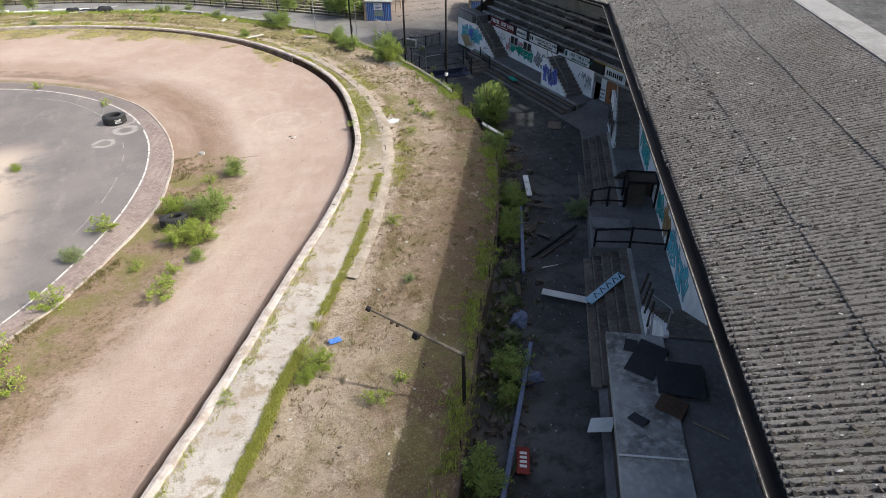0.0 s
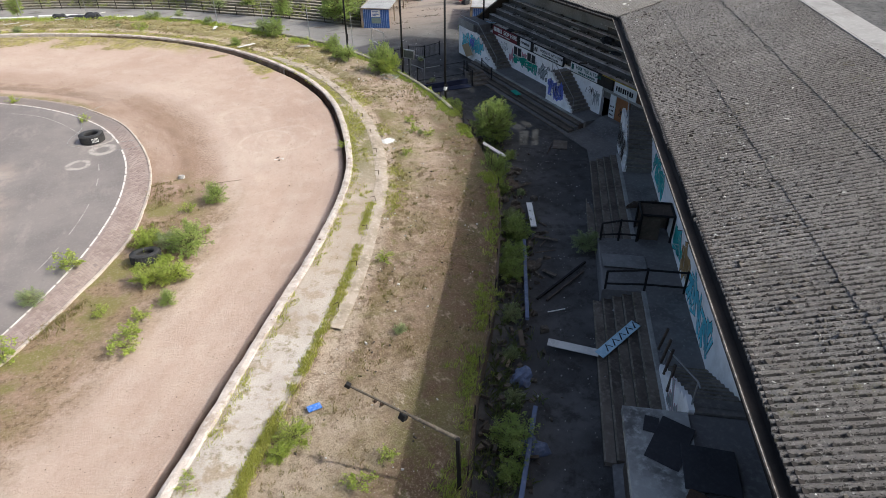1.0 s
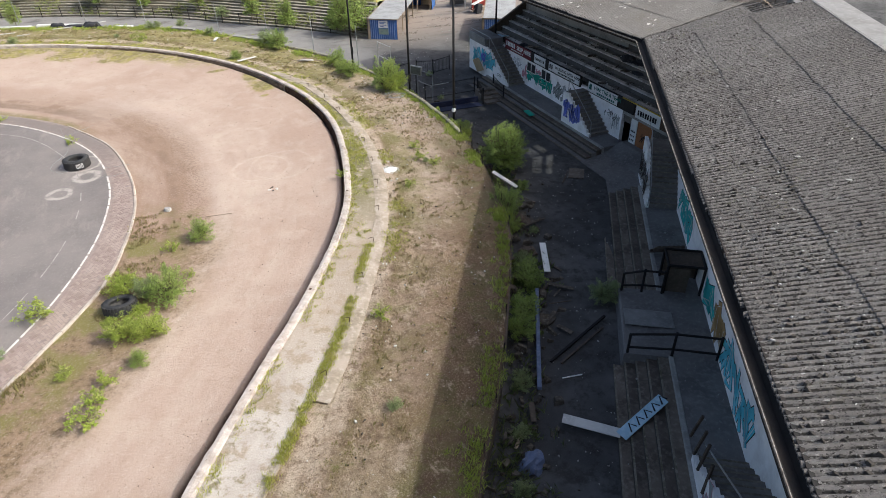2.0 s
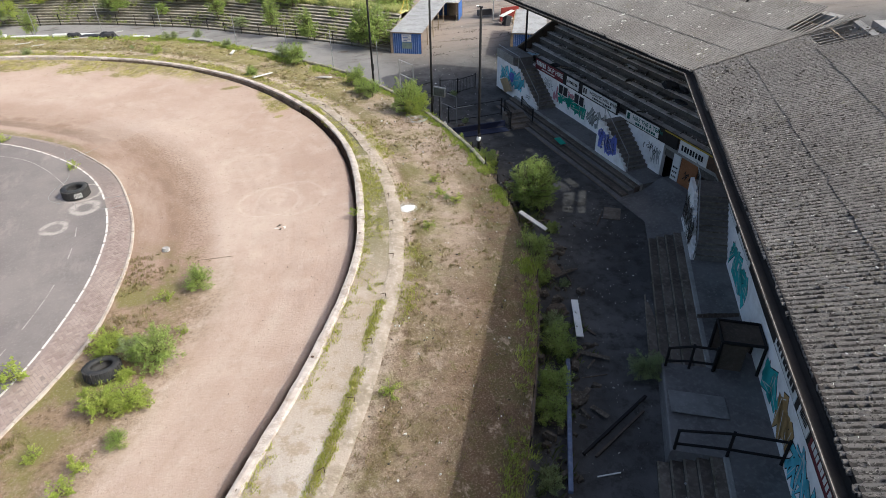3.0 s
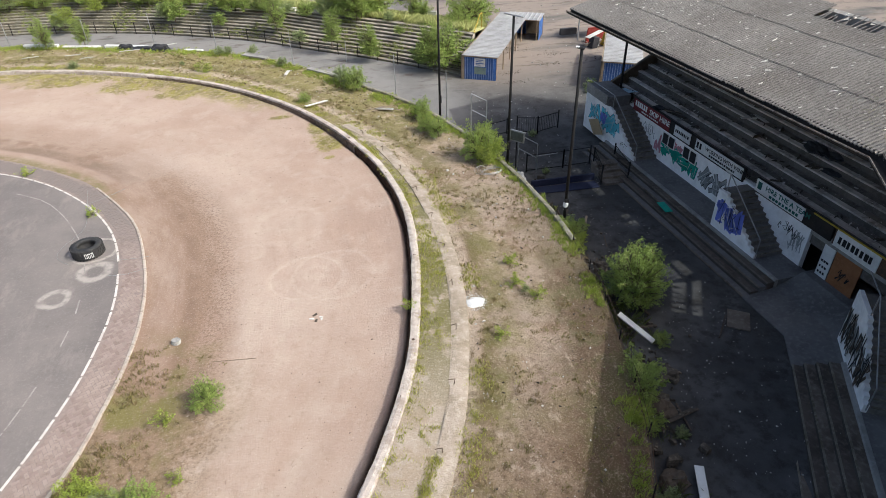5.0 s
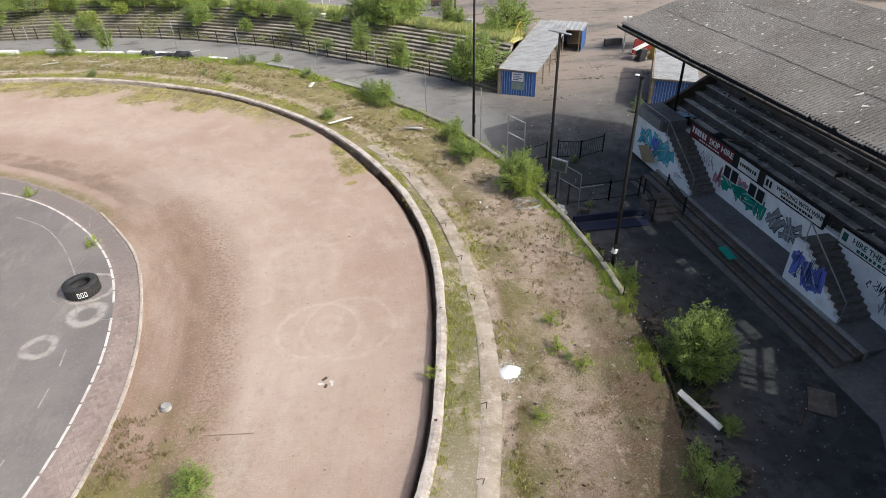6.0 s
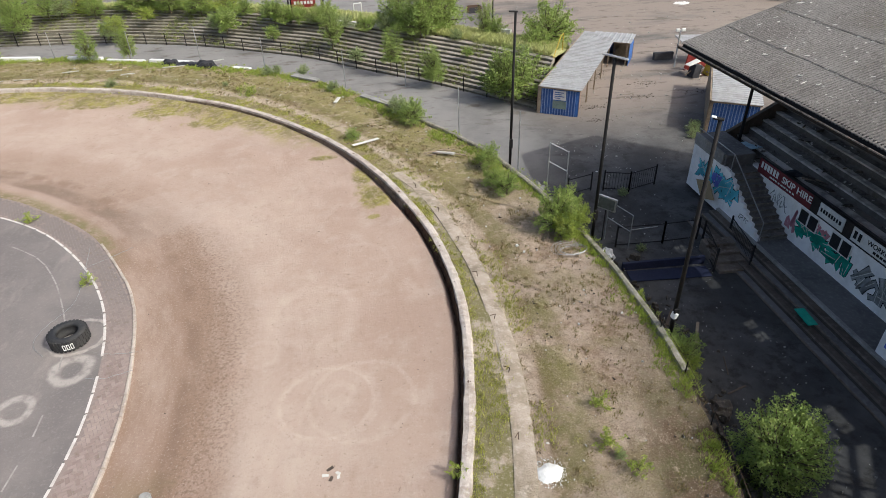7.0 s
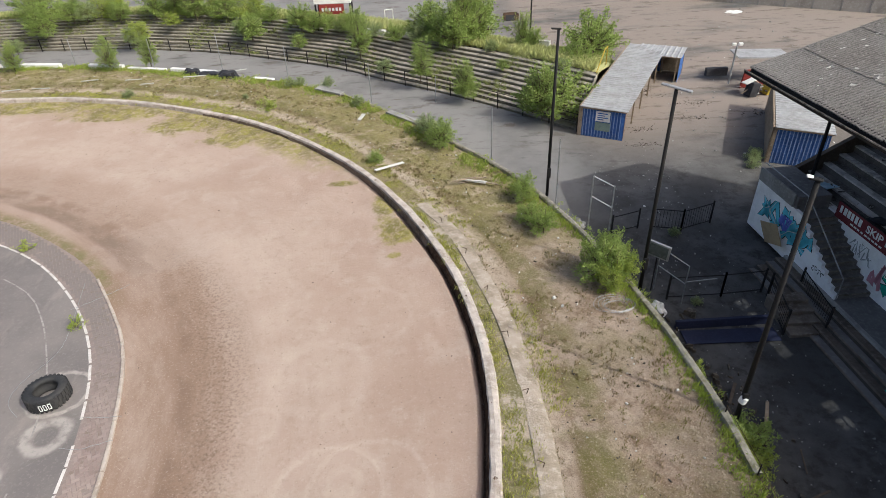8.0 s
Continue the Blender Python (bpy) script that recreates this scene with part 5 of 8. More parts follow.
# dark bolt holes along the top of the track wall
for k, p in enumerate([q for q in beside(kerb_line, 0.10) if 10 < q.y < 60][::5]):
    bm = bmesh.new()
    tube(bm, (p.x, p.y, 0.655), (p.x, p.y, 0.668), 0.055, sides=7)
    tagged(finish("bolt_plate", bm, RUST), "small dark rusted bolt plate on the track wall", "bolt plate", "plates on the track wall")


# ---- edge of the grass strip: low wall, posts, wire ----
edge_wall = [p for p in fence_line if 36 < p.y < 62 and p.x > 5]
bm = rough_sweep(bmesh.new(), edge_wall, [(-0.13, -1.0), (-0.13, 0.42), (-0.09, 0.48), (0.0, 0.50), (0.09, 0.48), (0.13, 0.42), (0.13, -1.0)], 0.035, 60)
tagged(finish("wall_edge", bm, EDGECON), "low grey mossy concrete wall along the grass strip", "wall", kind="structure")
near_edge = [p for p in fence_line if p.y <= 36.2]
bm = sweep(bmesh.new(), near_edge, [(-0.06, -1.0), (-0.06, 0.26), (0.06, 0.26), (0.06, -1.0)])
tagged(finish("wall_edge", bm, TIMBERDARK), "dark boarded edge of the grass strip", "edging", kind="structure")
far_edge = [p for p in fence_line if p.y >= 61.5 or (p.x < 5 and p.y > 50)]
bm = sweep(bmesh.new(), far_edge, [(-0.1, -1.0), (-0.1, 0.33), (0.1, 0.33), (0.1, -1.0)])
tagged(finish("wall_edge", bm, EDGECON), "low concrete edge beside the asphalt way", "wall", kind="structure")

wire_fence = thing("wire_fence", "low slack wire fence on thin dark posts", "fence")
wl = [p for p in fence_line if 4 < p.y < 38.5][::4]
for p in wl:
    bm = bmesh.new()
    tube(bm, (p.x, p.y, 0.0), (p.x + random.uniform(-0.05, 0.05), p.y, 0.82), 0.02, sides=6)
    part("post", bm, BLACKSTEEL, wire_fence)
for h in (0.78, 0.45):
    for a, b in zip(wl, wl[1:]):
        bm = bmesh.new()
        tube(bm, (a.x, a.y, h), (b.x, b.y, h), 0.008, sides=5)
        part("wire", bm, RUST, wire_fence)

# tall pale posts along the asphalt way
for x, y, top_z in ((-24.0, 77.0, 2.6), (-18.2, 76.4, 2.4), (-11.5, 74.4, 2.6), (-5.8, 72.3, 3.2), (-0.7, 69.8, 2.8), (5.3, 64.9, 2.8), (9.4, 66.0, 1.5), (11.9, 56.3, 2.9), (14.4, 51.9, 3.0)):
    post = thing("fence_post", "tall thin pale steel fence post", "post", "tall posts along the way", m=pose(x, y, ground_z(x, y)))
    bm = bmesh.new()
    tube(bm, (0, 0, 0), (random.uniform(-0.12, 0.06), 0.02, top_z - ground_z(x, y)), 0.032, 0.028, 7)
    part("pole", bm, GALV, post)

# white kerb blocks beside the way
for a, b, high in (((-28.4, 77.0), (-24.2, 76.9), 0.36), ((-22.4, 76.6), (-19.2, 76.1), 0.42), ((-16.85, 75.7), (-14.0, 75.0), 0.42), ((-13.6, 74.9), (-10.5, 74.0), 0.28), ((-10.05, 73.9), (-6.4, 72.6), 0.36), ((-3.4, 71.2), (-1.9, 70.6), 0.2)):
    a, b = Vector(a), Vector(b)
    d = b - a
    bm = bmesh.new()
    box(bm, (0, -0.17, 0), (d.length, 0.17, high), None, 0.03)
    ob = finish("barrier_block", bm, WHITEPAINT)
    ob.matrix_basis = pose(a.x, a.y, 0.2, 0, 0, math.degrees(math.atan2(d.y, d.x)))
    tagged(ob, "long white painted concrete barrier block", "barrier", "white barriers along the way")


# ---- vegetation ----
def spray(bm, a, b, wide, count, size, rnd):
    """Leaves along a twig from a to a little past b, thinning to its tip."""
    way = b - a
    for _ in range(count):
        f = rnd.random() ** 0.8 * 1.25
        w = wide * (1.5 - 0.95 * f)
        p = a + way * f + Vector((rnd.gauss(0, w), rnd.gauss(0, w), rnd.gauss(0, w * 0.8)))
        up = Vector((rnd.uniform(-1, 1), rnd.uniform(-1, 1), rnd.uniform(0.1, 1.2))).normalized()
        side = up.cross(Vector((rnd.uniform(-1, 1), rnd.uniform(-1, 1), rnd.uniform(-0.6, 0.6)))).normalized()
        ahead = up.cross(side)
        s = size * rnd.uniform(0.6, 1.4)
        q = [p - ahead * s, p + side * s * 0.5 + up * s * 0.15, p + ahead * s, p - side * s * 0.5 + up * s * 0.15]
        bm.faces.new([bm.verts.new(c) for c in q])


def shrub(name, label, category, group, seed, height, radius, leaf, lobes, per, size, lean=0.0, trunk=0.03, spread=0.9):
    """A shrub or small tree, built at the origin: stems and a crown of many leaves."""
    rnd = random.Random(seed)
    ob = thing(name, label, category, group)
    stems = bmesh.new()
    crown = bmesh.new()
    tips = []
    for k in range(lobes):
        ang = rnd.uniform(0, 2 * math.pi)
        f = (k + 0.5) / lobes
        r = radius * spread * math.sqrt(rnd.random()) * (0.65 + 0.5 * math.sin(math.pi * min(1, f * 0.9 + 0.12)))
        z = height * (0.12 + 0.83 * f) * rnd.uniform(0.85, 1.05)
        tips.append(Vector((r * math.cos(ang) + lean * f, r * math.sin(ang), z)))
    fork = Vector((lean * 0.2, 0, height * 0.22))
    tube(stems, (0, 0, -0.1), fork, trunk, trunk * 0.75, 6)
    for t in tips:
        mid = fork.lerp(t, 0.5) + Vector((rnd.uniform(-1, 1), rnd.uniform(-1, 1), 0.3)) * 0.06 * height
        tube(stems, fork, mid, trunk * 0.55, trunk * 0.35, 5)
        tube(stems, mid, t, trunk * 0.35, trunk * 0.12, 4)
        spray(crown, mid, t, radius * rnd.uniform(0.07, 0.15), per, size, rnd)
    part("trunk", stems, BARK, ob)
    part("crown", crown, leaf, ob)
    return ob


TEMPLATES = {
    "lime": [shrub("shrub", "bright lime-green leafy shrub growing through the ground", "shrub", "wild shrubs", 10 + i, 0.95, 0.72, LEAFLIME, 64, 80, 0.027) for i in range(2)],
    "green": [shrub("shrub", "fresh green leafy self-sown shrub", "shrub", "wild shrubs", 20 + i, 1.15, 0.75, LEAF, 66, 84, 0.027) for i in range(3)],
    "dull": [shrub("shrub", "dull grey-green bushy shrub", "shrub", "wild shrubs", 30 + i, 1.25, 0.85, LEAFDARK, 66, 84, 0.028) for i in range(2)],
    "tall": [shrub("sapling", "tall green self-sown sapling", "sapling", "saplings", 40 + i, 2.6, 0.8, LEAF, 84, 90, 0.032, 0.15, 0.04) for i in range(2)],
    "sprig": [shrub("weed", "small green weed on dry ground", "weed", "weeds", 50 + i, 0.38, 0.34, LEAFLIME, 18, 40, 0.020, 0, 0.008) for i in range(3)],
}
used = set()


def plant(kind, x, y, z, scale, turn=None, squash=1.0):
    """Puts one plant of a kind at a place; those of the bank grew larger."""
    if y > 71 or (y > 61 and z < 1.0 and x > 5 and abs(z - 0.42) > 0.01):
        scale *= 1.22
    pool = TEMPLATES[kind]
    i = int(abs(x * 7.3 + y * 3.1)) % len(pool)
    turn = (x * 131 + y * 57) % 360 if turn is None else turn
    m = pose(x, y, z, 0, 0, turn) @ Matrix.Diagonal((scale, scale, scale * squash, 1))
    if (kind, i) in used:
        return copy_thing(pool[i], m)
    used.add((kind, i))
    pool[i].matrix_basis = m
    return pool[i]


# on the track and the infield
for kind, x, y, s in (("green", 2.05, 30.95, 0.85), ("sprig", 0.75, 30.5, 1.1), ("green", 0.72, 27.0, 1.2), ("lime", -0.95, 28.0, 1.0), ("dull", -0.1, 27.6, 0.7), ("lime", -0.35, 26.5, 0.5), ("lime", -0.85, 25.35, 0.98), ("lime", -0.05, 25.1, 1.0), ("green", -0.3, 23.75, 0.6), ("sprig", -1.25, 23.1, 1.5), ("sprig", -1.6, 22.4, 1.5), ("sprig", -1.7, 21.6, 1.3), ("dull", -4.93, 25.65, 0.6), ("sprig", -3.86, 27.6, 1.5), ("sprig", -5.4, 22.7, 1.5), ("lime", -8.3, 36.0, 0.45), ("sprig", -6.9, 20.2, 1.8), ("sprig", -6.2, 18.6, 1.4),
                      ("sprig", -4.4, 44.4, 0.85), ("sprig", -8.9, 49.8, 0.9), ("sprig", -2.6, 24.0, 1.0), ("sprig", 1.4, 28.3, 0.8)):
    plant(kind, x, y, 0.02, s)
# on the strip
for kind, x, y, s in (("lime", 2.75, 15.35, 0.75), ("lime", 2.2, 15.0, 0.5), ("sprig", 4.0, 13.4, 1.2), ("dull", 6.83, 18.5, 0.5), ("sprig", 0.02, 15.0, 1.0), ("dull", -10.9, 67.7, 0.8), ("green", 5.86, 55.8, 0.75), ("green", 12.7, 51.4, 1.05), ("green", 13.1, 48.4, 1.15), ("green", 12.6, 49.3, 0.7), ("dull", 8.6, 59.4, 1.35), ("green", 9.4, 57.6, 1.1), ("dull", 9.1, 58.6, 1.0), ("dull", 4.5, 64.3, 0.8), ("dull", 2.2, 68.1, 1.0), ("dull", -0.4, 68.6, 0.9), ("dull", 0.3, 68.9, 0.8),
                      ("sprig", 13.2, 35.4, 0.8), ("dull", 13.2, 33.6, 0.33), ("sprig", 13.5, 33.1, 0.8), ("sprig", 13.0, 34.0, 0.9), ("sprig", 8.85, 33.6, 0.7), ("sprig", 11.6, 31.4, 0.7), ("dull", -3.0, 66.6, 0.4), ("sprig", -1.0, 64.0, 1.6), ("sprig", 4.9, 13.9, 0.7), ("sprig", 7.6, 22.6, 0.8)):
    plant(kind, x, y, 0.42, s)
for x, y, s in ((-14.8, 74.6, 0.85), (-11.9, 75.0, 0.75), (-22.4, 75.5, 0.8), (14.9, 44.6, 0.72), (15.1, 45.3, 0.66)):
    plant("tall", x, y, 0.3, s)
plant("lime", 14.7, 44.3, 0.35, 1.0, squash=1.4)
plant("green", 14.45, 44.9, 0.35, 1.1, squash=1.4)
plant("lime", 15.25, 44.8, 0.35, 1.1, squash=1.4)
plant("green", 15.0, 45.4, 0.35, 0.95, squash=1.4)
# beside the fence, mostly in shade
for kind, x, y, s in (("green", 15.4, 29.0, 1.3), ("tall", 15.2, 28.4, 0.8), ("green", 15.0, 27.6, 1.0), ("green", 13.9, 23.6, 1.15), ("dull", 14.3, 24.7, 1.1), ("green", 12.9, 21.9, 1.1), ("green", 12.3, 21.0, 0.9), ("green", 16.85, 37.9, 1.3), ("lime", 16.75, 37.4, 1.2), ("dull", 16.2, 21.6, 1.6), ("green", 8.6, 13.7, 1.15), ("green", 8.0, 12.8, 0.9), ("green", 5.9, 10.4, 1.2), ("dull", 11.2, 18.8, 0.9), ("dull", 10.2, 17.0, 0.8), ("dull", 9.4, 15.2, 0.8), ("green", 17.4, 30.8, 0.6), ("dull", 16.0, 27.0, 0.5), ("dull", 18.2, 44.5, 0.5), ("dull", 19.0, 49.0, 0.6), ("dull", 24.6, 51.4, 0.9), ("dull", 24.9, 52.6, 0.9), ("dull", 25.4, 55.2, 1.0), ("dull", 25.0, 54.4, 0.9)):
    plant(kind, x, y, ground_z(x, y), s * 0.85)
tree = shrub("tree", "small round leafy tree beside the shaded asphalt", "tree", "", 77, 2.4, 1.12, LEAF, 210, 90, 0.034, 0.0, 0.07, 0.9)
tree.matrix_basis = pose(17.55, 33.3, -0.7) @ Matrix.Diagonal((1.08, 1.08, 1.14, 1))
# shrubs on the far stretch of the bank
for kind, x, y, z, s in (("tall", -13, 86.5, 1.4, 1.3), ("lime", -19.5, 88, 1, 2.4), ("green", -25.5, 87.5, 1, 2.3), ("tall", -10.8, 84.6, 1.6, 1.2), ("green", -11, 85.4, 1.6, 1.4), ("green", -14.8, 86, 1.6, 2), ("dull", -15.6, 81.6, 0.5, 1.6), ("lime", -15.2, 82, 0.6, 1.4), ("dull", -21, 86.2, 1.6, 2.1), ("green", -22, 85.8, 1.6, 1.5), ("green", -23.6, 83.6, 0.9, 2), ("tall", -24.2, 84, 0.9, 1.1), ("dull", -25.4, 81.6, 0.1, 1.3), ("dull", -29, 83.6, 0.8, 2), ("green", -18, 86, 1.5, 1.2), ("lime", -12.6, 83.6, 1.4, 1)):
    plant(kind, x, y, z, s)
# shrubs on the middle of the bank
for kind, x, y, z, s in (("lime", -9, 86, 1.2, 2), ("lime", -6, 84.5, 1.2, 2), ("tall", 4.1, 74.2, 0.6, 1), ("green", 0.1, 78.8, 1.5, 1.35), ("green", 1.2, 78.5, 1.5, 1.15), ("dull", 2.3, 78.3, 1.5, 1.1), ("green", 3.4, 78.2, 1.5, 1.3), ("green", -0.9, 79.4, 1.5, 1.8), ("dull", 4.2, 77.8, 1.5, 1.2), ("dull", -1.4, 80.6, 1.6, 1.4), ("green", -1, 77.6, 0.6, 1), ("dull", -6, 80.6, 0.9, 1.5), ("green", -5.2, 80.2, 0.8, 1.6), ("green", -8, 84, 1.6, 1.4), ("green", -3.8, 82.4, 1.6, 1.3)):
    plant(kind, x, y, z, s)
# shrubs on the near stretch of the bank
for kind, x, y, z, s in (("tall", 8.5, 68.4, 0.4, 1), ("tall", 11.3, 65.3, 0.2, 0.9), ("green", 11.5, 65.6, 0.2, 1.3), ("green", 6.8, 74.6, 1.5, 0.8), ("tall", 11.5, 72.4, 1.6, 1.5), ("green", 11, 72, 1.6, 1.9), ("green", 9.5, 75.5, 1.5, 2), ("dull", 8.6, 74.6, 1.5, 1.4), ("green", 10.2, 73.4, 1.6, 1.8), ("dull", 6, 71.2, 0.2, 1.1), ("dull", 5.2, 76.2, 1.5, 1.1)):
    plant(kind, x, y, z, s)
# shrubs at the end of the bank
for kind, x, y, z, s in (("green", 13, 74.5, 1.2, 2.2), ("tall", 15.6, 61.6, 0.2, 1.15), ("green", 16.4, 61.6, 0.1, 1.9), ("green", 15.2, 62.6, 0.2, 1.6), ("green", 14, 67.6, 1.2, 0.8), ("tall", 12.3, 73, 1.5, 1.4), ("tall", 16, 71.8, 1.4, 0.8), ("green", 16.8, 72, 1.2, 1.1), ("green", 20.6, 70, 0.9, 2), ("green", 22.2, 72.4, 0.4, 1.9), ("dull", 19.9, 70.4, 1, 1.8), ("green", 19, 68, 1.3, 1.2), ("dull", 17.8, 66.2, 1.4, 1.2), ("dull", 13.6, 70.6, 1.6, 1)):
    plant(kind, x, y, z, s)


def tufts(name, label, places, material, tall, seed, blades=6):
    """Clumps of thin blades at many places, as one sheet of growth."""
    rnd = random.Random(seed)
    verts, faces = [], []
    for x, y, z, s in places:
        for _ in range(blades):
            a = rnd.uniform(0, 2 * math.pi)
            lean = rnd.uniform(0.15, 0.9) * tall * s
            h = tall * s * rnd.uniform(0.5, 1.2)
            w = 0.005 + 0.007 * rnd.random()
            ox, oy = x + rnd.gauss(0, 0.06), y + rnd.gauss(0, 0.06)
            px, py = -math.sin(a) * w, math.cos(a) * w
            i = len(verts)
            verts += [(ox - px, oy - py, z - 0.02), (ox + px, oy + py, z - 0.02), (ox + math.cos(a) * lean * 0.5 + px, oy + math.sin(a) * lean * 0.5 + py, z + h * 0.7), (ox + math.cos(a) * lean, oy + math.sin(a) * lean, z + h)]
            faces += [(i, i + 1, i + 2), (i, i + 2, i + 3)]
    me = bpy.data.meshes.new(name)
    me.from_pydata(verts, [], faces)
    me.materials.append(material)
    return tagged(new(name, me), label, "grass", kind="stuff")


def along(line, lo, hi, per_metre, width, z, rnd, offset=0.0, patchy=0.5):
    """Places beside a line, thick and thin by turns."""
    out = []
    pts = [p for p in line]
    nor = normals(pts)
    for p, n in zip(pts, nor):
        if not lo < p.y < hi:
            continue
        for _ in range(max(1, int(per_metre * 0.5))):
            q = p + Vector((-n.y, n.x)) * rnd.uniform(-0.28, 0.28) + n * rnd.uniform(-0.12, 0.12)
            thick = noise.noise((q.x * 0.55, q.y * 0.55, offset * 3 + 7)) + 0.6 * noise.noise((q.x * 1.9, q.y * 1.9, 3.0))
            if thick < (patchy - 0.5) * 1.3 + rnd.uniform(-0.25, 0.25):
                continue
            o = offset + rnd.gauss(0, width) * (0.7 + 0.9 * max(0.0, thick))
            out.append((q.x + n.x * o, q.y + n.y * o, z, rnd.uniform(0.5, 1.3)))
    return out


rnd = random.Random(5)
green = along(low_line, 7, 16.5, 260, 0.042, 0.60, rnd, -0.05, 0.02) + along(low_line, 16.5, 22.5, 120, 0.04, 0.60, rnd, -0.04, 0.10) + along(low_line, 22, 27, 100, 0.05, 0.60, rnd, -0.05, 0.5) + along(low_line, 26, 49, 45, 0.22, 0.6, rnd, -0.45, 0.58) + along(low_line, 26, 50, 50, 0.25, 0.52, rnd, 0.85, 0.5)
green += along(kerb_line, 8, 64, 26, 0.08, 0.60, rnd, 0.40, 0.55)
green += along(kerb_line, 49, 68, 90, 0.5, 0.5, rnd, 1.0, 0.35)
tufts("grass", "bright green grass growing along the path's edge", green, GRASS, 0.08, 1, 9)
edge = along(fence_line, 27, 50, 56, 0.20, 0.34, rnd, -0.2, 0.48) + along(fence_line, 4, 28, 40, 0.22, 0.34, rnd, -0.3, 0.45)
edge += along(fence_line, 50, 78, 50, 0.4, 0.36, rnd, -0.6, 0.4)
tufts("grass", "rank green grass along the fence", edge, LEAFLIME, 0.15, 2, 10)
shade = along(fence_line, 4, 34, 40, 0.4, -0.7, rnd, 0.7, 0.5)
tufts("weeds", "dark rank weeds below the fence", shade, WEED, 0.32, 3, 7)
dry = []
for _ in range(8500):
    i = rnd.randrange(len(fence_line))
    p = fence_line[i]
    if not 6 < p.y < 78:
        continue
    q = min(kerb_line, key=lambda k: (k - p).length)
    f = rnd.uniform(0.12, 0.97)
    x, y = q.x + (p.x - q.x) * f + rnd.uniform(-0.3, 0.3), q.y + (p.y - q.y) * f + rnd.uniform(-0.3, 0.3)
    if noise.noise((x * 0.45, y * 0.45, 2.0)) > 0.18:
        continue
    dry.append((x, y, 0.55 - 0.25 * f, rnd.uniform(0.5, 1.2)))
tufts("dry_grass", "short straw-coloured tufts of parched grass", dry[::2], STRAW, 0.09, 4, 11)
tufts("dry_grass", "short green and brown tufts in the parched grass", dry[1::2], GRASSDRY, 0.09, 6, 11)
beside_bank = [beside(bank_line, 0.42 * k + 0.15) for k in range(11)]
meadow = []
for _ in range(11000):
    i = rnd.randrange(len(bank_line))
    a, b = top[i], out[i]
    f = rnd.random() ** 1.4
    p = a.lerp(b, f)
    if (p - Vector((16.95, 59.75))).dot(Vector((0.876, -0.482))) > -0.5:
        continue
    meadow.append((p.x, p.y, 1.6 - 1.5 * f * f - 0.38 * f, rnd.uniform(0.7, 1.5)))
tufts("long_grass", "long yellow-green grass on top of the bank", meadow, MEADOWBLADE, 0.36, 8, 12)
on_steps = []
for _ in range(4200):
    i = rnd.randrange(len(bank_line))
    k = rnd.randrange(11)
    q = beside_bank[k][i]
    if noise.noise((q.x * 0.35, q.y * 0.35, 6.0)) < (0.12 if q.x > -4 else -0.08):
        continue
    if (q - Vector((16.95, 59.75))).dot(Vector((0.876, -0.482))) > -0.6:
        continue
    on_steps.append((q.x + rnd.uniform(-0.3, 0.3), q.y + rnd.uniform(-0.2, 0.2), -0.25 + 0.17 * (k + 1), rnd.uniform(0.5, 1.3)))
tufts("long_grass", "tufts of grass growing from the joints of the bank", on_steps, WEEDLIT, 0.26, 18, 12)
moss = []
for _ in range(5200):
    i = rnd.randrange(len(in_line))
    p = in_line[i]
    o = abs(rnd.gauss(0, 1.2)) + 0.15
    n = (Vector((10, 36)) - p).normalized() if p.y < 40 else Vector((0.5, 0.8))
    x, y = p.x + n.x * o, p.y + n.y * o
    x, y = x + rnd.uniform(-0.3, 0.3), y + rnd.uniform(-0.3, 0.3)
    if 12 < y < 34 and noise.noise((x * 0.6, y * 0.6, 4.0)) > -0.05:
        moss.append((x, y, 0.02, rnd.uniform(0.5, 1.2)))
tufts("weeds", "low weeds on the track's inner edge", moss[::2], GRASSDRY, 0.12, 9, 8)
tufts("dry_grass", "dry stalks on the track's inner edge", moss[1::2], STRAW, 0.10, 19, 8)


# ---- paint and boards on the stand ----
def plain(name, colour, rough=0.7):
    """A painted surface, a little dirty."""
    dark = tuple(c * 0.6 for c in colour)
    light = tuple(min(0.85, c * 1.15 + 0.02) for c in colour)
    return worn(name, colour, dark, light, 1.6, 11, rough, 0.002, amount=0.5)


TURQ = plain("turquoise_spray", (0.06, 0.46, 0.44))
TEAL = plain("green_spray", (0.03, 0.36, 0.26))
SKYBLUE = plain("sky_blue_spray", (0.14, 0.55, 0.66))
VIOLET = plain("violet_blue_spray", (0.16, 0.20, 0.62))
PINK = plain("pink_spray", (0.52, 0.24, 0.28))
BLACKINK = plain("black_spray", (0.012, 0.012, 0.014))
GREYINK = plain("grey_spray", (0.30, 0.31, 0.31))
OCHRE = plain("ochre_paint", (0.40, 0.25, 0.10))
REDSIGN = plain("maroon_sign_paint", (0.14, 0.022, 0.028))
WHITESIGN = plain("white_sign_paint", (0.68, 0.68, 0.66))
DARKGLASS = plain("dark_boarded_window", (0.02, 0.022, 0.025), 0.35)
RUSTBOARD = plain("orange_brown_board", (0.28, 0.12, 0.05))
PALEBOARD = plain("pale_board", (0.62, 0.60, 0.56))
BLACKBOARD = plain("black_felt_board", (0.035, 0.035, 0.04))
YELLOW = plain("yellow_paint", (0.42, 0.30, 0.04))
REDPAINT = plain("red_paint", (0.22, 0.03, 0.024))
BLUEBOARD = plain("dark_blue_board", (0.016, 0.02, 0.048))
CARDBOARD = plain("tan_chipboard", (0.44, 0.33, 0.20))


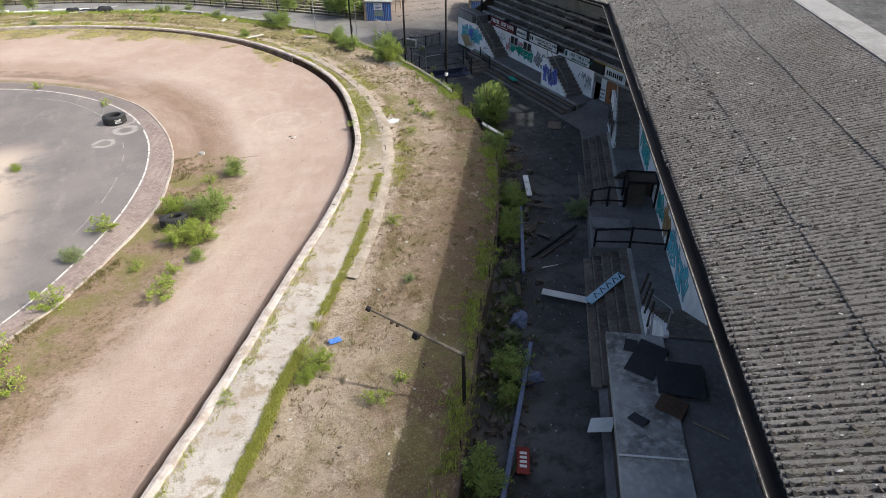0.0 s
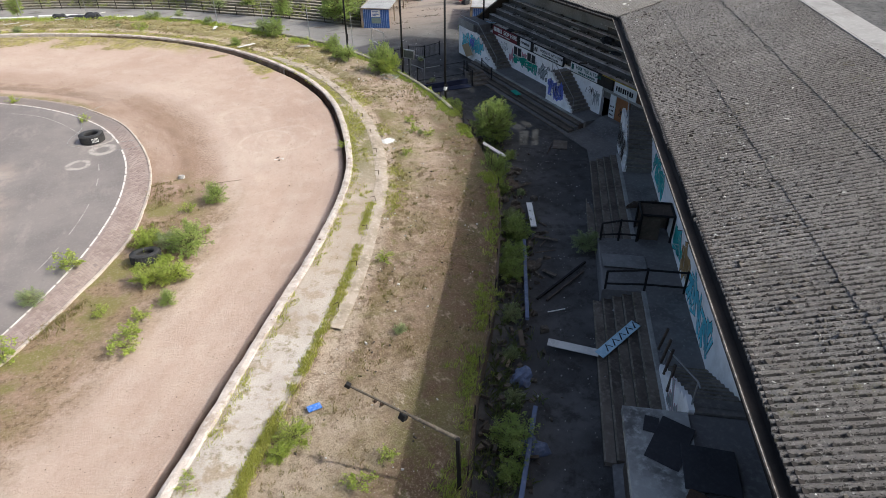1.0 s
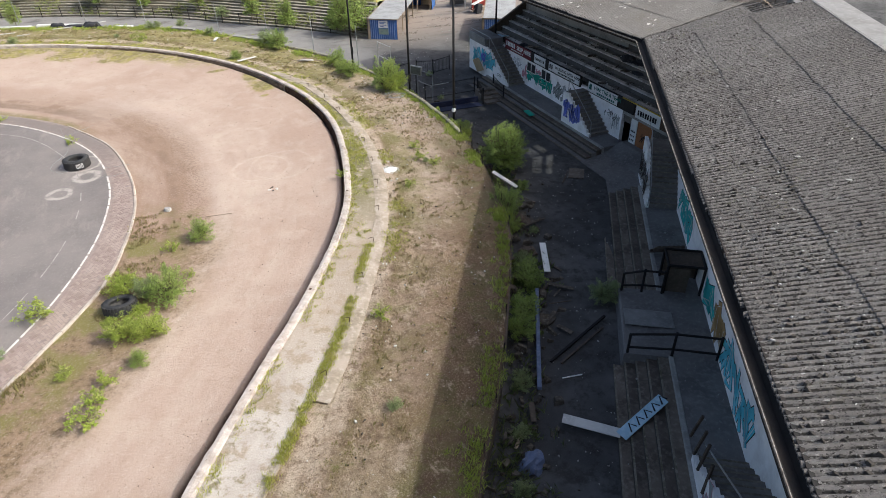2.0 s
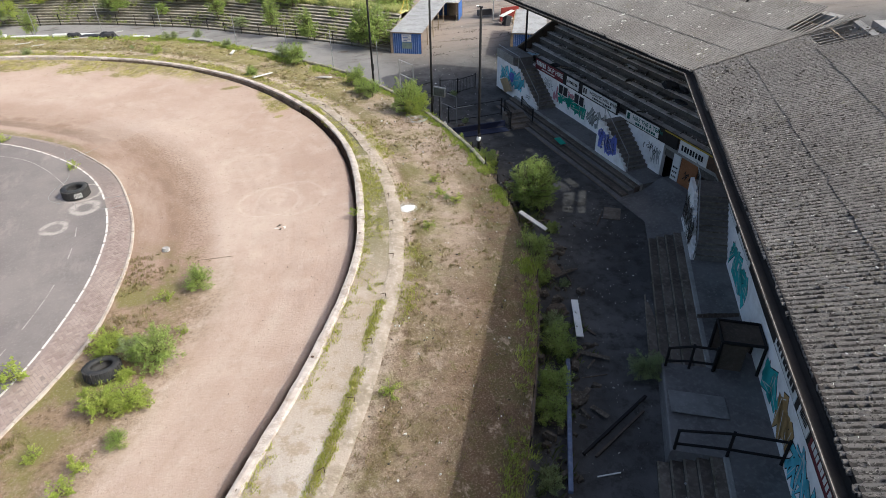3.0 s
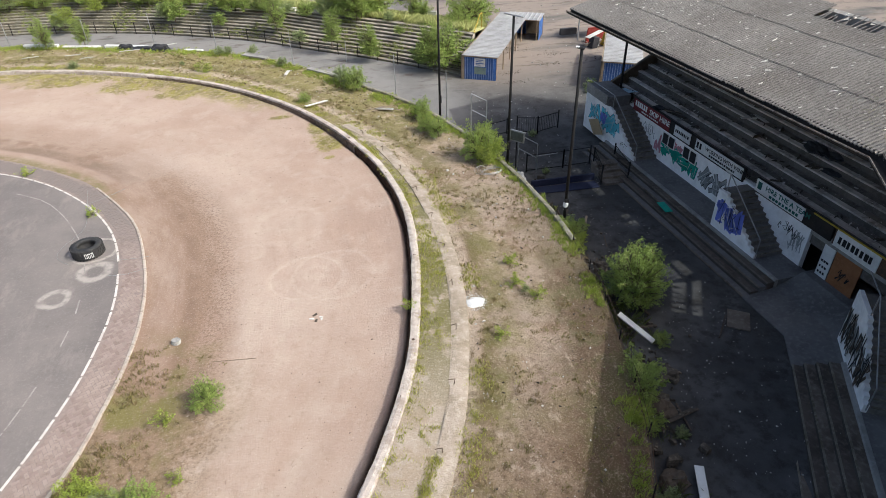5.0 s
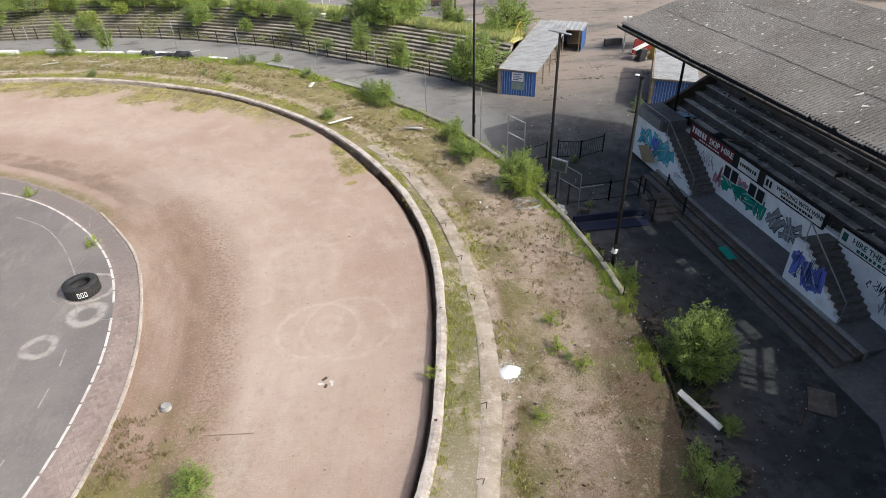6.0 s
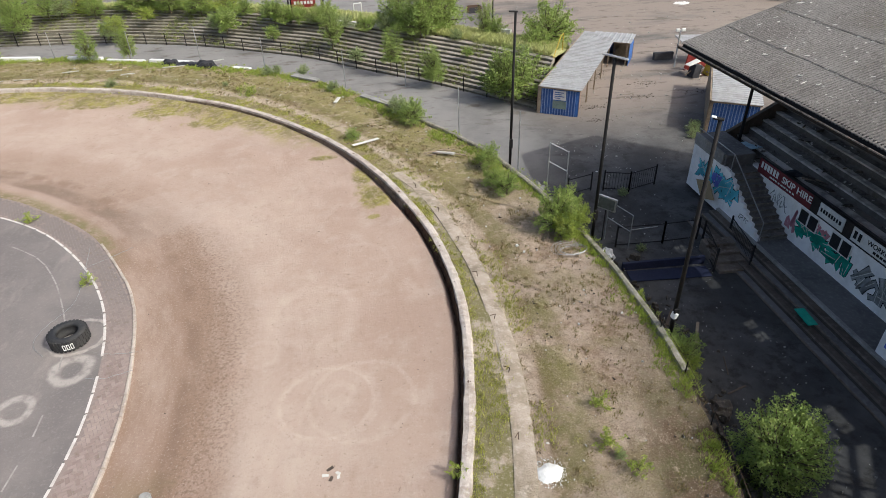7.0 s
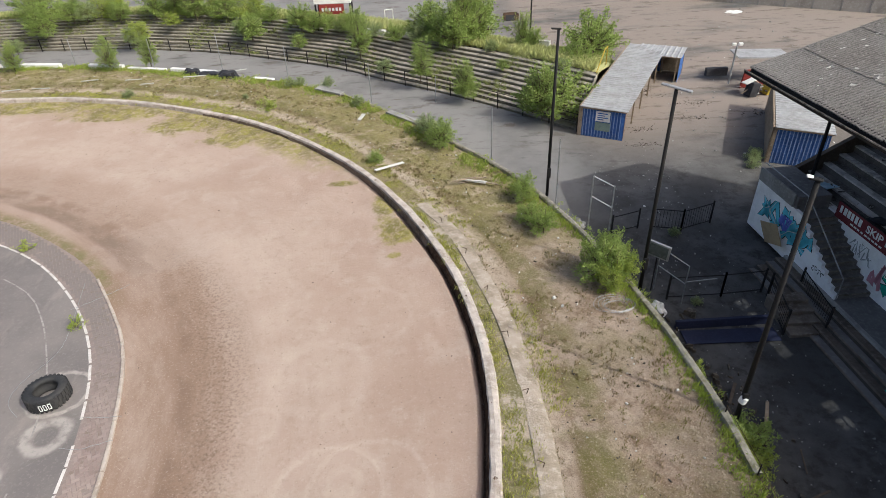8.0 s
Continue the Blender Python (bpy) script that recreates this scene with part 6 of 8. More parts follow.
def stroke(bm, to_world, pts, width):
    """A flat band of paint along a bent line on a wall."""
    rows = []
    for i, p in enumerate(pts):
        a = pts[max(i - 1, 0)]
        b = pts[min(i + 1, len(pts) - 1)]
        d = Vector((b[0] - a[0], b[1] - a[1])).normalized()
        w = width * (0.75 + 0.5 * math.sin(1.7 * i + pts[0][0] * 9) ** 2) / 2
        rows.append([bm.verts.new(to_world(p[0] - d.y * w, p[1] + d.x * w)), bm.verts.new(to_world(p[0] + d.y * w, p[1] - d.x * w))])
    for r0, r1 in zip(rows, rows[1:]):
        bm.faces.new((r0[0], r0[1], r1[1], r1[0]))


def graffiti(parent, frame_of, depth, x0, x1, z0, z1, fill, seed, count=4, width=0.17, edge=BLACKINK, sparkle=None):
    """Sprayed letter-like shapes: a coloured body with a dark outline."""
    rnd = random.Random(seed)
    body, line, shine = bmesh.new(), bmesh.new(), bmesh.new()
    step = (x1 - x0) / count
    for k in range(count):
        cx = x0 + step * (k + 0.5)
        for _ in range(3):
            n = rnd.choice((3, 4, 5))
            ang = rnd.uniform(0, 6.28)
            pts = []
            for j in range(n):
                ang += rnd.uniform(-1.5, 1.5)
                pts.append((min(max(cx + rnd.uniform(-0.75, 0.75) * step, min(x0, x1)), max(x0, x1)), rnd.uniform(z0, z1)))
            stroke(line, lambda s, z: frame_of(s, depth - 0.004, z), pts, width + 0.07)
            stroke(body, lambda s, z: frame_of(s, depth - 0.008, z), pts, width)
            stroke(shine, lambda s, z: frame_of(s, depth - 0.012, z), pts[:2], 0.025)
    part("graffiti_outline", line, edge, parent)
    part("graffiti", body, fill, parent, "sprayed graffiti lettering")
    part("graffiti_highlight", shine, sparkle or WHITESIGN, parent)


def scribble(parent, frame_of, depth, x0, x1, z0, z1, ink, seed, count=5, width=0.035):
    rnd = random.Random(seed)
    bm = bmesh.new()
    for k in range(count):
        x = x0 + (x1 - x0) * (k + 0.5) / count
        pts = [(x + rnd.uniform(-0.6, 0.6) * (x1 - x0) / count, rnd.uniform(z0, z1)) for _ in range(6)]
        stroke(bm, lambda s, z: frame_of(s, depth - 0.005, z), pts, width)
    part("graffiti_scrawl", bm, ink, parent)


def panel(name, parent, frame_of, depth, x0, x1, z0, z1, material, label="", thick=0.03):
    """A board fixed to a wall, its face towards the track."""
    bm = bmesh.new()
    corners = [(x0, z0), (x1, z0), (x1, z1), (x0, z1)]
    f0 = [bm.verts.new(frame_of(x, depth - thick, z)) for x, z in corners]
    f1 = [bm.verts.new(frame_of(x, depth, z)) for x, z in corners]
    bm.faces.new(f0)
    bm.faces.new(f1[::-1])
    for k in range(4):
        j = (k + 1) % 4
        bm.faces.new((f0[k], f0[j], f1[j], f1[k]))
    bmesh.ops.recalc_face_normals(bm, faces=bm.faces)
    return part(name, bm, material, parent, label)


def lettering(parent, frame_of, depth, words, x_left, z_base, height, x_dir, material, stretch=1.0):
    """Words in the built-in font on a wall; x_dir: which way the wall's length runs as one reads."""
    cu = bpy.data.curves.new("lettering", "FONT")
    cu.body, cu.size, cu.offset = words, height * 1.35, height * 0.035
    tmp = new("lettering_source", cu)
    bpy.context.view_layer.update()
    me = bpy.data.meshes.new_from_object(tmp)
    bpy.data.objects.remove(tmp)
    for v in me.vertices:
        v.co = frame_of(x_left + x_dir * v.co.x * stretch, depth - 0.006, z_base + v.co.y)
    source = bmesh.new()
    source.from_mesh(me)
    bpy.data.meshes.remove(me)
    left = set(source.verts)
    while left:
        todo = [left.pop()]
        letter = set(todo)
        while todo:
            for e in todo.pop().link_edges:
                for v in e.verts:
                    if v in left:
                        left.discard(v)
                        letter.add(v)
                        todo.append(v)
        bm = bmesh.new()
        copy = {v: bm.verts.new(v.co) for v in letter}
        for f in {f for v in letter for f in v.link_faces}:
            bm.faces.new([copy[v] for v in f.verts])
        part("letter", bm, material, parent)
    source.free()


def bars(parent, frame_of, depth, x0, x1, z0, z1, material, count, seed):
    """Plain bars for writing that is not reproduced."""
    rnd = random.Random(seed)
    w = (x1 - x0) / count
    for k in range(count):
        bm = bmesh.new()
        a, b = x0 + w * k, x0 + w * (k + rnd.uniform(0.6, 0.85))
        q = [(a, z0), (b, z0), (b, z1), (a, z1)]
        bm.faces.new([bm.verts.new(frame_of(x, depth - 0.006, z)) for x, z in q])
        part("lettering_bar", bm, material, parent)


def sign(frame_of, depth, x0, x1, z0, z1, material, label):
    ob = thing("sign", label, "sign", "signs on the stand")
    return panel("board", ob, frame_of, depth, x0, x1, z0, z1, material, thick=0.025)


# far wing: reading runs from the far end towards the corner
sg = sign(wing2, 1.82, 16.46, 12.95, 1.66, 2.30, REDSIGN, "long maroon sign with white lettering on the balustrade")
bars(sg, wing2, 1.795, 16.3, 15.05, 1.93, 2.22, WHITESIGN, 6, 1)
lettering(sg, wing2, 1.795, "SKIP HIRE", 14.85, 1.93, 0.29, -1, WHITESIGN, 1.15)
bars(sg, wing2, 1.795, 15.6, 13.9, 1.76, 1.83, WHITESIGN, 9, 2)
sg = sign(wing2, 1.82, 12.5, 11.15, 1.72, 2.26, WHITESIGN, "small white sign with dark lettering bars")
bars(sg, wing2, 1.795, 12.4, 11.25, 1.92, 2.08, BLACKINK, 8, 3)
sg = sign(wing2, 1.82, 10.7, 7.28, 1.72, 2.26, WHITESIGN, "long white sign with black lettering on the balustrade")
lettering(sg, wing2, 1.795, "WORKING WITH WINNERS", 9.95, 1.98, 0.19, -1, BLACKINK, 1.0)
bars(sg, wing2, 1.795, 10.6, 10.15, 1.85, 2.15, BLACKINK, 2, 4)
bars(sg, wing2, 1.795, 9.6, 7.7, 1.80, 1.90, BLACKINK, 12, 5)
sg = sign(wing2, 1.82, 6.36, 3.62, 1.70, 2.26, WHITESIGN, "white sign with heavy dark green lettering")
lettering(sg, wing2, 1.795, "HIRE THE A TEAM", 5.78, 1.97, 0.22, -1, TEALDARK, 1.05)
bars(sg, wing2, 1.795, 5.5, 3.8, 1.76, 1.88, TEALDARK, 9, 6)
bars(sg, wing2, 1.795, 6.25, 5.9, 1.85, 2.18, TEALDARK, 1, 7)
sg = sign(wing2, 1.82, 2.02, 0.1, 1.62, 2.30, WHITESIGN, "white sign with large dark lettering bars over the doors")
bars(sg, wing2, 1.795, 1.85, 0.3, 1.80, 2.08, BLACKINK, 8, 8)
for k, (a, b, mat) in enumerate(((24.0, 22.2, WHITESIGN), (21.6, 19.4, WHITESIGN), (15.3, 12.9, WHITESIGN), (12.6, 11.7, WHITESIGN), (11.5, 9.6, REDSIGN), (2.3, 0.3, WHITESIGN))):
    dz = fall(E0 + A1 * a)
    sg = sign(wing1, 1.82, a, b, 1.92 + dz, 2.40 + dz, mat, "maroon sign with white lettering bars" if mat is REDSIGN else "white weathered sign with dark lettering bars")
    bars(sg, wing1, 1.795, a - 0.15, b + 0.15, 2.06 + dz, 2.26 + dz, WHITESIGN if mat is REDSIGN else BLACKINK, 8, 20 + k)

graffiti(stand, wing2, 1.9, 13.5, 10.4, 0.15, 1.05, TEAL, 3, 4, 0.26)
graffiti(stand, wing2, 1.9, 10.1, 8.0, 0.1, 1.35, GREYINK, 4, 3, 0.2)
scribble(stand, wing2, 1.9, 15.4, 14.2, 0.75, 1.4, GREYINK, 5, 5, 0.05)
scribble(stand, wing2, 1.895, 12.4, 11.7, 0.9, 1.4, PINK, 6, 3, 0.14)
scribble(stand, wing2, 1.895, 14.0, 13.5, 0.2, 1.3, PINK, 7, 2, 0.16)
for a, b in ((13.4, 12.95), (12.85, 12.4), (11.55, 11.1), (11.0, 10.55)):
    pane_frame = panel("window_frame", stand, wing2, 1.892, a + 0.05, b - 0.05, 0.88, 1.52, WHITEPAINT, "white window frame", 0.02)
    panel("window_pane", pane_frame, wing2, 1.868, a, b, 0.93, 1.47, DARKGLASS, "dark boarded window pane", 0.008)
graffiti(stairs_far, wing2, 0.5, 18.9, 15.6, 0.35, 1.5, SKYBLUE, 11, 5, 0.24)
scribble(stairs_far, wing2, 0.49, 17.6, 17.0, 0.6, 1.3, VIOLET, 12, 3, 0.16)
scribble(stairs_far, wing2, 0.5, 15.2, 14.5, 0.15, 0.45, BLACKINK, 13, 4, 0.03)
panel("grey_board", stairs_far, wing2, 0.52, 19.6, 17.15, 1.77, 2.32, GREYCON, "grey board above the flank wall", 0.06)
bm = bmesh.new()
box(bm, (17.0, -1.9, 1.55), (19.58, -0.53, 2.26), W2, 0.015)
part("flat_top", bm, DARKFLOOR, stairs_far, "flat dirty concrete block above the flank wall")
bm = bmesh.new()
box(bm, (-0.4, -1.83, 2.285), (3.2, -1.79, 2.34), W2)
part("edge_strip", bm, YELLOW, stand, "chipped yellow edge over the doors")
graffiti(stairs_mid, wing2, 0.5, 6.7, 5.2, 0.15, 1.35, VIOLET, 14, 3, 0.3, edge=VIOLET)
scribble(stairs_mid, wing2, 0.485, 6.7, 5.2, 0.2, 1.4, BLACKINK, 15, 5, 0.025)
scribble(stand, wing2, 1.9, 4.7, 3.5, 0.7, 1.3, BLACKINK, 16, 5, 0.04)
scribble(stand, wing2, 1.9, 4.0, 3.3, 0.1, 1.2, GREYINK, 17, 4, 0.05)
graffiti(stairs_near, wing1, 0.5, 23.4, 25.8, 0.1, 1.3, GREYINK, 18, 4, 0.16)
scribble(stairs_near, wing1, 0.488, 23.2, 25.9, -0.1, 1.5, BLACKINK, 88, 10, 0.06)
scribble(stairs_near, wing1, 0.489, 23.0, 25.9, -0.1, 1.3, BROWNBOARD, 89, 8, 0.12)
graffiti(stand, wing1, 1.9, 22.2, 19.0, 0.15, 1.3, TURQ, 19, 4, 0.3)
graffiti(stand, wing1, 1.9, 15.5, 13.9, 0.2, 1.3, TURQ, 20, 2, 0.34)
graffiti(stand, wing1, 1.9, 13.8, 12.6, 0.1, 1.4, OCHRE, 21, 2, 0.4)
graffiti(stand, wing1, 1.9, 12.4, 8.6, 0.1, 1.5, SKYBLUE, 22, 5, 0.2)
graffiti(stairs_hut, wing1, 0.45, 5.2, 6.8, 0.3, 1.3, GREYINK, 24, 2, 0.2, edge=PINK)
# doors and boards in the corner
leaf_door = thing("notice_panel", "tall white panel with dark writing bars leaning in the doorway", "panel")
panel("board", leaf_door, wing2, 2.0, 2.42, 1.9, -0.5, 1.4, WHITESIGN)
bars(leaf_door, wing2, 1.965, 2.35, 1.97, 0.4, 0.5, BLACKINK, 3, 31)
bars(leaf_door, wing2, 1.965, 2.35, 1.97, 0.15, 0.25, BLACKINK, 3, 32)
bars(leaf_door, wing2, 1.965, 2.35, 1.97, 0.65, 0.75, BLACKINK, 3, 33)
door = thing("door_1", "orange-brown boarded door with black scrawl", "door", kind="structure")
panel("board", door, wing2, 2.02, 1.85, 0.7, -0.45, 1.4, RUSTBOARD, thick=0.05)
scribble(door, wing2, 1.96, 1.6, 0.95, 0.3, 0.9, BLACKINK, 34, 3, 0.04)
chip = thing("chipboard_sheet", "tan chipboard sheet leaning against the flank wall", "board")
bm = bmesh.new()
box(bm, (-0.55, -0.015, 0), (0.55, 0.015, 0.95), W2 @ pose(17.3, -0.28, -0.05, -14, 22, 0), 0.004)
part("sheet", bm, CARDBOARD, chip)

# ---- platform at the near end ----
hut = thing("platform", "flat concrete landing at the near end strewn with rubbish", "landing", kind="structure")
# set back under the slab and darker than it
bm = bmesh.new()
box(bm, (-14, -0.42, -0.8), (4.7, 0.85, 1.64), W1, 0.01)
part("base_wall", bm, BROWNBOARD, hut, "dark brown wall below the slab")
bm = bmesh.new()
box(bm, (-14, -0.42, 1.642), (4.85, 1.2, 1.86), W1, 0.01)
part("slab", bm, GREYSLAB, hut, "pale stained concrete slab")
bm = bmesh.new()
box(bm, (-14, -1.88, -0.8), (4.85, -0.425, 1.80), W1, 0.01)
part("felt_floor", bm, DARKFLOOR, hut, "dark felted floor beside the wall")


def sheet_at(name, label, category, s, d, z, w, h, turn, material, tilt=(0, 0), thick=0.03, frame_of=W1, group=""):
    """A loose sheet or board lying on something."""
    bm = bmesh.new()
    box(bm, (-w / 2, -h / 2, 0), (w / 2, h / 2, thick), None, min(0.006, thick / 3))
    ob = finish(name, bm, material)
    ob.matrix_basis = frame_of @ pose(s, -d, z, tilt[0], tilt[1], turn)
    return tagged(ob, label, category, group)


sheet_at("felt_sheet", "black sheet of roofing felt lying on the slab", "felt sheet", 3.79, -0.16, 1.87, 1.42, 0.82, -25, BLACKBOARD, (2, 0))
sheet_at("felt_sheet", "black sheet of roofing felt lying on the slab", "felt sheet", 3.11, 0.63, 1.90, 1.28, 1.22, -4, BLACKBOARD, (0, 1))
sheet_at("felt_sheet", "black sheet of roofing felt lying on the slab", "felt sheet", 4.3, -0.55, 1.87, 0.5, 0.35, -12, BLACKBOARD)
sheet_at("drawer_board", "broken brown drawer front beside the felt", "board", 2.12, 0.26, 1.87, 0.62, 0.70, -27, RUST, (3, 4), 0.07)
sheet_at("scrap_sheet", "dark crumpled scrap sheet on the slab", "scrap", 1.55, -0.62, 1.87, 0.45, 0.3, 50, BLACKBOARD, (6, 8), 0.05)
sheet_at("batten", "thin pale timber batten on the floor", "batten", 1.5, 1.1, 1.83, 0.9, 0.05, 62, TIMBER)
sheet_at("batten", "thin pale timber batten on the floor", "batten", -0.6, 1.0, 1.83, 0.9, 0.04, 80, TIMBER)
sheet_at("white_pipe", "thin white pipe laid across the slab", "pipe", 0.45, -0.4, 1.88, 0.05, 1.6, 3, WHITEPAINT)
sheet_at("panel_sheet", "pale sheet with faint scrawl lying on the landing", "board", 14.15, -0.12, 0.03, 0.92, 1.68, 2, PALEGREY, (1, 2))
sheet_at("fallen_sheet", "white sheet leaning at the foot of the slab", "board", 3.1, -1.17, -0.22, 0.62, 0.72, -14, PALEBOARD, (-24, 6))


def rail_frame(s, d0, d1, base0, base1):
    """Black steel barrier of posts with a top and a lower bar, across the steps."""
    ob = thing("barrier", "black steel crush barrier across the terrace", "barrier", "crush barriers")
    mid = (d0 + d1) / 2
    for d, b in ((d0, base0), (mid, (base0 + base1) / 2 + 0.2), (d1, base1)):
        bm = bmesh.new()
        tube(bm, wing1(s, d, b - 0.05), wing1(s + 0.02, d, base1 + 1.0 - (0.25 if d == d0 else 0)), 0.045)
        part("post", bm, BLACKSTEEL, ob)
    for h in (0.95, 0.3):
        bm = bmesh.new()
        tube(bm, wing1(s, d0, base1 + h - (0.2 if h > 0.5 else 0.1)), wing1(s, mid, base1 + h), 0.04)
        tube(bm, wing1(s, mid, base1 + h), wing1(s, d1, base1 + h), 0.04)
        part("rail", bm, BLACKSTEEL, ob)


rail_frame(12.35, -0.95, 1.86, -0.55, 0.0)
rail_frame(15.75, -0.95, 0.5, -0.55, 0.0)
cage = thing("kiosk_frame", "black steel frame with dull brown panels against the wall", "kiosk")
for s in (15.8, 16.9):
    for d in (0.55, 1.84):
        bm = bmesh.new()
        tube(bm, wing1(s, d, 0.0), wing1(s, d, 1.25), 0.05)
        part("post", bm, BLACKSTEEL, cage)
for a, b in (((15.8, 0.55), (16.9, 0.55)), ((15.8, 1.84), (16.9, 1.84)), ((15.8, 0.55), (15.8, 1.84)), ((16.9, 0.55), (16.9, 1.84))):
    bm = bmesh.new()
    tube(bm, wing1(a[0], a[1], 1.25), wing1(b[0], b[1], 1.25), 0.05)
    part("rail", bm, BLACKSTEEL, cage)
bm = bmesh.new()
box(bm, (15.84, -1.82, 1.19), (16.88, -0.58, 1.225), W1)
part("top_board", bm, BROWNBOARD, cage, "dull brown top board")
bm = bmesh.new()
box(bm, (15.84, -1.35, 0.06), (15.87, -0.6, 1.12), W1)
part("panel", bm, BROWNBOARD, cage, "dull brown panel")
bm = bmesh.new()
box(bm, (16.86, -1.8, 0.05), (16.89, -0.6, 1.2), W1)
part("panel", bm, BROWNBOARD, cage, "dull brown panel")


def pallet(m, label="dark timber pallet lying on the landing"):
    ob = thing("pallet", label, "pallet", "pallets", m=m)
    for k in range(6):
        bm = bmesh.new()
        box(bm, (-0.5, -0.5 + k * 0.19, 0.10), (0.5, -0.39 + k * 0.19, 0.125))
        part("slat", bm, TIMBERDARK, ob)
    for x in (-0.45, 0, 0.45):
        bm = bmesh.new()
        box(bm, (x - 0.05, -0.5, 0), (x + 0.05, 0.57, 0.10))
        part("bearer", bm, TIMBERDARK, ob)
    return ob


pallet(W1 @ pose(18.2, -0.95, 0.34, 0, 42, 12))
for k, (s, d) in enumerate(((8.6, 0.40), (8.0, 0.40), (7.5, 0.42), (6.8, 0.42))):
    sheet_at("upright_slat", "dark upright board fixed to the stair flank", "board", s, d, 0.55, 0.07, 0.07, 8 * k, TIMBERDARK, (6, -8 + 4 * k), 1.0, group="boards on the stair flank")

# ---- things on the asphalt below the stand ----
def lying(name, label, category, a, b, width, material, thick=0.03, group="", roll=0):
    """A straight board from a to b."""
    a, b = Vector(a), Vector(b)
    d = b - a
    bm = bmesh.new()
    box(bm, (0, -width / 2, 0), (d.length, width / 2, thick), None, min(0.005, thick / 3))
    ob = finish(name, bm, material)
    ob.matrix_basis = Matrix.Translation(a) @ d.to_track_quat("X", "Z").to_matrix().to_4x4() @ pose(0, 0, 0, roll)
    return tagged(ob, label, category, group)


lying("sign_board", "long white sign board fallen across the asphalt", "board", (11.62, 16.95, -0.42), (12.95, 15.85, -0.48), 0.36, PALEBOARD)
vb = lying("sign_board", "pale blue sprayed board propped on the terrace steps", "board", (12.9, 15.75, -0.46), (14.6, 16.15, 0.05), 0.38, SKYPALE)
bm = bmesh.new()
for k in range(5):
    stroke(bm, lambda x, y: Vector((x, y, 0.034)), [(0.3 + 0.33 * k, -0.13), (0.45 + 0.33 * k, 0.12), (0.55 + 0.33 * k, -0.1)], 0.05)
part("scrawl", bm, BLACKINK, vb)
lying("white_board", "long white board propped on the edge of the strip", "board", (16.25, 31.98, 0.0), (17.05, 30.75, -0.45), 0.24, WHITEPAINT, 0.05)
lying("white_board", "white sign board fallen beside the shrubs", "board", (15.75, 25.75, -0.45), (14.95, 23.85, -0.5), 0.26, WHITEPAINT, 0.04)
rb = lying("red_sign", "small fallen red sign with white bars", "sign", (7.55, 11.0, -0.62), (7.05, 10.1, -0.45), 0.36, REDPAINT, 0.03)
bm = bmesh.new()
for k in range(4):
    bm = bmesh.new()
    box(bm, (0.2 + 0.17 * k, -0.1, 0.031), (0.3 + 0.17 * k, 0.1, 0.036))
    part("lettering_bar", bm, WHITESIGN, rb)
lying("blue_sign", "small bright blue sign lying on the grass", "sign", (3.28, 16.25, 0.56), (3.68, 16.3, 0.55), 0.24, BLUESIGN, 0.02)
lying("concrete_slab", "square grey concrete slab on the asphalt", "slab", (20.55, 30.85, -0.68), (21.15, 31.75, -0.68), 0.8, STEPTONE[0], 0.05)
lying("sprayed_board", "turquoise sprayed board lying on the terrace", "board", (22.05, 39.4, -0.25), (22.0, 38.5, -0.25), 0.36, TEAL, 0.04)
lying("fallen_pole", "thin dark pole lying on the asphalt", "pole", (12.6, 19.4, -0.66), (15.6, 20.7, -0.6), 0.09, BLACKSTEEL, 0.07)
lying("fallen_pole", "thin dark pole lying on the asphalt", "pole", (12.9, 19.2, -0.66), (15.2, 20.2, -0.62), 0.07, TIMBERDARK, 0.06)
lying("fallen_bar", "thin pale bar on the asphalt", "bar", (12.6, 18.6, -0.67), (13.3, 18.5, -0.67), 0.04, WHITEPAINT, 0.03)
lying("fallen_bar", "thin pale bar on the asphalt", "bar", (19.6, 30.6, -0.67), (20.5, 31.6, -0.62), 0.06, TIMBERDARK, 0.05)
for a, b in (((13.88, 22.8), (11.5, 18.2)), ((9.75, 14.5), (6.1, 9.5))):
    beam = thing("guard_rail", "low blue-grey painted rail on short posts", "rail", "low rails beside the asphalt")
    bm = bmesh.new()
    pa, pb = Vector((a[0], a[1], -0.32)), Vector((b[0], b[1], -0.32))
    m = Matrix.Translation(pa) @ (pb - pa).to_track_quat("X", "Z").to_matrix().to_4x4()
    box(bm, (0, -0.07, -0.07), ((pb - pa).length, 0.07, 0.07), m, 0.015)
    part("beam", bm, BLUEGREY, beam)
    for f in (0.1, 0.5, 0.9):
        bm = bmesh.new()
        p = pa.lerp(pb, f)
        box(bm, (-0.05, -0.05, -0.72), (0.05, 0.05, -0.38), pose(p.x, p.y, 0))
        part("post", bm, BLACKSTEEL, beam)


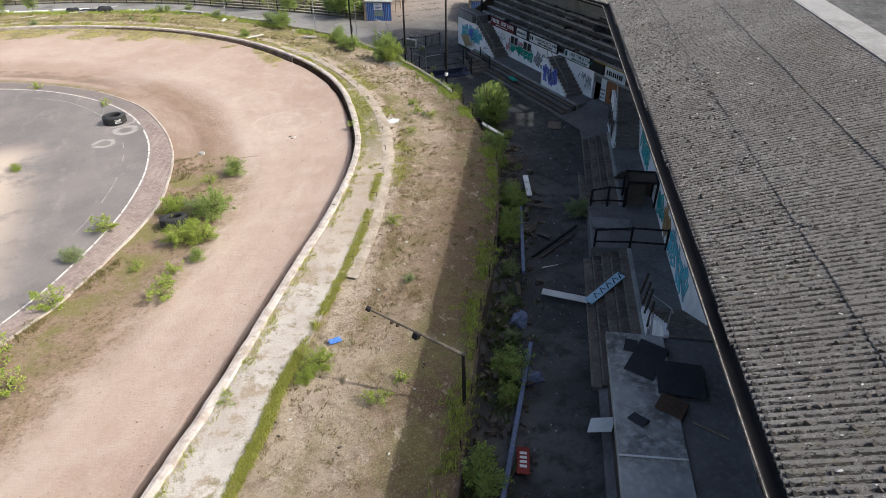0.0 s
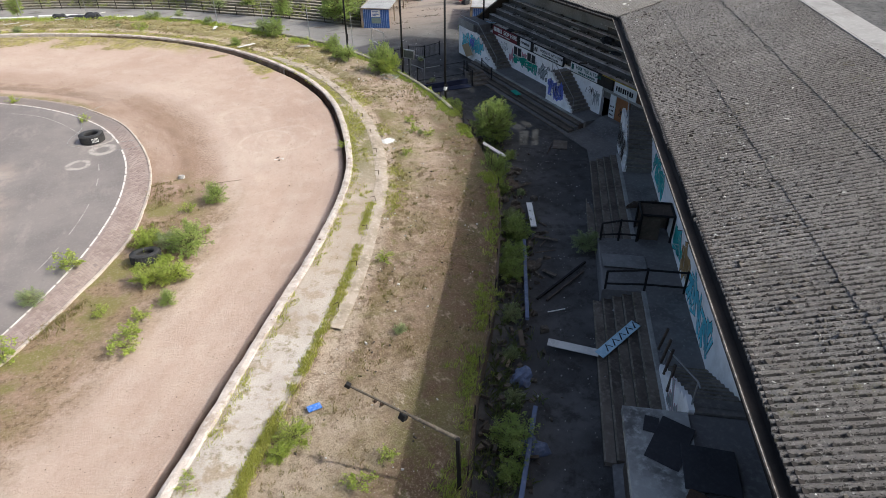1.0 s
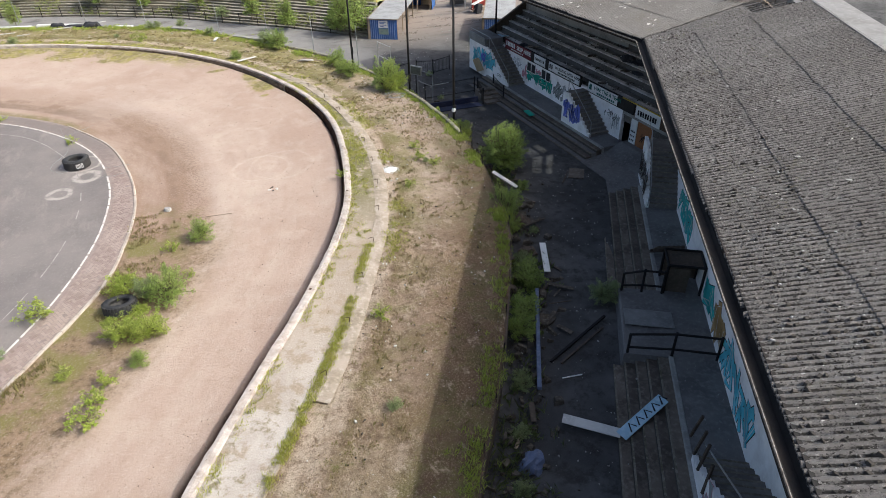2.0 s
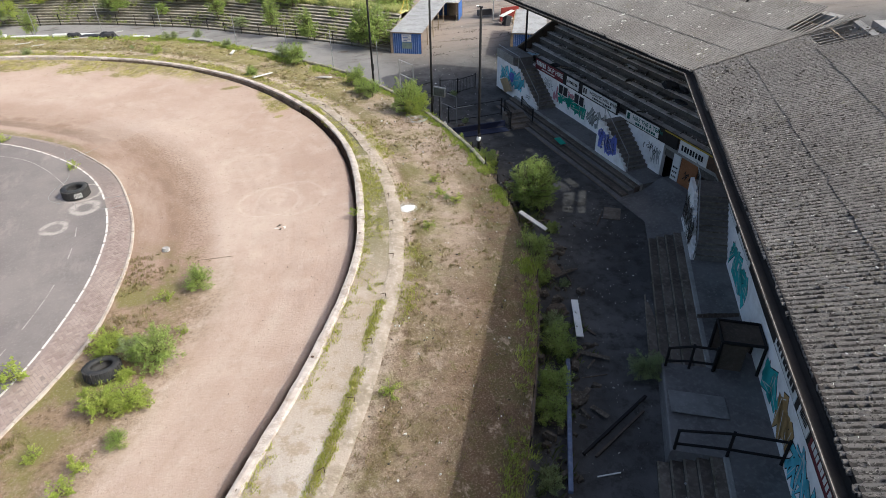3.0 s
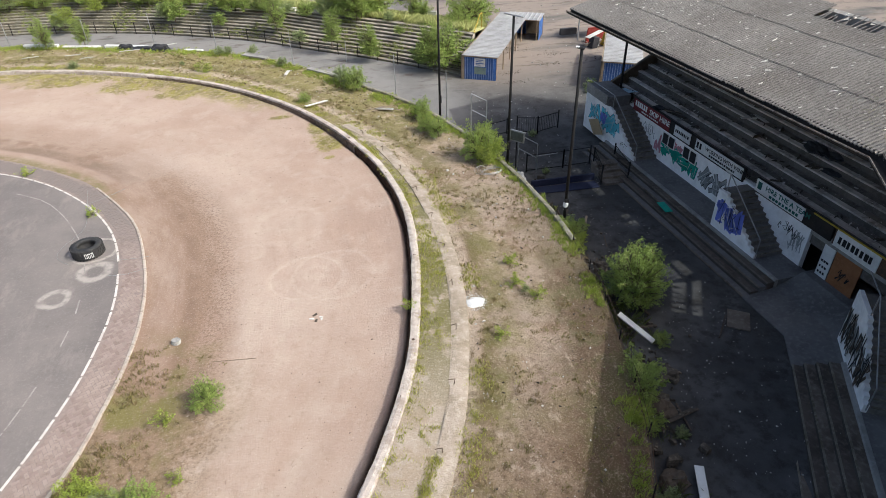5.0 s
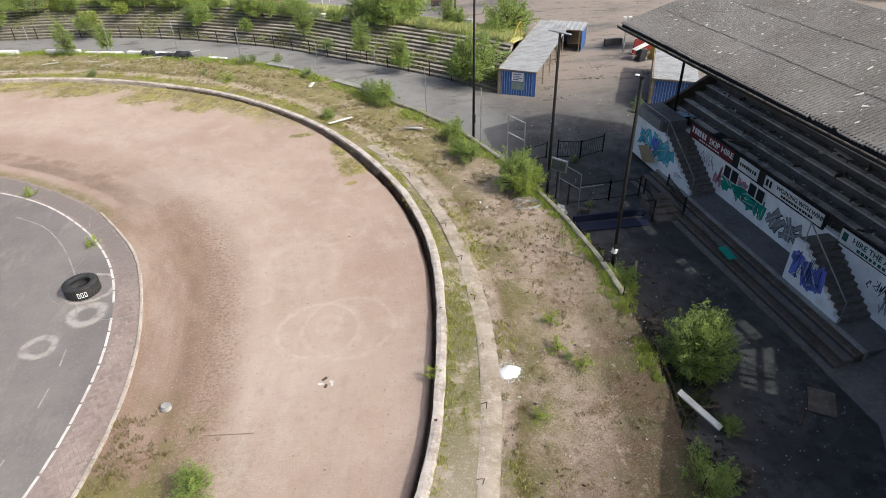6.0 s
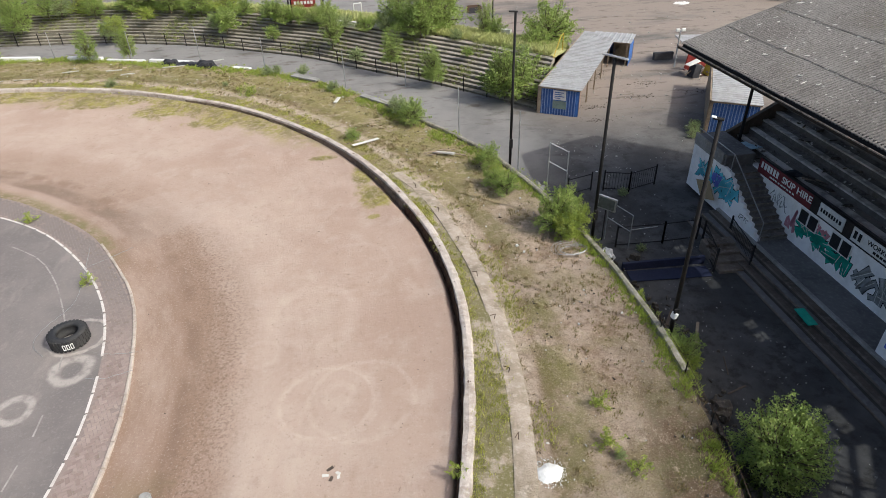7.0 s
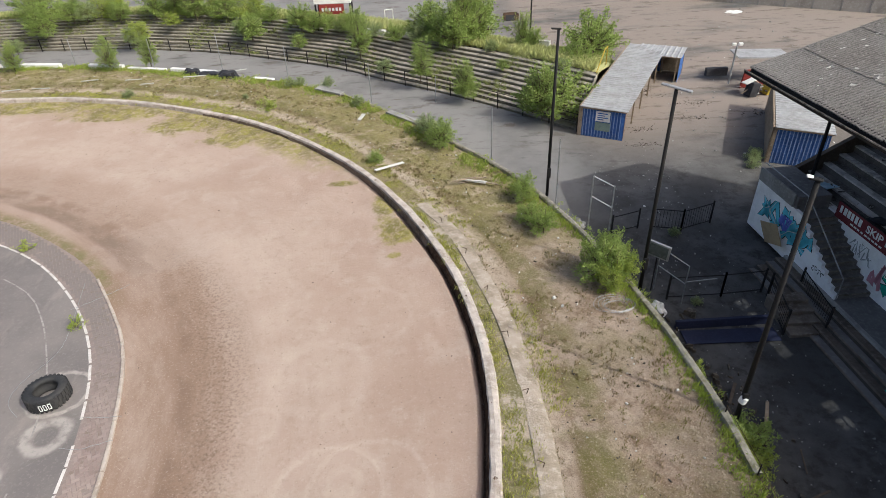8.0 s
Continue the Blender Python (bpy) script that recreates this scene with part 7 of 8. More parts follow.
def railing(points, label, high=1.0, bars_on=True):
    """Black bar railing over the asphalt, panel by panel."""
    ob = thing("railing", label, "railing")
    pts = [Vector(p) for p in points]
    for a, b in zip(pts, pts[1:]):
        za, zb = ground_z(a.x, a.y), ground_z(b.x, b.y)
        n = max(2, int((b - a).length / 0.13))
        for k, p in ((0, a), (1, b)):
            bm = bmesh.new()
            z = za if k == 0 else zb
            box(bm, (-0.03, -0.03, 0), (0.03, 0.03, high + 0.12), pose(p.x, p.y, z))
            part("post", bm, BLACKSTEEL, ob)
        for h in (high, 0.12):
            bm = bmesh.new()
            tube(bm, (a.x, a.y, za + h), (b.x, b.y, zb + h), 0.022, sides=6)
            part("rail", bm, BLACKSTEEL, ob)
        if bars_on:
            for k in range(1, n):
                bm = bmesh.new()
                p = a.lerp(b, k / n)
                z = za + (zb - za) * k / n
                tube(bm, (p.x, p.y, z + 0.12), (p.x, p.y, z + high), 0.009, sides=4)
                part("bar", bm, BLACKSTEEL, ob)
    return ob


railing([(17.2, 44.9), (19.3, 44.9), (20.9, 45.0)], "black single-rail barrier across the shaded asphalt", 1.0, False)
railing([(21.0, 44.7), (20.5, 42.6)], "short black bar railing beside the broken steps")
railing([(22.3, 44.9), (22.0, 42.6)], "short black bar railing beside the broken steps")
railing([(18.2, 49.6), (19.4, 49.3), (20.9, 49.8)], "black bar railing round a sunken bed")
railing([(16.3, 49.3), (17.6, 49.7)], "black single-rail barrier beside the gate", 0.9, False)
for k in range(4):
    bm = bmesh.new()
    box(bm, (20.65, 42.4 + 0.45 * k, -0.8), (21.95, 42.9 + 0.45 * k, -0.56 + 0.13 * k), None, 0.012)
    tagged(finish("step_block", bm, STEPTONE[0]), "worn pale concrete step up to the yard", "step", "steps up to the yard", "structure")
bm = bmesh.new()
box(bm, (16.9, 43.2, -0.75), (20.4, 43.32, -0.35), None, 0.01)
tagged(finish("blue_hoarding", bm, BLUEBOARD), "long low dark blue boarding on the asphalt", "hoarding")
lying("blue_board", "dark blue board lying on the asphalt", "board", (17.0, 42.7, -0.66), (20.3, 42.6, -0.66), 0.7, BLUEBOARD, 0.03)

gate = thing("gate_frame", "pale tubular steel gate frame beside the lamp posts", "gate")
p, q = Vector((15.35, 49.65, -0.4)), Vector((16.2, 49.35, -0.4))
for name, a, b in (("post", p, p + Vector((0, 0, 2.65))), ("post", q, q + Vector((0, 0, 2.3))), ("rail", p + Vector((0, 0, 2.65)), q + Vector((0, 0, 2.25))), ("rail", p + Vector((0, 0, 1.7)), q + Vector((0, 0, 1.25)))):
    bm = bmesh.new()
    tube(bm, a, b, 0.03)
    part(name, bm, GALV, gate)
gate = thing("gate_frame", "thin steel gate frame leaning beside the wall", "gate")
p, q = Vector((16.9, 45.5, -0.6)), Vector((17.6, 44.5, -0.6))
for name, a, b in (("post", p, p + Vector((0, 0, 1.9))), ("post", q, q + Vector((0, 0, 1.7))), ("rail", p + Vector((0, 0, 1.9)), q + Vector((0, 0, 1.7))), ("rail", p + Vector((0, 0, 1.1)), q + Vector((0, 0, 0.9))), ("rail", q + Vector((0, 0, 1.0)), q + Vector((1.2, 0.1, 1.0)))):
    bm = bmesh.new()
    tube(bm, a, b, 0.02)
    part(name, bm, GALV, gate)
case = thing("sign_case", "grey steel sign case fixed beside the lamp post", "sign case")
bm = bmesh.new()
box(bm, (-0.42, -0.05, 0), (0.42, 0.05, 0.62), pose(16.75, 45.4, 0.95, 0, 4, -42), 0.015)
part("frame", bm, GALV, case)
bm = bmesh.new()
box(bm, (-0.35, -0.062, 0.07), (0.35, -0.052, 0.55), pose(16.75, 45.4, 0.95, 0, 4, -42))
part("panel", bm, DARKGREY, case, "dark weathered panel")
bm = bmesh.new()
tube(bm, (16.75, 45.4, -0.6), (16.75, 45.4, 1.0), 0.03)
part("leg", bm, BLACKSTEEL, case)


def crumpled(name, label, category, x, y, z, rx, ry, rz, material, seed, turn=0.0):
    """A crumpled heap: a lumpy low dome."""
    rnd = random.Random(seed)
    bm = bmesh.new()
    bmesh.ops.create_icosphere(bm, subdivisions=3, radius=1.0)
    off = rnd.uniform(0, 50)
    for v in bm.verts:
        k = 1 + 0.45 * noise.noise(v.co * 1.7 + Vector((off, 0, 0))) + 0.25 * noise.noise(v.co * 4.3 + Vector((0, off, 0)))
        v.co = Vector((v.co.x * rx * k, v.co.y * ry * k, max(-0.02, v.co.z * rz * k)))
    ob = finish(name, bm, material)
    ob.matrix_basis = pose(x, y, z, 0, 0, turn)
    return tagged(ob, label, category)


crumpled("plastic_bag", "white crumpled plastic bag beside the wall", "bag", 16.6, 44.2, -0.6, 0.28, 0.4, 0.3, WHITEPAINT, 1)
crumpled("rubble", "pale rubble heap at the end of the low wall", "rubble", 14.9, 49.9, -0.3, 0.4, 0.3, 0.35, GREYCON, 2)
crumpled("tarpaulin", "long crumpled black tarpaulin beside the barrier", "tarpaulin", -8.3, 73.0, 0.25, 0.8, 0.4, 0.45, BLACKBOARD, 3, -20)
crumpled("tarpaulin", "crumpled black tarpaulin beside the barrier", "tarpaulin", -5.4, 71.8, 0.25, 0.9, 0.45, 0.55, BLACKBOARD, 4, -20)
crumpled("tarpaulin", "flat trailing end of the black tarpaulin", "tarpaulin", -6.9, 72.4, 0.25, 1.5, 0.32, 0.3, BLACKBOARD, 5, -22)
bm = bmesh.new()
n = 28
rows = []
for f, h in ((1.0, 0.0), (0.8, 0.04), (0.5, 0.08), (0.2, 0.095)):
    row = []
    for k in range(n):
        q = 6.28318 * k / n
        r = 0.33 * f * (1 + 0.12 * math.sin(2 * q + 1) + 0.07 * math.sin(5 * q) + 0.04 * math.sin(11 * q))
        row.append(bm.verts.new((11.2 + r * math.cos(q), 33.3 + r * math.sin(q), 0.49 + h)))
    rows.append(row)
for r0, r1 in zip(rows, rows[1:]):
    for k in range(n):
        bm.faces.new((r0[k], r0[(k + 1) % n], r1[(k + 1) % n], r1[k]))
bm.faces.new(rows[-1])
tagged(finish("spilt_powder", bm, WHITEPAINT), "spilt heap of white powder on the grass", "powder")


# ---- broken lamp post by the near fence ----
broken = thing("broken_lamp_post", "dark broken post with a long arm hanging over the grass", "lamp post")
bm = bmesh.new()
tube(bm, (6.36, 12.46, -0.3), (6.25, 12.36, 2.32), 0.06, 0.055, 8)
part("post", bm, BLACKSTEEL, broken)
bm = bmesh.new()
tube(bm, (6.3, 12.4, 2.24), (5.4, 13.076, 2.709), 0.058, 0.045, 8)
tube(bm, (5.4, 13.076, 2.709), (4.17, 14.0, 3.35), 0.032, 0.026, 8)
part("arm", bm, DEBRIS, broken, "dull grey-brown tapering arm")
bm = bmesh.new()
box(bm, (-0.09, -0.09, -0.2), (0.09, 0.09, 0.0), pose(5.25, 13.2, 2.78, 10, 20, 30), 0.02)
part("lamp_fitting", bm, BLACKSTEEL, broken)
for f in (0.70, 0.76):
    bm = bmesh.new()
    p = Vector((6.3, 12.4, 2.24)).lerp(Vector((4.17, 14.0, 3.35)), f)
    box(bm, (-0.04, -0.03, -0.08), (0.04, 0.03, 0.0), pose(p.x, p.y, p.z - 0.03, 8, 12, 40 * f))
    part("bracket", bm, RUST, broken)
bm = bmesh.new()
box(bm, (-0.07, -0.06, -0.06), (0.07, 0.06, 0.06), pose(4.15, 14.02, 3.36, 0, 25, -37), 0.015)
part("end_cap", bm, BLACKSTEEL, broken)


# ---- tyres and bits on the track ----
def tyre(m, r, w, label, marks=False):
    """A big lying tyre with lugs on its tread and an open middle."""
    ob = thing("tyre", label, "tyre", "old tyres", m=m)
    prof = [(0.56 * r, 0.10 * w), (0.66 * r, 0.0), (0.90 * r, 0.02 * w), (0.98 * r, 0.14 * w), (r, 0.30 * w), (r, 0.70 * w), (0.98 * r, 0.86 * w), (0.90 * r, 0.98 * w), (0.66 * r, w), (0.56 * r, 0.90 * w), (0.62 * r, 0.7 * w), (0.72 * r, 0.5 * w), (0.62 * r, 0.3 * w)]
    bm = bmesh.new()
    n = 48
    rows = [[bm.verts.new((a * math.cos(6.28318 * k / n), a * math.sin(6.28318 * k / n), z)) for a, z in prof] for k in range(n)]
    for k in range(n):
        r0, r1 = rows[k], rows[(k + 1) % n]
        for j in range(len(prof)):
            i = (j + 1) % len(prof)
            bm.faces.new((r0[j], r0[i], r1[i], r1[j]))
    bmesh.ops.recalc_face_normals(bm, faces=bm.faces)
    casing = part("casing", bm, RUBBER, ob, smooth=True)
    bm = bmesh.new()
    for k in range(30):
        a = 360 * k / 30
        for side in (0, 1):
            box(bm, (r - 0.03, -0.035, (0.5 if side else 0.08) * w), (r + 0.022, 0.035, (0.92 if side else 0.5) * w), pose(0, 0, 0, 0, 0, a + 6 * side))
    part("tread", bm, RUBBER, ob)
    if marks:
        for a in (-82, -71, -60):
            bm = bmesh.new()
            for lo, hi in (((-0.045, 0.28), (-0.025, 0.72)), ((0.025, 0.28), (0.045, 0.72)), ((-0.045, 0.28), (0.045, 0.34)), ((-0.045, 0.66), (0.045, 0.72))):
                box(bm, (r + 0.018, lo[0], lo[1] * w), (r + 0.028, hi[0], hi[1] * w), pose(0, 0, 0, 0, 0, a))
            part("painted_mark", bm, WHITESIGN, casing, "white painted mark")
    return ob


tyre(pose(-3.76, 40.98, 0.03), 0.62, 0.5, "big black loader tyre with white painted marks on the infield", True)
tyre(pose(-1.02, 26.95, 0.05, -9, 5, 20), 0.57, 0.42, "big black tyre lying among the shrubs")
bm = bmesh.new()
tube(bm, (0.64, 34.2, 0.0), (0.66, 34.22, 0.14), 0.17, 0.15, 12)
tagged(finish("stump", bm, GREYSLAB), "small pale round stump on the track", "stump")
for k, (x, y) in enumerate(((5.35, 34.3), (5.5, 34.2), (5.65, 34.35), (5.45, 34.5), (5.7, 34.15))):
    sheet_at("wood_scrap", "small dark wood scrap on the track", "scrap", x, y, 0.02, 0.22, 0.09, 70 * k, TIMBERDARK if k % 2 else PALEBOARD, (0, 10), 0.06, pose(0, 2 * y, 0), "scraps on the track")
for k, (x, y) in enumerate(((-3.17, 57.4), (-3.4, 57.3))):
    lying("wood_scrap", "bent stick lying on the track", "scrap", (x, y, 0.03), (x + 0.4, y + 0.1, 0.08), 0.05, TIMBERDARK, 0.04, "scraps on the track")
lying("long_stick", "long thin stick on the track", "stick", (2.6, 53.4, 0.08), (6.3, 50.2, 0.22), 0.022, TIMBER, 0.018)
lying("long_stick", "long thin stick on the track", "stick", (1.9, 32.9, 0.03), (3.4, 32.7, 0.05), 0.022, TIMBER, 0.018)
lying("plank", "white weathered plank across the grass", "plank", (5.9, 54.5, 0.66), (7.3, 55.4, 0.58), 0.2, PALEBOARD, 0.04)
lying("plank", "white weathered board standing in the grass", "plank", (4.7, 61.5, 0.55), (4.95, 62.3, 0.6), 0.22, PALEBOARD, 0.05)
for k in range(7):
    rnd = random.Random(60 + k)
    x, y = 10.7 + rnd.uniform(-0.6, 0.6), 53.1 + rnd.uniform(-0.4, 0.4)
    a = rnd.uniform(-0.5, 0.5)
    lying("plank", "weathered plank in a loose pile on the grass", "plank", (x - 0.6 * math.cos(a), y + 0.6 * math.sin(a), 0.47 + 0.03 * k), (x + 0.6 * math.cos(a), y - 0.6 * math.sin(a), 0.47 + 0.035 * k), 0.1, PALEBOARD if k % 2 else TIMBER, 0.03, "planks of a loose pile")
lying("slab_edge", "tilted grey concrete slab at the edge of the grass", "slab", (1.5, 67.8, 0.45), (3.3, 66.6, 0.4), 0.5, GREYCON, 0.12)
lying("slab_edge", "tilted grey concrete slab at the edge of the grass", "slab", (6.4, 62.9, 0.4), (8.4, 60.8, 0.35), 0.45, GREYCON, 0.12)
for k in range(8):
    rnd = random.Random(90 + k)
    x, y = -20 + 2.2 * k + rnd.uniform(-1, 1), 71.5 + rnd.uniform(-1.5, 1.5)
    lying("branch", "pale dead branch on the grass", "branch", (x, y, 0.5), (x + rnd.uniform(0.7, 1.6), y + rnd.uniform(-0.3, 0.3), 0.55), 0.06, PALEBOARD, 0.05, "dead branches")

def cable(points, z, label):
    """A thin slack cable lying on the ground."""
    ob = thing("cable", label, "cable", "cables on the infield")
    line = curve(points, 0.12)
    bm = bmesh.new()
    for k, (a, b) in enumerate(zip(line, line[1:])):
        tube(bm, (a.x, a.y, z + 0.012 * math.sin(1.9 * k)), (b.x, b.y, z + 0.012 * math.sin(1.9 * k + 1.9)), 0.007, sides=5)
    part("wire", bm, GREYINK, ob)
    return ob


cable([(-4.41, 40.26), (-4.9, 40.74), (-5.08, 41.22), (-4.97, 41.92), (-4.54, 42.93), (-4.58, 44.08), (-5.29, 47.14)], 0.06, "thin pale cable lying looped round the loader tyre")
cable([(-5.06, 45.37), (-4.27, 45.97), (-3.4, 46.77)], 0.11, "thin pale cable across the brick margin")
cable([(-2.39, 40.07), (-1.79, 40.0), (-1.2, 40.02)], 0.11, "thin pale cable across the brick margin")
cable([(-2.55, 38.95), (-1.97, 38.87), (-1.55, 38.99), (-1.11, 39.13)], 0.11, "thin pale cable across the brick margin")

# ---- far yard ----
for k in range(9):
    r = random.Random(500 + k)
    x, y, a = 29.9 + r.uniform(-1.1, 1.3), 64.3 + r.uniform(-0.7, 0.9), r.uniform(0, 3.14)
    lying("broken_plank", "broken board thrown on the scrap beside the yard", "plank", (x - 0.5 * math.cos(a), y - 0.5 * math.sin(a), -0.15 + r.uniform(0, 0.7)), (x + 0.5 * math.cos(a), y + 0.5 * math.sin(a), -0.15 + r.uniform(0, 0.5)), r.uniform(0.08, 0.25), r.choice((TIMBER, TIMBERDARK, PALEBOARD, BROWNBOARD)), 0.04, "boards on the scrap")
junk = thing("junk_heap", "red and yellow scrap panels heaped beside the yard", "scrap heap")
for lo, hi, m, mat in (((-1.0, -0.05, 0), (1.0, 0.05, 1.3), pose(30.6, 66.0, -0.23, 10, 0, 10), REDPAINT), ((-0.4, -0.3, 0), (0.5, 0.3, 1.0), pose(30.9, 64.6, -0.23, 8, 12, 25), YELLOW), ((-0.8, -0.25, 0), (0.8, 0.25, 0.06), pose(29.8, 64.6, 0.75, 0, -12, 20), PALEBOARD), ((-0.3, -0.3, 0), (0.3, 0.3, 0.9), pose(29.6, 64.3, -0.23, 0, 10, 15), BLACKBOARD)):
    bm = bmesh.new()
    box(bm, lo, hi, m, 0.02)
    part("scrap_panel", bm, mat, junk)
canopy = thing("canopy", "white corrugated canopy beyond the stand on a post with floodlights", "canopy")
bm = bmesh.new()
box(bm, (0.25, 0, 1.75), (3.6, 2.0, 1.82), pose(29.3, 66.6, -0.23, 0, 0, -8))
part("roof_sheet", bm, SHEDROOF, canopy)
for x, y in ((29.3, 66.7), (32.6, 66.2)):
    bm = bmesh.new()
    tube(bm, (x, y, -0.25), (x, y, 2.4 if x < 30 else 1.6), 0.06)
    part("post", bm, GALV, canopy)
bm = bmesh.new()
box(bm, (-0.35, -0.08, 0), (-0.08, 0.08, 0.18), pose(29.3, 66.7, 2.35, 15), 0.02)
part("floodlight", bm, WHITEPAINT, canopy)
bm = bmesh.new()
box(bm, (0.08, -0.08, 0), (0.35, 0.08, 0.18), pose(29.3, 66.7, 2.35, 15), 0.02)
part("floodlight", bm, WHITEPAINT, canopy)
bm = bmesh.new()
box(bm, (28.2, 67.9, -0.05), (29.7, 68.2, 0.5), None, 0.02)
tagged(finish("bench_box", bm, BLACKBOARD), "long dark box standing in the yard", "box")
skip = thing("skip", "small open skip on the far yard", "skip", m=pose(17.5, 87.0, -0.23, 0, 0, 10) @ Matrix.Diagonal((0.7, 0.7, 0.7, 1)))
bm = bmesh.new()
box(bm, (-0.9, -0.6, 0), (0.9, 0.6, 0.08))
for y in (-0.6, 0.55):
    box(bm, (-0.9, y, 0.08), (0.9, y + 0.05, 0.85))
box(bm, (0.85, -0.55, 0.08), (0.9, 0.55, 0.85))
part("body", bm, RUST, skip)
bm = bmesh.new()
box(bm, (-0.93, -0.64, 0.02), (0.3, -0.605, 0.78), None, 0.01)
part("dark_front", bm, BLACKBOARD, skip, "dark front sheet")
tower = thing("control_box", "small raised cabin with dark windows and a red sign", "cabin", m=pose(1.8, 80.7, 1.8, 0, 0, 0))
bm = bmesh.new()
box(bm, (-1.5, -1.0, 1.6), (1.5, 1.0, 3.4), None, 0.02)
part("cabin", bm, WHITEPAINT, tower)
bm = bmesh.new()
box(bm, (-1.35, -1.02, 2.3), (1.35, -1.005, 3.2))
part("window", bm, DARKGLASS, tower)
bm = bmesh.new()
box(bm, (-1.1, -1.1, 0.8), (0.9, -1.05, 1.58), None, 0.01)
part("sign", bm, REDPAINT, tower, "red sign with white bars")
bm = bmesh.new()
for k in range(6):
    bm = bmesh.new()
    box(bm, (-0.9 + 0.28 * k, -1.11, 1.05), (-0.72 + 0.28 * k, -1.102, 1.3))
    part("lettering_bar", bm, WHITESIGN, tower)
for x in (-1.4, 1.4):
    for y in (-0.9, 0.9):
        bm = bmesh.new()
        box(bm, (x - 0.06, y - 0.06, -0.6), (x + 0.06, y + 0.06, 1.6))
        part("leg", bm, BLACKSTEEL, tower)
frame_ob = thing("goal_frame", "small white steel frame on the far yard", "frame", m=pose(6.0, 88.0, -0.23, 0, 0, 20))
for a, b in (((-0.4, 0, 0), (-0.4, 0, 1.2)), ((0.4, 0, 0), (0.4, 0, 1.2)), ((-0.4, 0, 1.2), (0.4, 0, 1.2)), ((-0.4, 0, 0.3), (0.4, 0, 0.3))):
    bm = bmesh.new()
    tube(bm, a, b, 0.04, sides=6)
    part("bar", bm, WHITEPAINT, frame_ob)
for x, y, h in ((17.9, 79.0, 9.0), (-8.1, 93.5, 8.5)):
    lp = thing("lamp_post", "thin dark lamp post on the far yard", "lamp post", "lamp posts", m=pose(x, y, -0.25))
    bm = bmesh.new()
    tube(bm, (0, 0, 0), (0, 0, h), 0.07, 0.05, 8)
    part("pole", bm, BLACKSTEEL, lp)
    bm = bmesh.new()
    box(bm, (-0.4, -0.08, h), (0.1, 0.08, h + 0.08), None, 0.02)
    part("lamp_head", bm, GALV, lp)
pipe = thing("handrail", "dull yellow pipe handrail up the end of the bank", "handrail")
for name, a, b in (("pipe", (18.9, 63.5, 0.4), (18.9, 63.5, 1.0)), ("pipe", (18.9, 63.5, 1.0), (20.55, 66.7, 2.5)), ("pipe", (20.55, 66.7, 2.5), (20.9, 67.3, 2.5)), ("pipe", (20.9, 67.3, 2.5), (20.9, 67.3, 1.2))):
    bm = bmesh.new()
    tube(bm, a, b, 0.035)
    part(name, bm, YELLOW, pipe)
boundary = thing("wall_yard", "tall grey concrete panel fence round the far yard", "wall", kind="structure")
p, q = Vector((30.0, 96.0)), Vector((66.0, 73.5))
count = 18
for k in range(count):
    a, b = p.lerp(q, k / count), p.lerp(q, (k + 1) / count)
    d = b - a
    m = pose(a.x, a.y, -0.3, 0, 0, math.degrees(math.atan2(d.y, d.x)))
    bm = bmesh.new()
    box(bm, (0.08, -0.04, 0), (d.length - 0.0, 0.04, 2.1 + 0.06 * math.sin(3.1 * k)), None, 0.01)
    ob = part("fence_panel", bm, PANELCON, boundary)
    ob.matrix_basis = m
    bm = bmesh.new()
    box(bm, (-0.08, -0.09, 0), (0.08, 0.09, 2.35), None, 0.015)
    ob = part("fence_post", bm, GREYCON, boundary)
    ob.matrix_basis = m
crumpled("white_rubbish", "white rubbish bag on the far yard", "bag", 38.5, 86.0, -0.25, 0.8, 0.5, 0.15, WHITEPAINT, 8)
for a, b in (((4.5, 77.6), (6.0, 76.8)), ((7.6, 76.0), (8.6, 75.4)), ((16.4, 72.6), (18.0, 71.6))):
    lying("concrete_block", "long pale concrete block on top of the bank", "block", (a[0], a[1], 1.35), (b[0], b[1], 1.35), 0.35, PALEBOARD, 0.5, "blocks on the bank")

# ---- broken wood and boards thrown down beside the fence ----
fence_normal = normals(fence_line)
for k in range(34):
    r = random.Random(1200 + k)
    i = r.choice([j for j, p in enumerate(fence_line) if 7 < p.y < 40])
    p = fence_line[i] + fence_normal[i] * r.uniform(0.5, 2.1)
    a, half = r.uniform(0, 6.28), r.uniform(0.2, 0.65)
    z = ground_z(p.x, p.y) + 0.10
    d = Vector((math.cos(a), math.sin(a))) * half
    lying("broken_plank", "broken length of old wood thrown down beside the fence", "plank", (p.x - d.x, p.y - d.y, z + r.uniform(-0.06, 0.12)), (p.x + d.x, p.y + d.y, z + r.uniform(-0.06, 0.12)), r.choice((0.04, 0.06, 0.1, 0.18)), r.choice((TIMBERDARK, TIMBERDARK, DEBRIS, TIMBER, BROWNBOARD, BROWNBOARD)), 0.03, "broken wood beside the fence")
for k, (x, y, w, h) in enumerate(((13.2, 21.4, 0.5, 0.3), (10.1, 16.0, 0.45, 0.35), (15.9, 28.2, 0.6, 0.3), (16.9, 29.4, 0.45, 0.25), (9.0, 13.4, 0.5, 0.3), (14.9, 25.6, 0.5, 0.3), (17.3, 35.6, 0.45, 0.2))):
    crumpled("rubbish_bag", "crumpled dull rubbish bag beside the fence", "rubbish", x, y, ground_z(x, y), w, w * 0.7, h, (DEBRIS, BLUEGREY, BROWNBOARD)[k % 3], 300 + k, 40 * k)

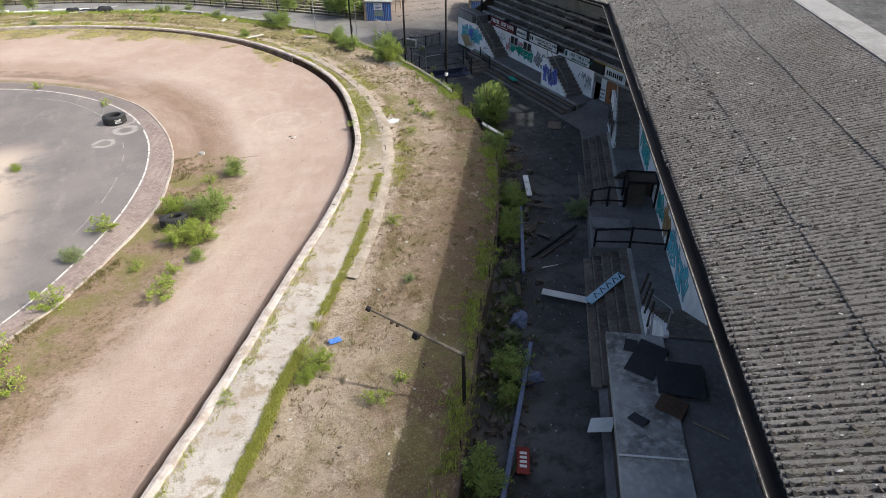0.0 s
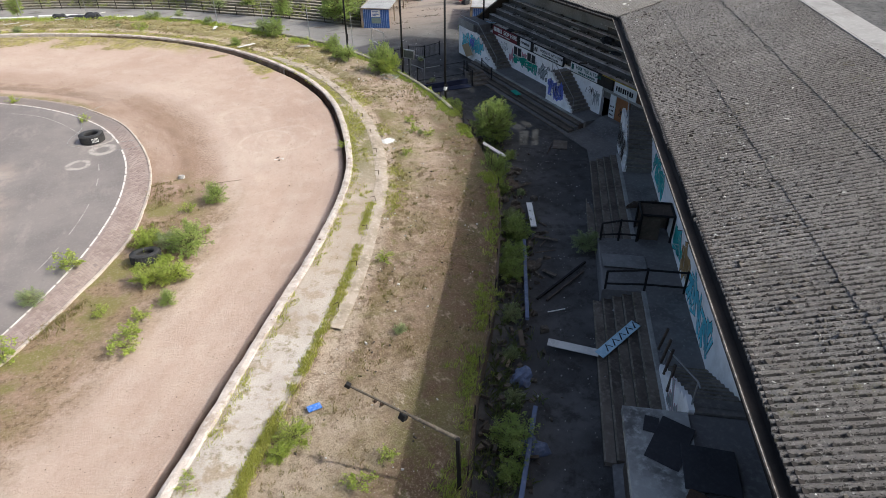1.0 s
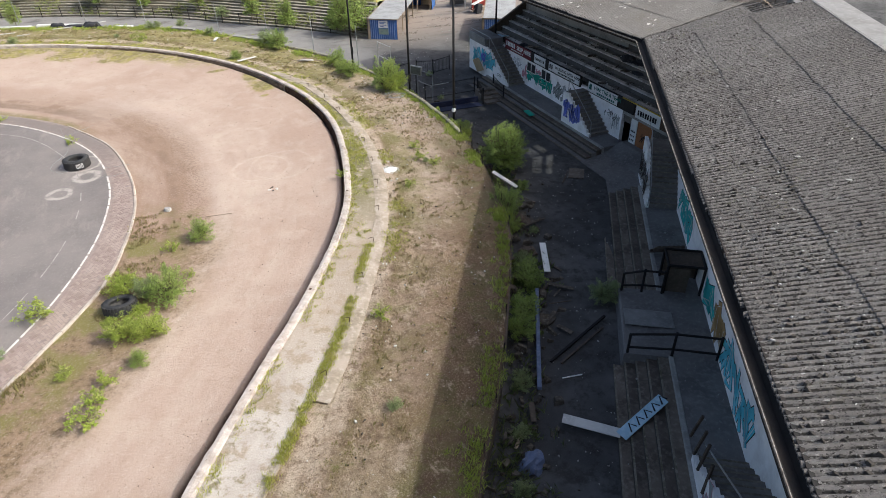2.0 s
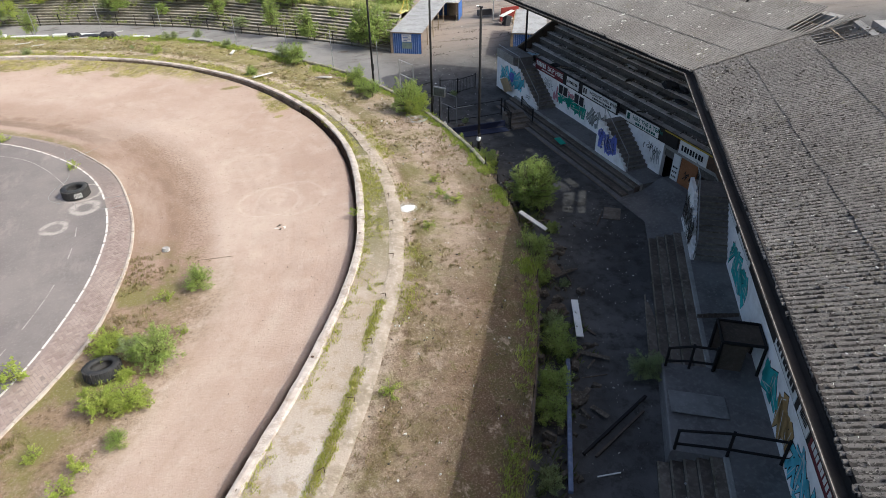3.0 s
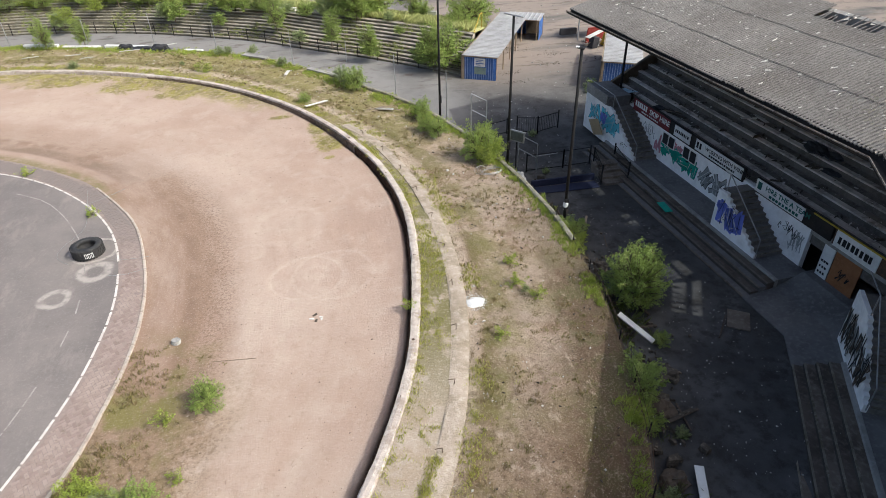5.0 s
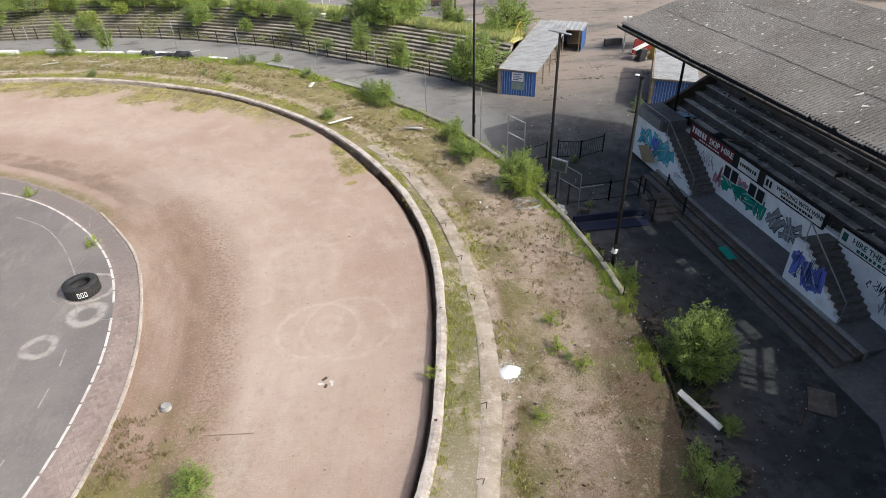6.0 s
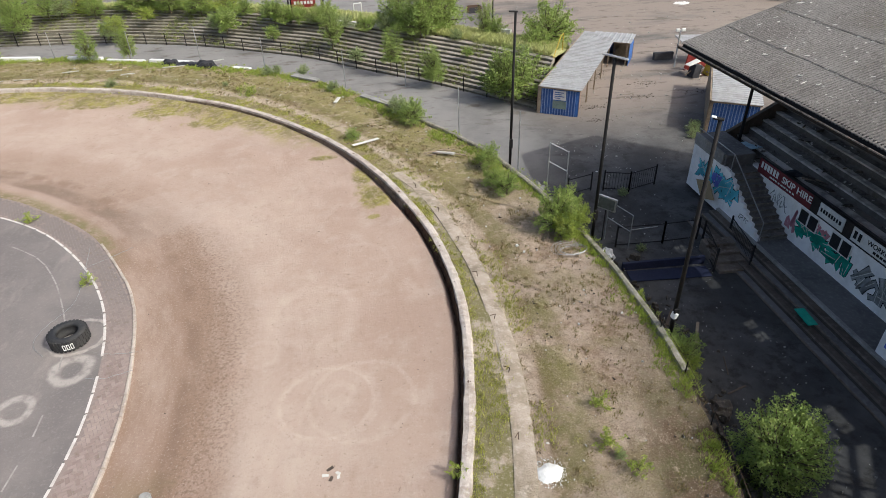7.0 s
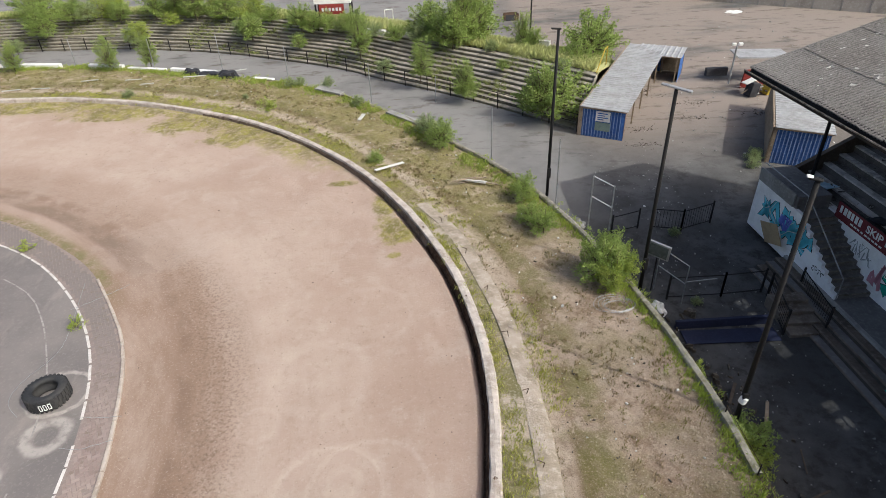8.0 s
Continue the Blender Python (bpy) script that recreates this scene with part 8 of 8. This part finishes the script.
# ---- litter and rubble ----
def chips(name, label, places, material, seed, low=0.02, high=0.09, flatness=0.25, slim=(0.15, 0.9), turn=None):
    """Countless small angular bits as one object."""
    rnd = random.Random(seed)
    verts, faces = [], []
    for x, y, z, s in places:
        i = len(verts)
        r = rnd.uniform(low, high) * s
        a0 = rnd.uniform(0, 6.28) if turn is None else turn + rnd.gauss(0, 0.35)
        asp = rnd.uniform(slim[0], slim[1])
        ring_pts = []
        for k in range(4):
            a = a0 + k * 1.5708 + rnd.uniform(-0.35, 0.35)
            px, py = r * math.cos(a), r * asp * math.sin(a)
            ring_pts.append((x + px * math.cos(a0) - py * math.sin(a0), y + px * math.sin(a0) + py * math.cos(a0)))
        h = r * flatness * rnd.uniform(0.6, 1.6)
        tx, ty = rnd.uniform(-0.3, 0.3), rnd.uniform(-0.3, 0.3)
        for px, py in ring_pts:
            verts.append((px, py, z - 0.01))
        for px, py in ring_pts:
            verts.append((x + (px - x) * 0.8, y + (py - y) * 0.8, z + h + tx * (px - x) + ty * (py - y)))
        faces += [(i + 4, i + 5, i + 6, i + 7)] + [(i + k, i + (k + 1) % 4, i + 4 + (k + 1) % 4, i + 4 + k) for k in range(4)]
    me = bpy.data.meshes.new(name)
    me.from_pydata(verts, [], faces)
    me.materials.append(material)
    return tagged(new(name, me), label, "litter", kind="stuff")


rnd = random.Random(31)
white_bits, dark_bits, mid_bits = [], [], []
for _ in range(800):
    s, d = rnd.uniform(-3, 27), rnd.uniform(-4.6, 1.8)
    if d > -1.3 and rnd.random() < 0.6:
        continue
    steps = (-0.5 if d < -0.78 else -0.31 if d < -0.22 else -0.12 if d < 0.36 else 0.06) if d > -1.3 else None
    p = wing1(s, d, 0)
    if d > -1.3 and (12.2 < s < 16 or s < 5):
        continue
    z = ground_z(p.x, p.y) if d <= -1.3 else steps + fall(p.to_2d())
    (white_bits if rnd.random() < 0.13 else mid_bits).append((p.x, p.y, z + 0.005, rnd.uniform(0.4, 1.0)))
for _ in range(520):
    u, v = rnd.uniform(-1, 26), rnd.uniform(-7, -1.4)
    p = wing2(u, v, 0)
    z = ground_z(p.x, p.y)
    if p.x < 16.9:
        continue
    (white_bits if rnd.random() < 0.2 else mid_bits).append((p.x, p.y, z + 0.005, rnd.uniform(0.4, 1.1)))
for _ in range(1700):
    i = rnd.randrange(len(fence_line))
    p = fence_line[i]
    if not 4 < p.y < 44:
        continue
    n = normals(fence_line)[i]
    o = 0.3 + abs(rnd.gauss(0, 0.75))
    q = p + n * o
    z = ground_z(q.x, q.y) + max(0.0, 0.14 * (1.4 - o))
    dark_bits.append((q.x + rnd.uniform(-0.3, 0.3), q.y + rnd.uniform(-0.3, 0.3), z, rnd.uniform(0.6, 2.4)))
    if rnd.random() < 0.12:
        white_bits.append((q.x, q.y, z + 0.08, rnd.uniform(0.5, 1.3)))
for _ in range(110):
    x, y = rnd.uniform(18, 34), rnd.uniform(50, 84)
    white_bits.append((x, y, -0.23, rnd.uniform(0.5, 1.6)))
for _ in range(600):
    x, y = rnd.uniform(17, 40), rnd.uniform(52, 92)
    mid_bits.append((x, y, -0.23, rnd.uniform(0.6, 2.2)))
chips("litter", "scattered white paper and plastic litter on the asphalt", white_bits, WHITEPAINT, 1, 0.010, 0.055, 0.25, (0.12, 0.8))
chips("rubble", "scattered grey rubble on the asphalt", mid_bits, GREYCON, 2, 0.015, 0.06, 0.5)
chips("debris", "dark heaped debris and broken wood along the fence", dark_bits, DEBRIS, 3, 0.04, 0.14, 0.6)
strip_bits = []
for _ in range(420):
    i = rnd.randrange(len(fence_line))
    p = fence_line[i]
    if not 6 < p.y < 76:
        continue
    q = min(kerb_line, key=lambda k: (k - p).length)
    f = rnd.uniform(0.2, 0.95)
    strip_bits.append((q.x + (p.x - q.x) * f, q.y + (p.y - q.y) * f, 0.57 - 0.25 * f, rnd.uniform(0.4, 1.3)))
dust = []
for _ in range(260):
    a, r = rnd.uniform(0, 6.28), 0.30 + abs(rnd.gauss(0, 0.10))
    dust.append((11.2 + r * math.cos(a), 33.3 + r * math.sin(a), 0.50, rnd.uniform(0.4, 1.2)))
chips("powder_specks", "white powder scattered round the heap", dust, WHITEPAINT, 14, 0.01, 0.03)
chips("litter", "pale stones and litter in the parched grass", strip_bits, PALEBOARD, 4, 0.02, 0.07, 0.5)
track_bits = []
for _ in range(2600):
    i, j = rnd.randrange(len(in_line)), rnd.random()
    p = in_line[i]
    q = kerb_line[min(len(kerb_line) - 1, int(i * len(kerb_line) / len(in_line)))]
    f = 1 - j ** 2 if rnd.random() < 0.5 else j
    r = p.lerp(q, 0.02 + 0.89 * f)
    if 8 < r.y < 70:
        track_bits.append((r.x + rnd.uniform(-0.5, 0.5), r.y + rnd.uniform(-0.5, 0.5), 0.01 + track_edge(r.y) * (0.02 + 0.89 * f) ** 3.2, rnd.uniform(0.4, 1.4)))
chips("stones", "small dark stones and clods on the track", track_bits, CLOD, 5, 0.006, 0.024, 0.6)
# flakes of broken sheet on the far roof
flakes = []
for _ in range(290):
    u, d = rnd.uniform(0.5, 19.5), 6.0 * rnd.random() ** 0.8
    p = roof2(u, d, EAVE_Z + SLOPE * d + 0.035)
    flakes.append((p.x, p.y, p.z, rnd.uniform(0.4, 1.5)))
chips("roof_flakes", "long pale flakes of broken sheeting on the far roof", flakes, PALEBOARD, 6, 0.03, 0.15, 0.08, (0.07, 0.2), 0.08)
flakes = []
for _ in range(90):
    s, d = rnd.uniform(-4, 27), 5.8 * rnd.random()
    p = roof1(s, d, EAVE_Z + SLOPE * d + 0.035)
    flakes.append((p.x, p.y, p.z, rnd.uniform(0.4, 0.9)))
chips("roof_flakes", "pale flakes of broken sheeting on the roof", flakes, PALEBOARD, 26, 0.03, 0.12, 0.12, (0.10, 0.3), -0.5)
# moss clumps in the troughs and pale scabs on the crests of the near roof
moss_bits, scabs = [], []
for _ in range(9000):
    s, d = rnd.uniform(NEAR_END + 4, S_CORNER + 1), 6.1 * rnd.random()
    thick = noise.noise((s * 0.35, d * 0.5, 2.0)) + 0.5 * noise.noise((s * 1.1, d * 1.4, 6.0))
    if rnd.random() < 0.16:
        s = (round((s - NEAR_END) / WAVE)) * WAVE + NEAR_END
        p = roof1(s, d, EAVE_Z + SLOPE * d + 0.022)
        scabs.append((p.x, p.y, p.z, rnd.uniform(0.4, 1.4)))
    elif thick > -0.25 or rnd.random() < 0.35:
        s = (math.floor((s - NEAR_END) / WAVE) + 0.5) * WAVE + NEAR_END
        p = roof1(s, d, EAVE_Z + SLOPE * d - 0.012)
        moss_bits.append((p.x, p.y, p.z, rnd.uniform(0.5, 1.6)))
chips("moss_clumps", "black dried moss clumps in the troughs of the roof", moss_bits, RISER, 61, 0.025, 0.06, 0.55, (0.4, 0.8))
chips("roof_scabs", "small pale scabs of lichen and chipped sheeting on the roof", scabs, PALEBOARD, 62, 0.008, 0.026, 0.3)
# rubbish on the seating
seat_bits, seat_dark = [], []
for _ in range(500):
    u, k = rnd.uniform(0, 18.5), rnd.randrange(6)
    p = wing2(u, 2.05 + 0.58 * k + rnd.uniform(0, 0.5), 0)
    (seat_bits if rnd.random() < 0.35 else seat_dark).append((p.x, p.y, 1.68 + 0.335 * k + 0.02, rnd.uniform(0.5, 1.6)))
chips("litter", "litter and flakes on the seating tiers", seat_bits, PALEBOARD, 7, 0.02, 0.10, 0.15, (0.12, 0.45))
chips("debris", "dark broken wood on the seating tiers", seat_dark[::2], DEBRIS, 8, 0.04, 0.22, 0.25, (0.1, 0.35))
for k, (u, v, z, turn, w) in enumerate(((14.6, 2.95, 2.06, 25, 1.5), (14.3, 3.15, 2.08, 45, 1.4), (14.0, 2.85, 2.06, 12, 1.3), (10.35, 4.7, 3.05, 62, 1.5), (10.2, 4.75, 3.09, -14, 1.2), (18.3, 2.45, 2.0, 15, 0.9))):
    sheet_at("broken_board", "broken board lying on the seating", "board", u, v, z, w, 0.22 if k < 5 else 0.7, turn, (TIMBERDARK, TIMBER, TIMBERDARK, PALEBOARD, PALEBOARD, SKYPALE)[k], (4, 3), 0.03, W2, "boards on the seating")
for k, (u, v, z, rx, ry, rz) in enumerate(((6.7, 4.75, 3.0, 0.75, 0.4, 0.28), (5.9, 4.9, 3.0, 0.6, 0.4, 0.22), (5.1, 4.3, 2.68, 0.45, 0.25, 0.16), (15.2, 2.6, 2.02, 0.4, 0.25, 0.15))):
    p = wing2(u, v, z)
    crumpled("felt_sheet", "black torn roofing felt heaped on the seating", "felt", p.x, p.y, p.z, rx, ry, rz, BLACKBOARD, 700 + k, 80 + 20 * k)

# brown leaf litter swept together in the yard
swept = []
for cx, cy, r in ((20.96, 59.94, 0.5), (20.75, 57.75, 0.5), (22.9, 65.3, 0.7), (25.7, 63.6, 0.5), (24.7, 61.2, 0.4), (23.0, 66.1, 0.5), (28.9, 61.5, 0.6)):
    for _ in range(90):
        x, y = cx + rnd.gauss(0, r * 1.3), cy + rnd.gauss(0, r * 0.45)
        swept.append((x, y, ground_z(x, y) + 0.004, rnd.uniform(0.5, 1.6)))
chips("leaf_litter", "brown leaf litter swept into patches on the yard", swept, TIMBERDARK, 41, 0.012, 0.05, 0.35)
# crumbs of shale and dead leaves along the outer edge of the track
kerb_way = normals(kerb_line)
crumbs = []
for _ in range(1500):
    i = rnd.randrange(len(kerb_line))
    p, n = kerb_line[i], kerb_way[i]
    if not 9 < p.y < 66 or noise.noise((p.x * 0.4, p.y * 0.4, 11.0)) < -0.05:
        continue
    o = 0.72 + abs(rnd.gauss(0, 1.0))
    x, y = p.x - n.x * o + rnd.uniform(-0.2, 0.2), p.y - n.y * o + rnd.uniform(-0.2, 0.2)
    crumbs.append((x, y, track_edge(y) * (1 - o / 10.5) ** 3.2 + 0.005, rnd.uniform(0.4, 1.5)))
chips("stones", "brown crumbs of shale along the track wall", crumbs[::2], CLOD, 42, 0.006, 0.026, 0.4)
# dead leaves, straw and pebbles in the turf
turf_dark, turf_pale = [], []
for _ in range(5200):
    i = rnd.randrange(len(fence_line))
    p = fence_line[i]
    if not 6 < p.y < 76:
        continue
    q = min(kerb_line, key=lambda k: (k - p).length)
    f = rnd.uniform(0.16, 0.97)
    x, y = q.x + (p.x - q.x) * f + rnd.uniform(-0.25, 0.25), q.y + (p.y - q.y) * f + rnd.uniform(-0.25, 0.25)
    if noise.noise((x * 0.5, y * 0.5, 21.0)) < rnd.uniform(-0.5, 0.3):
        continue
    (turf_dark if rnd.random() < 0.62 else turf_pale).append((x, y, 0.565 - 0.25 * f, rnd.uniform(0.4, 1.5)))
chips("dead_leaves", "brown dead leaves and twigs scattered in the turf", turf_dark, DEBRIS, 43, 0.015, 0.05, 0.5, (0.12, 0.6))
chips("pebbles", "pale pebbles and straw scattered in the turf", turf_pale, PALEBOARD, 44, 0.008, 0.03, 0.5, (0.12, 0.8))
# a coil of old wire netting left on the strip
coil = thing("wire_coil", "tangled grey wire netting lying on the bare ground", "wire")
for k in range(5):
    bm = bmesh.new()
    for a in range(20):
        a0, a1 = 0.3142 * a, 0.3142 * (a + 1)
        r0 = 0.28 + 0.05 * k
        tube(bm, (14.65 + 0.1 * math.sin(k) + r0 * math.cos(a0) * 1.5, 43.3 + r0 * math.sin(a0), 0.46 + 0.03 * k + 0.04 * math.sin(2 * a0 + k)), (14.65 + 0.1 * math.sin(k) + r0 * math.cos(a1) * 1.5, 43.3 + r0 * math.sin(a1), 0.46 + 0.03 * k + 0.04 * math.sin(2 * a1 + k)), 0.008, sides=4)
    part("loop", bm, GALV, coil)
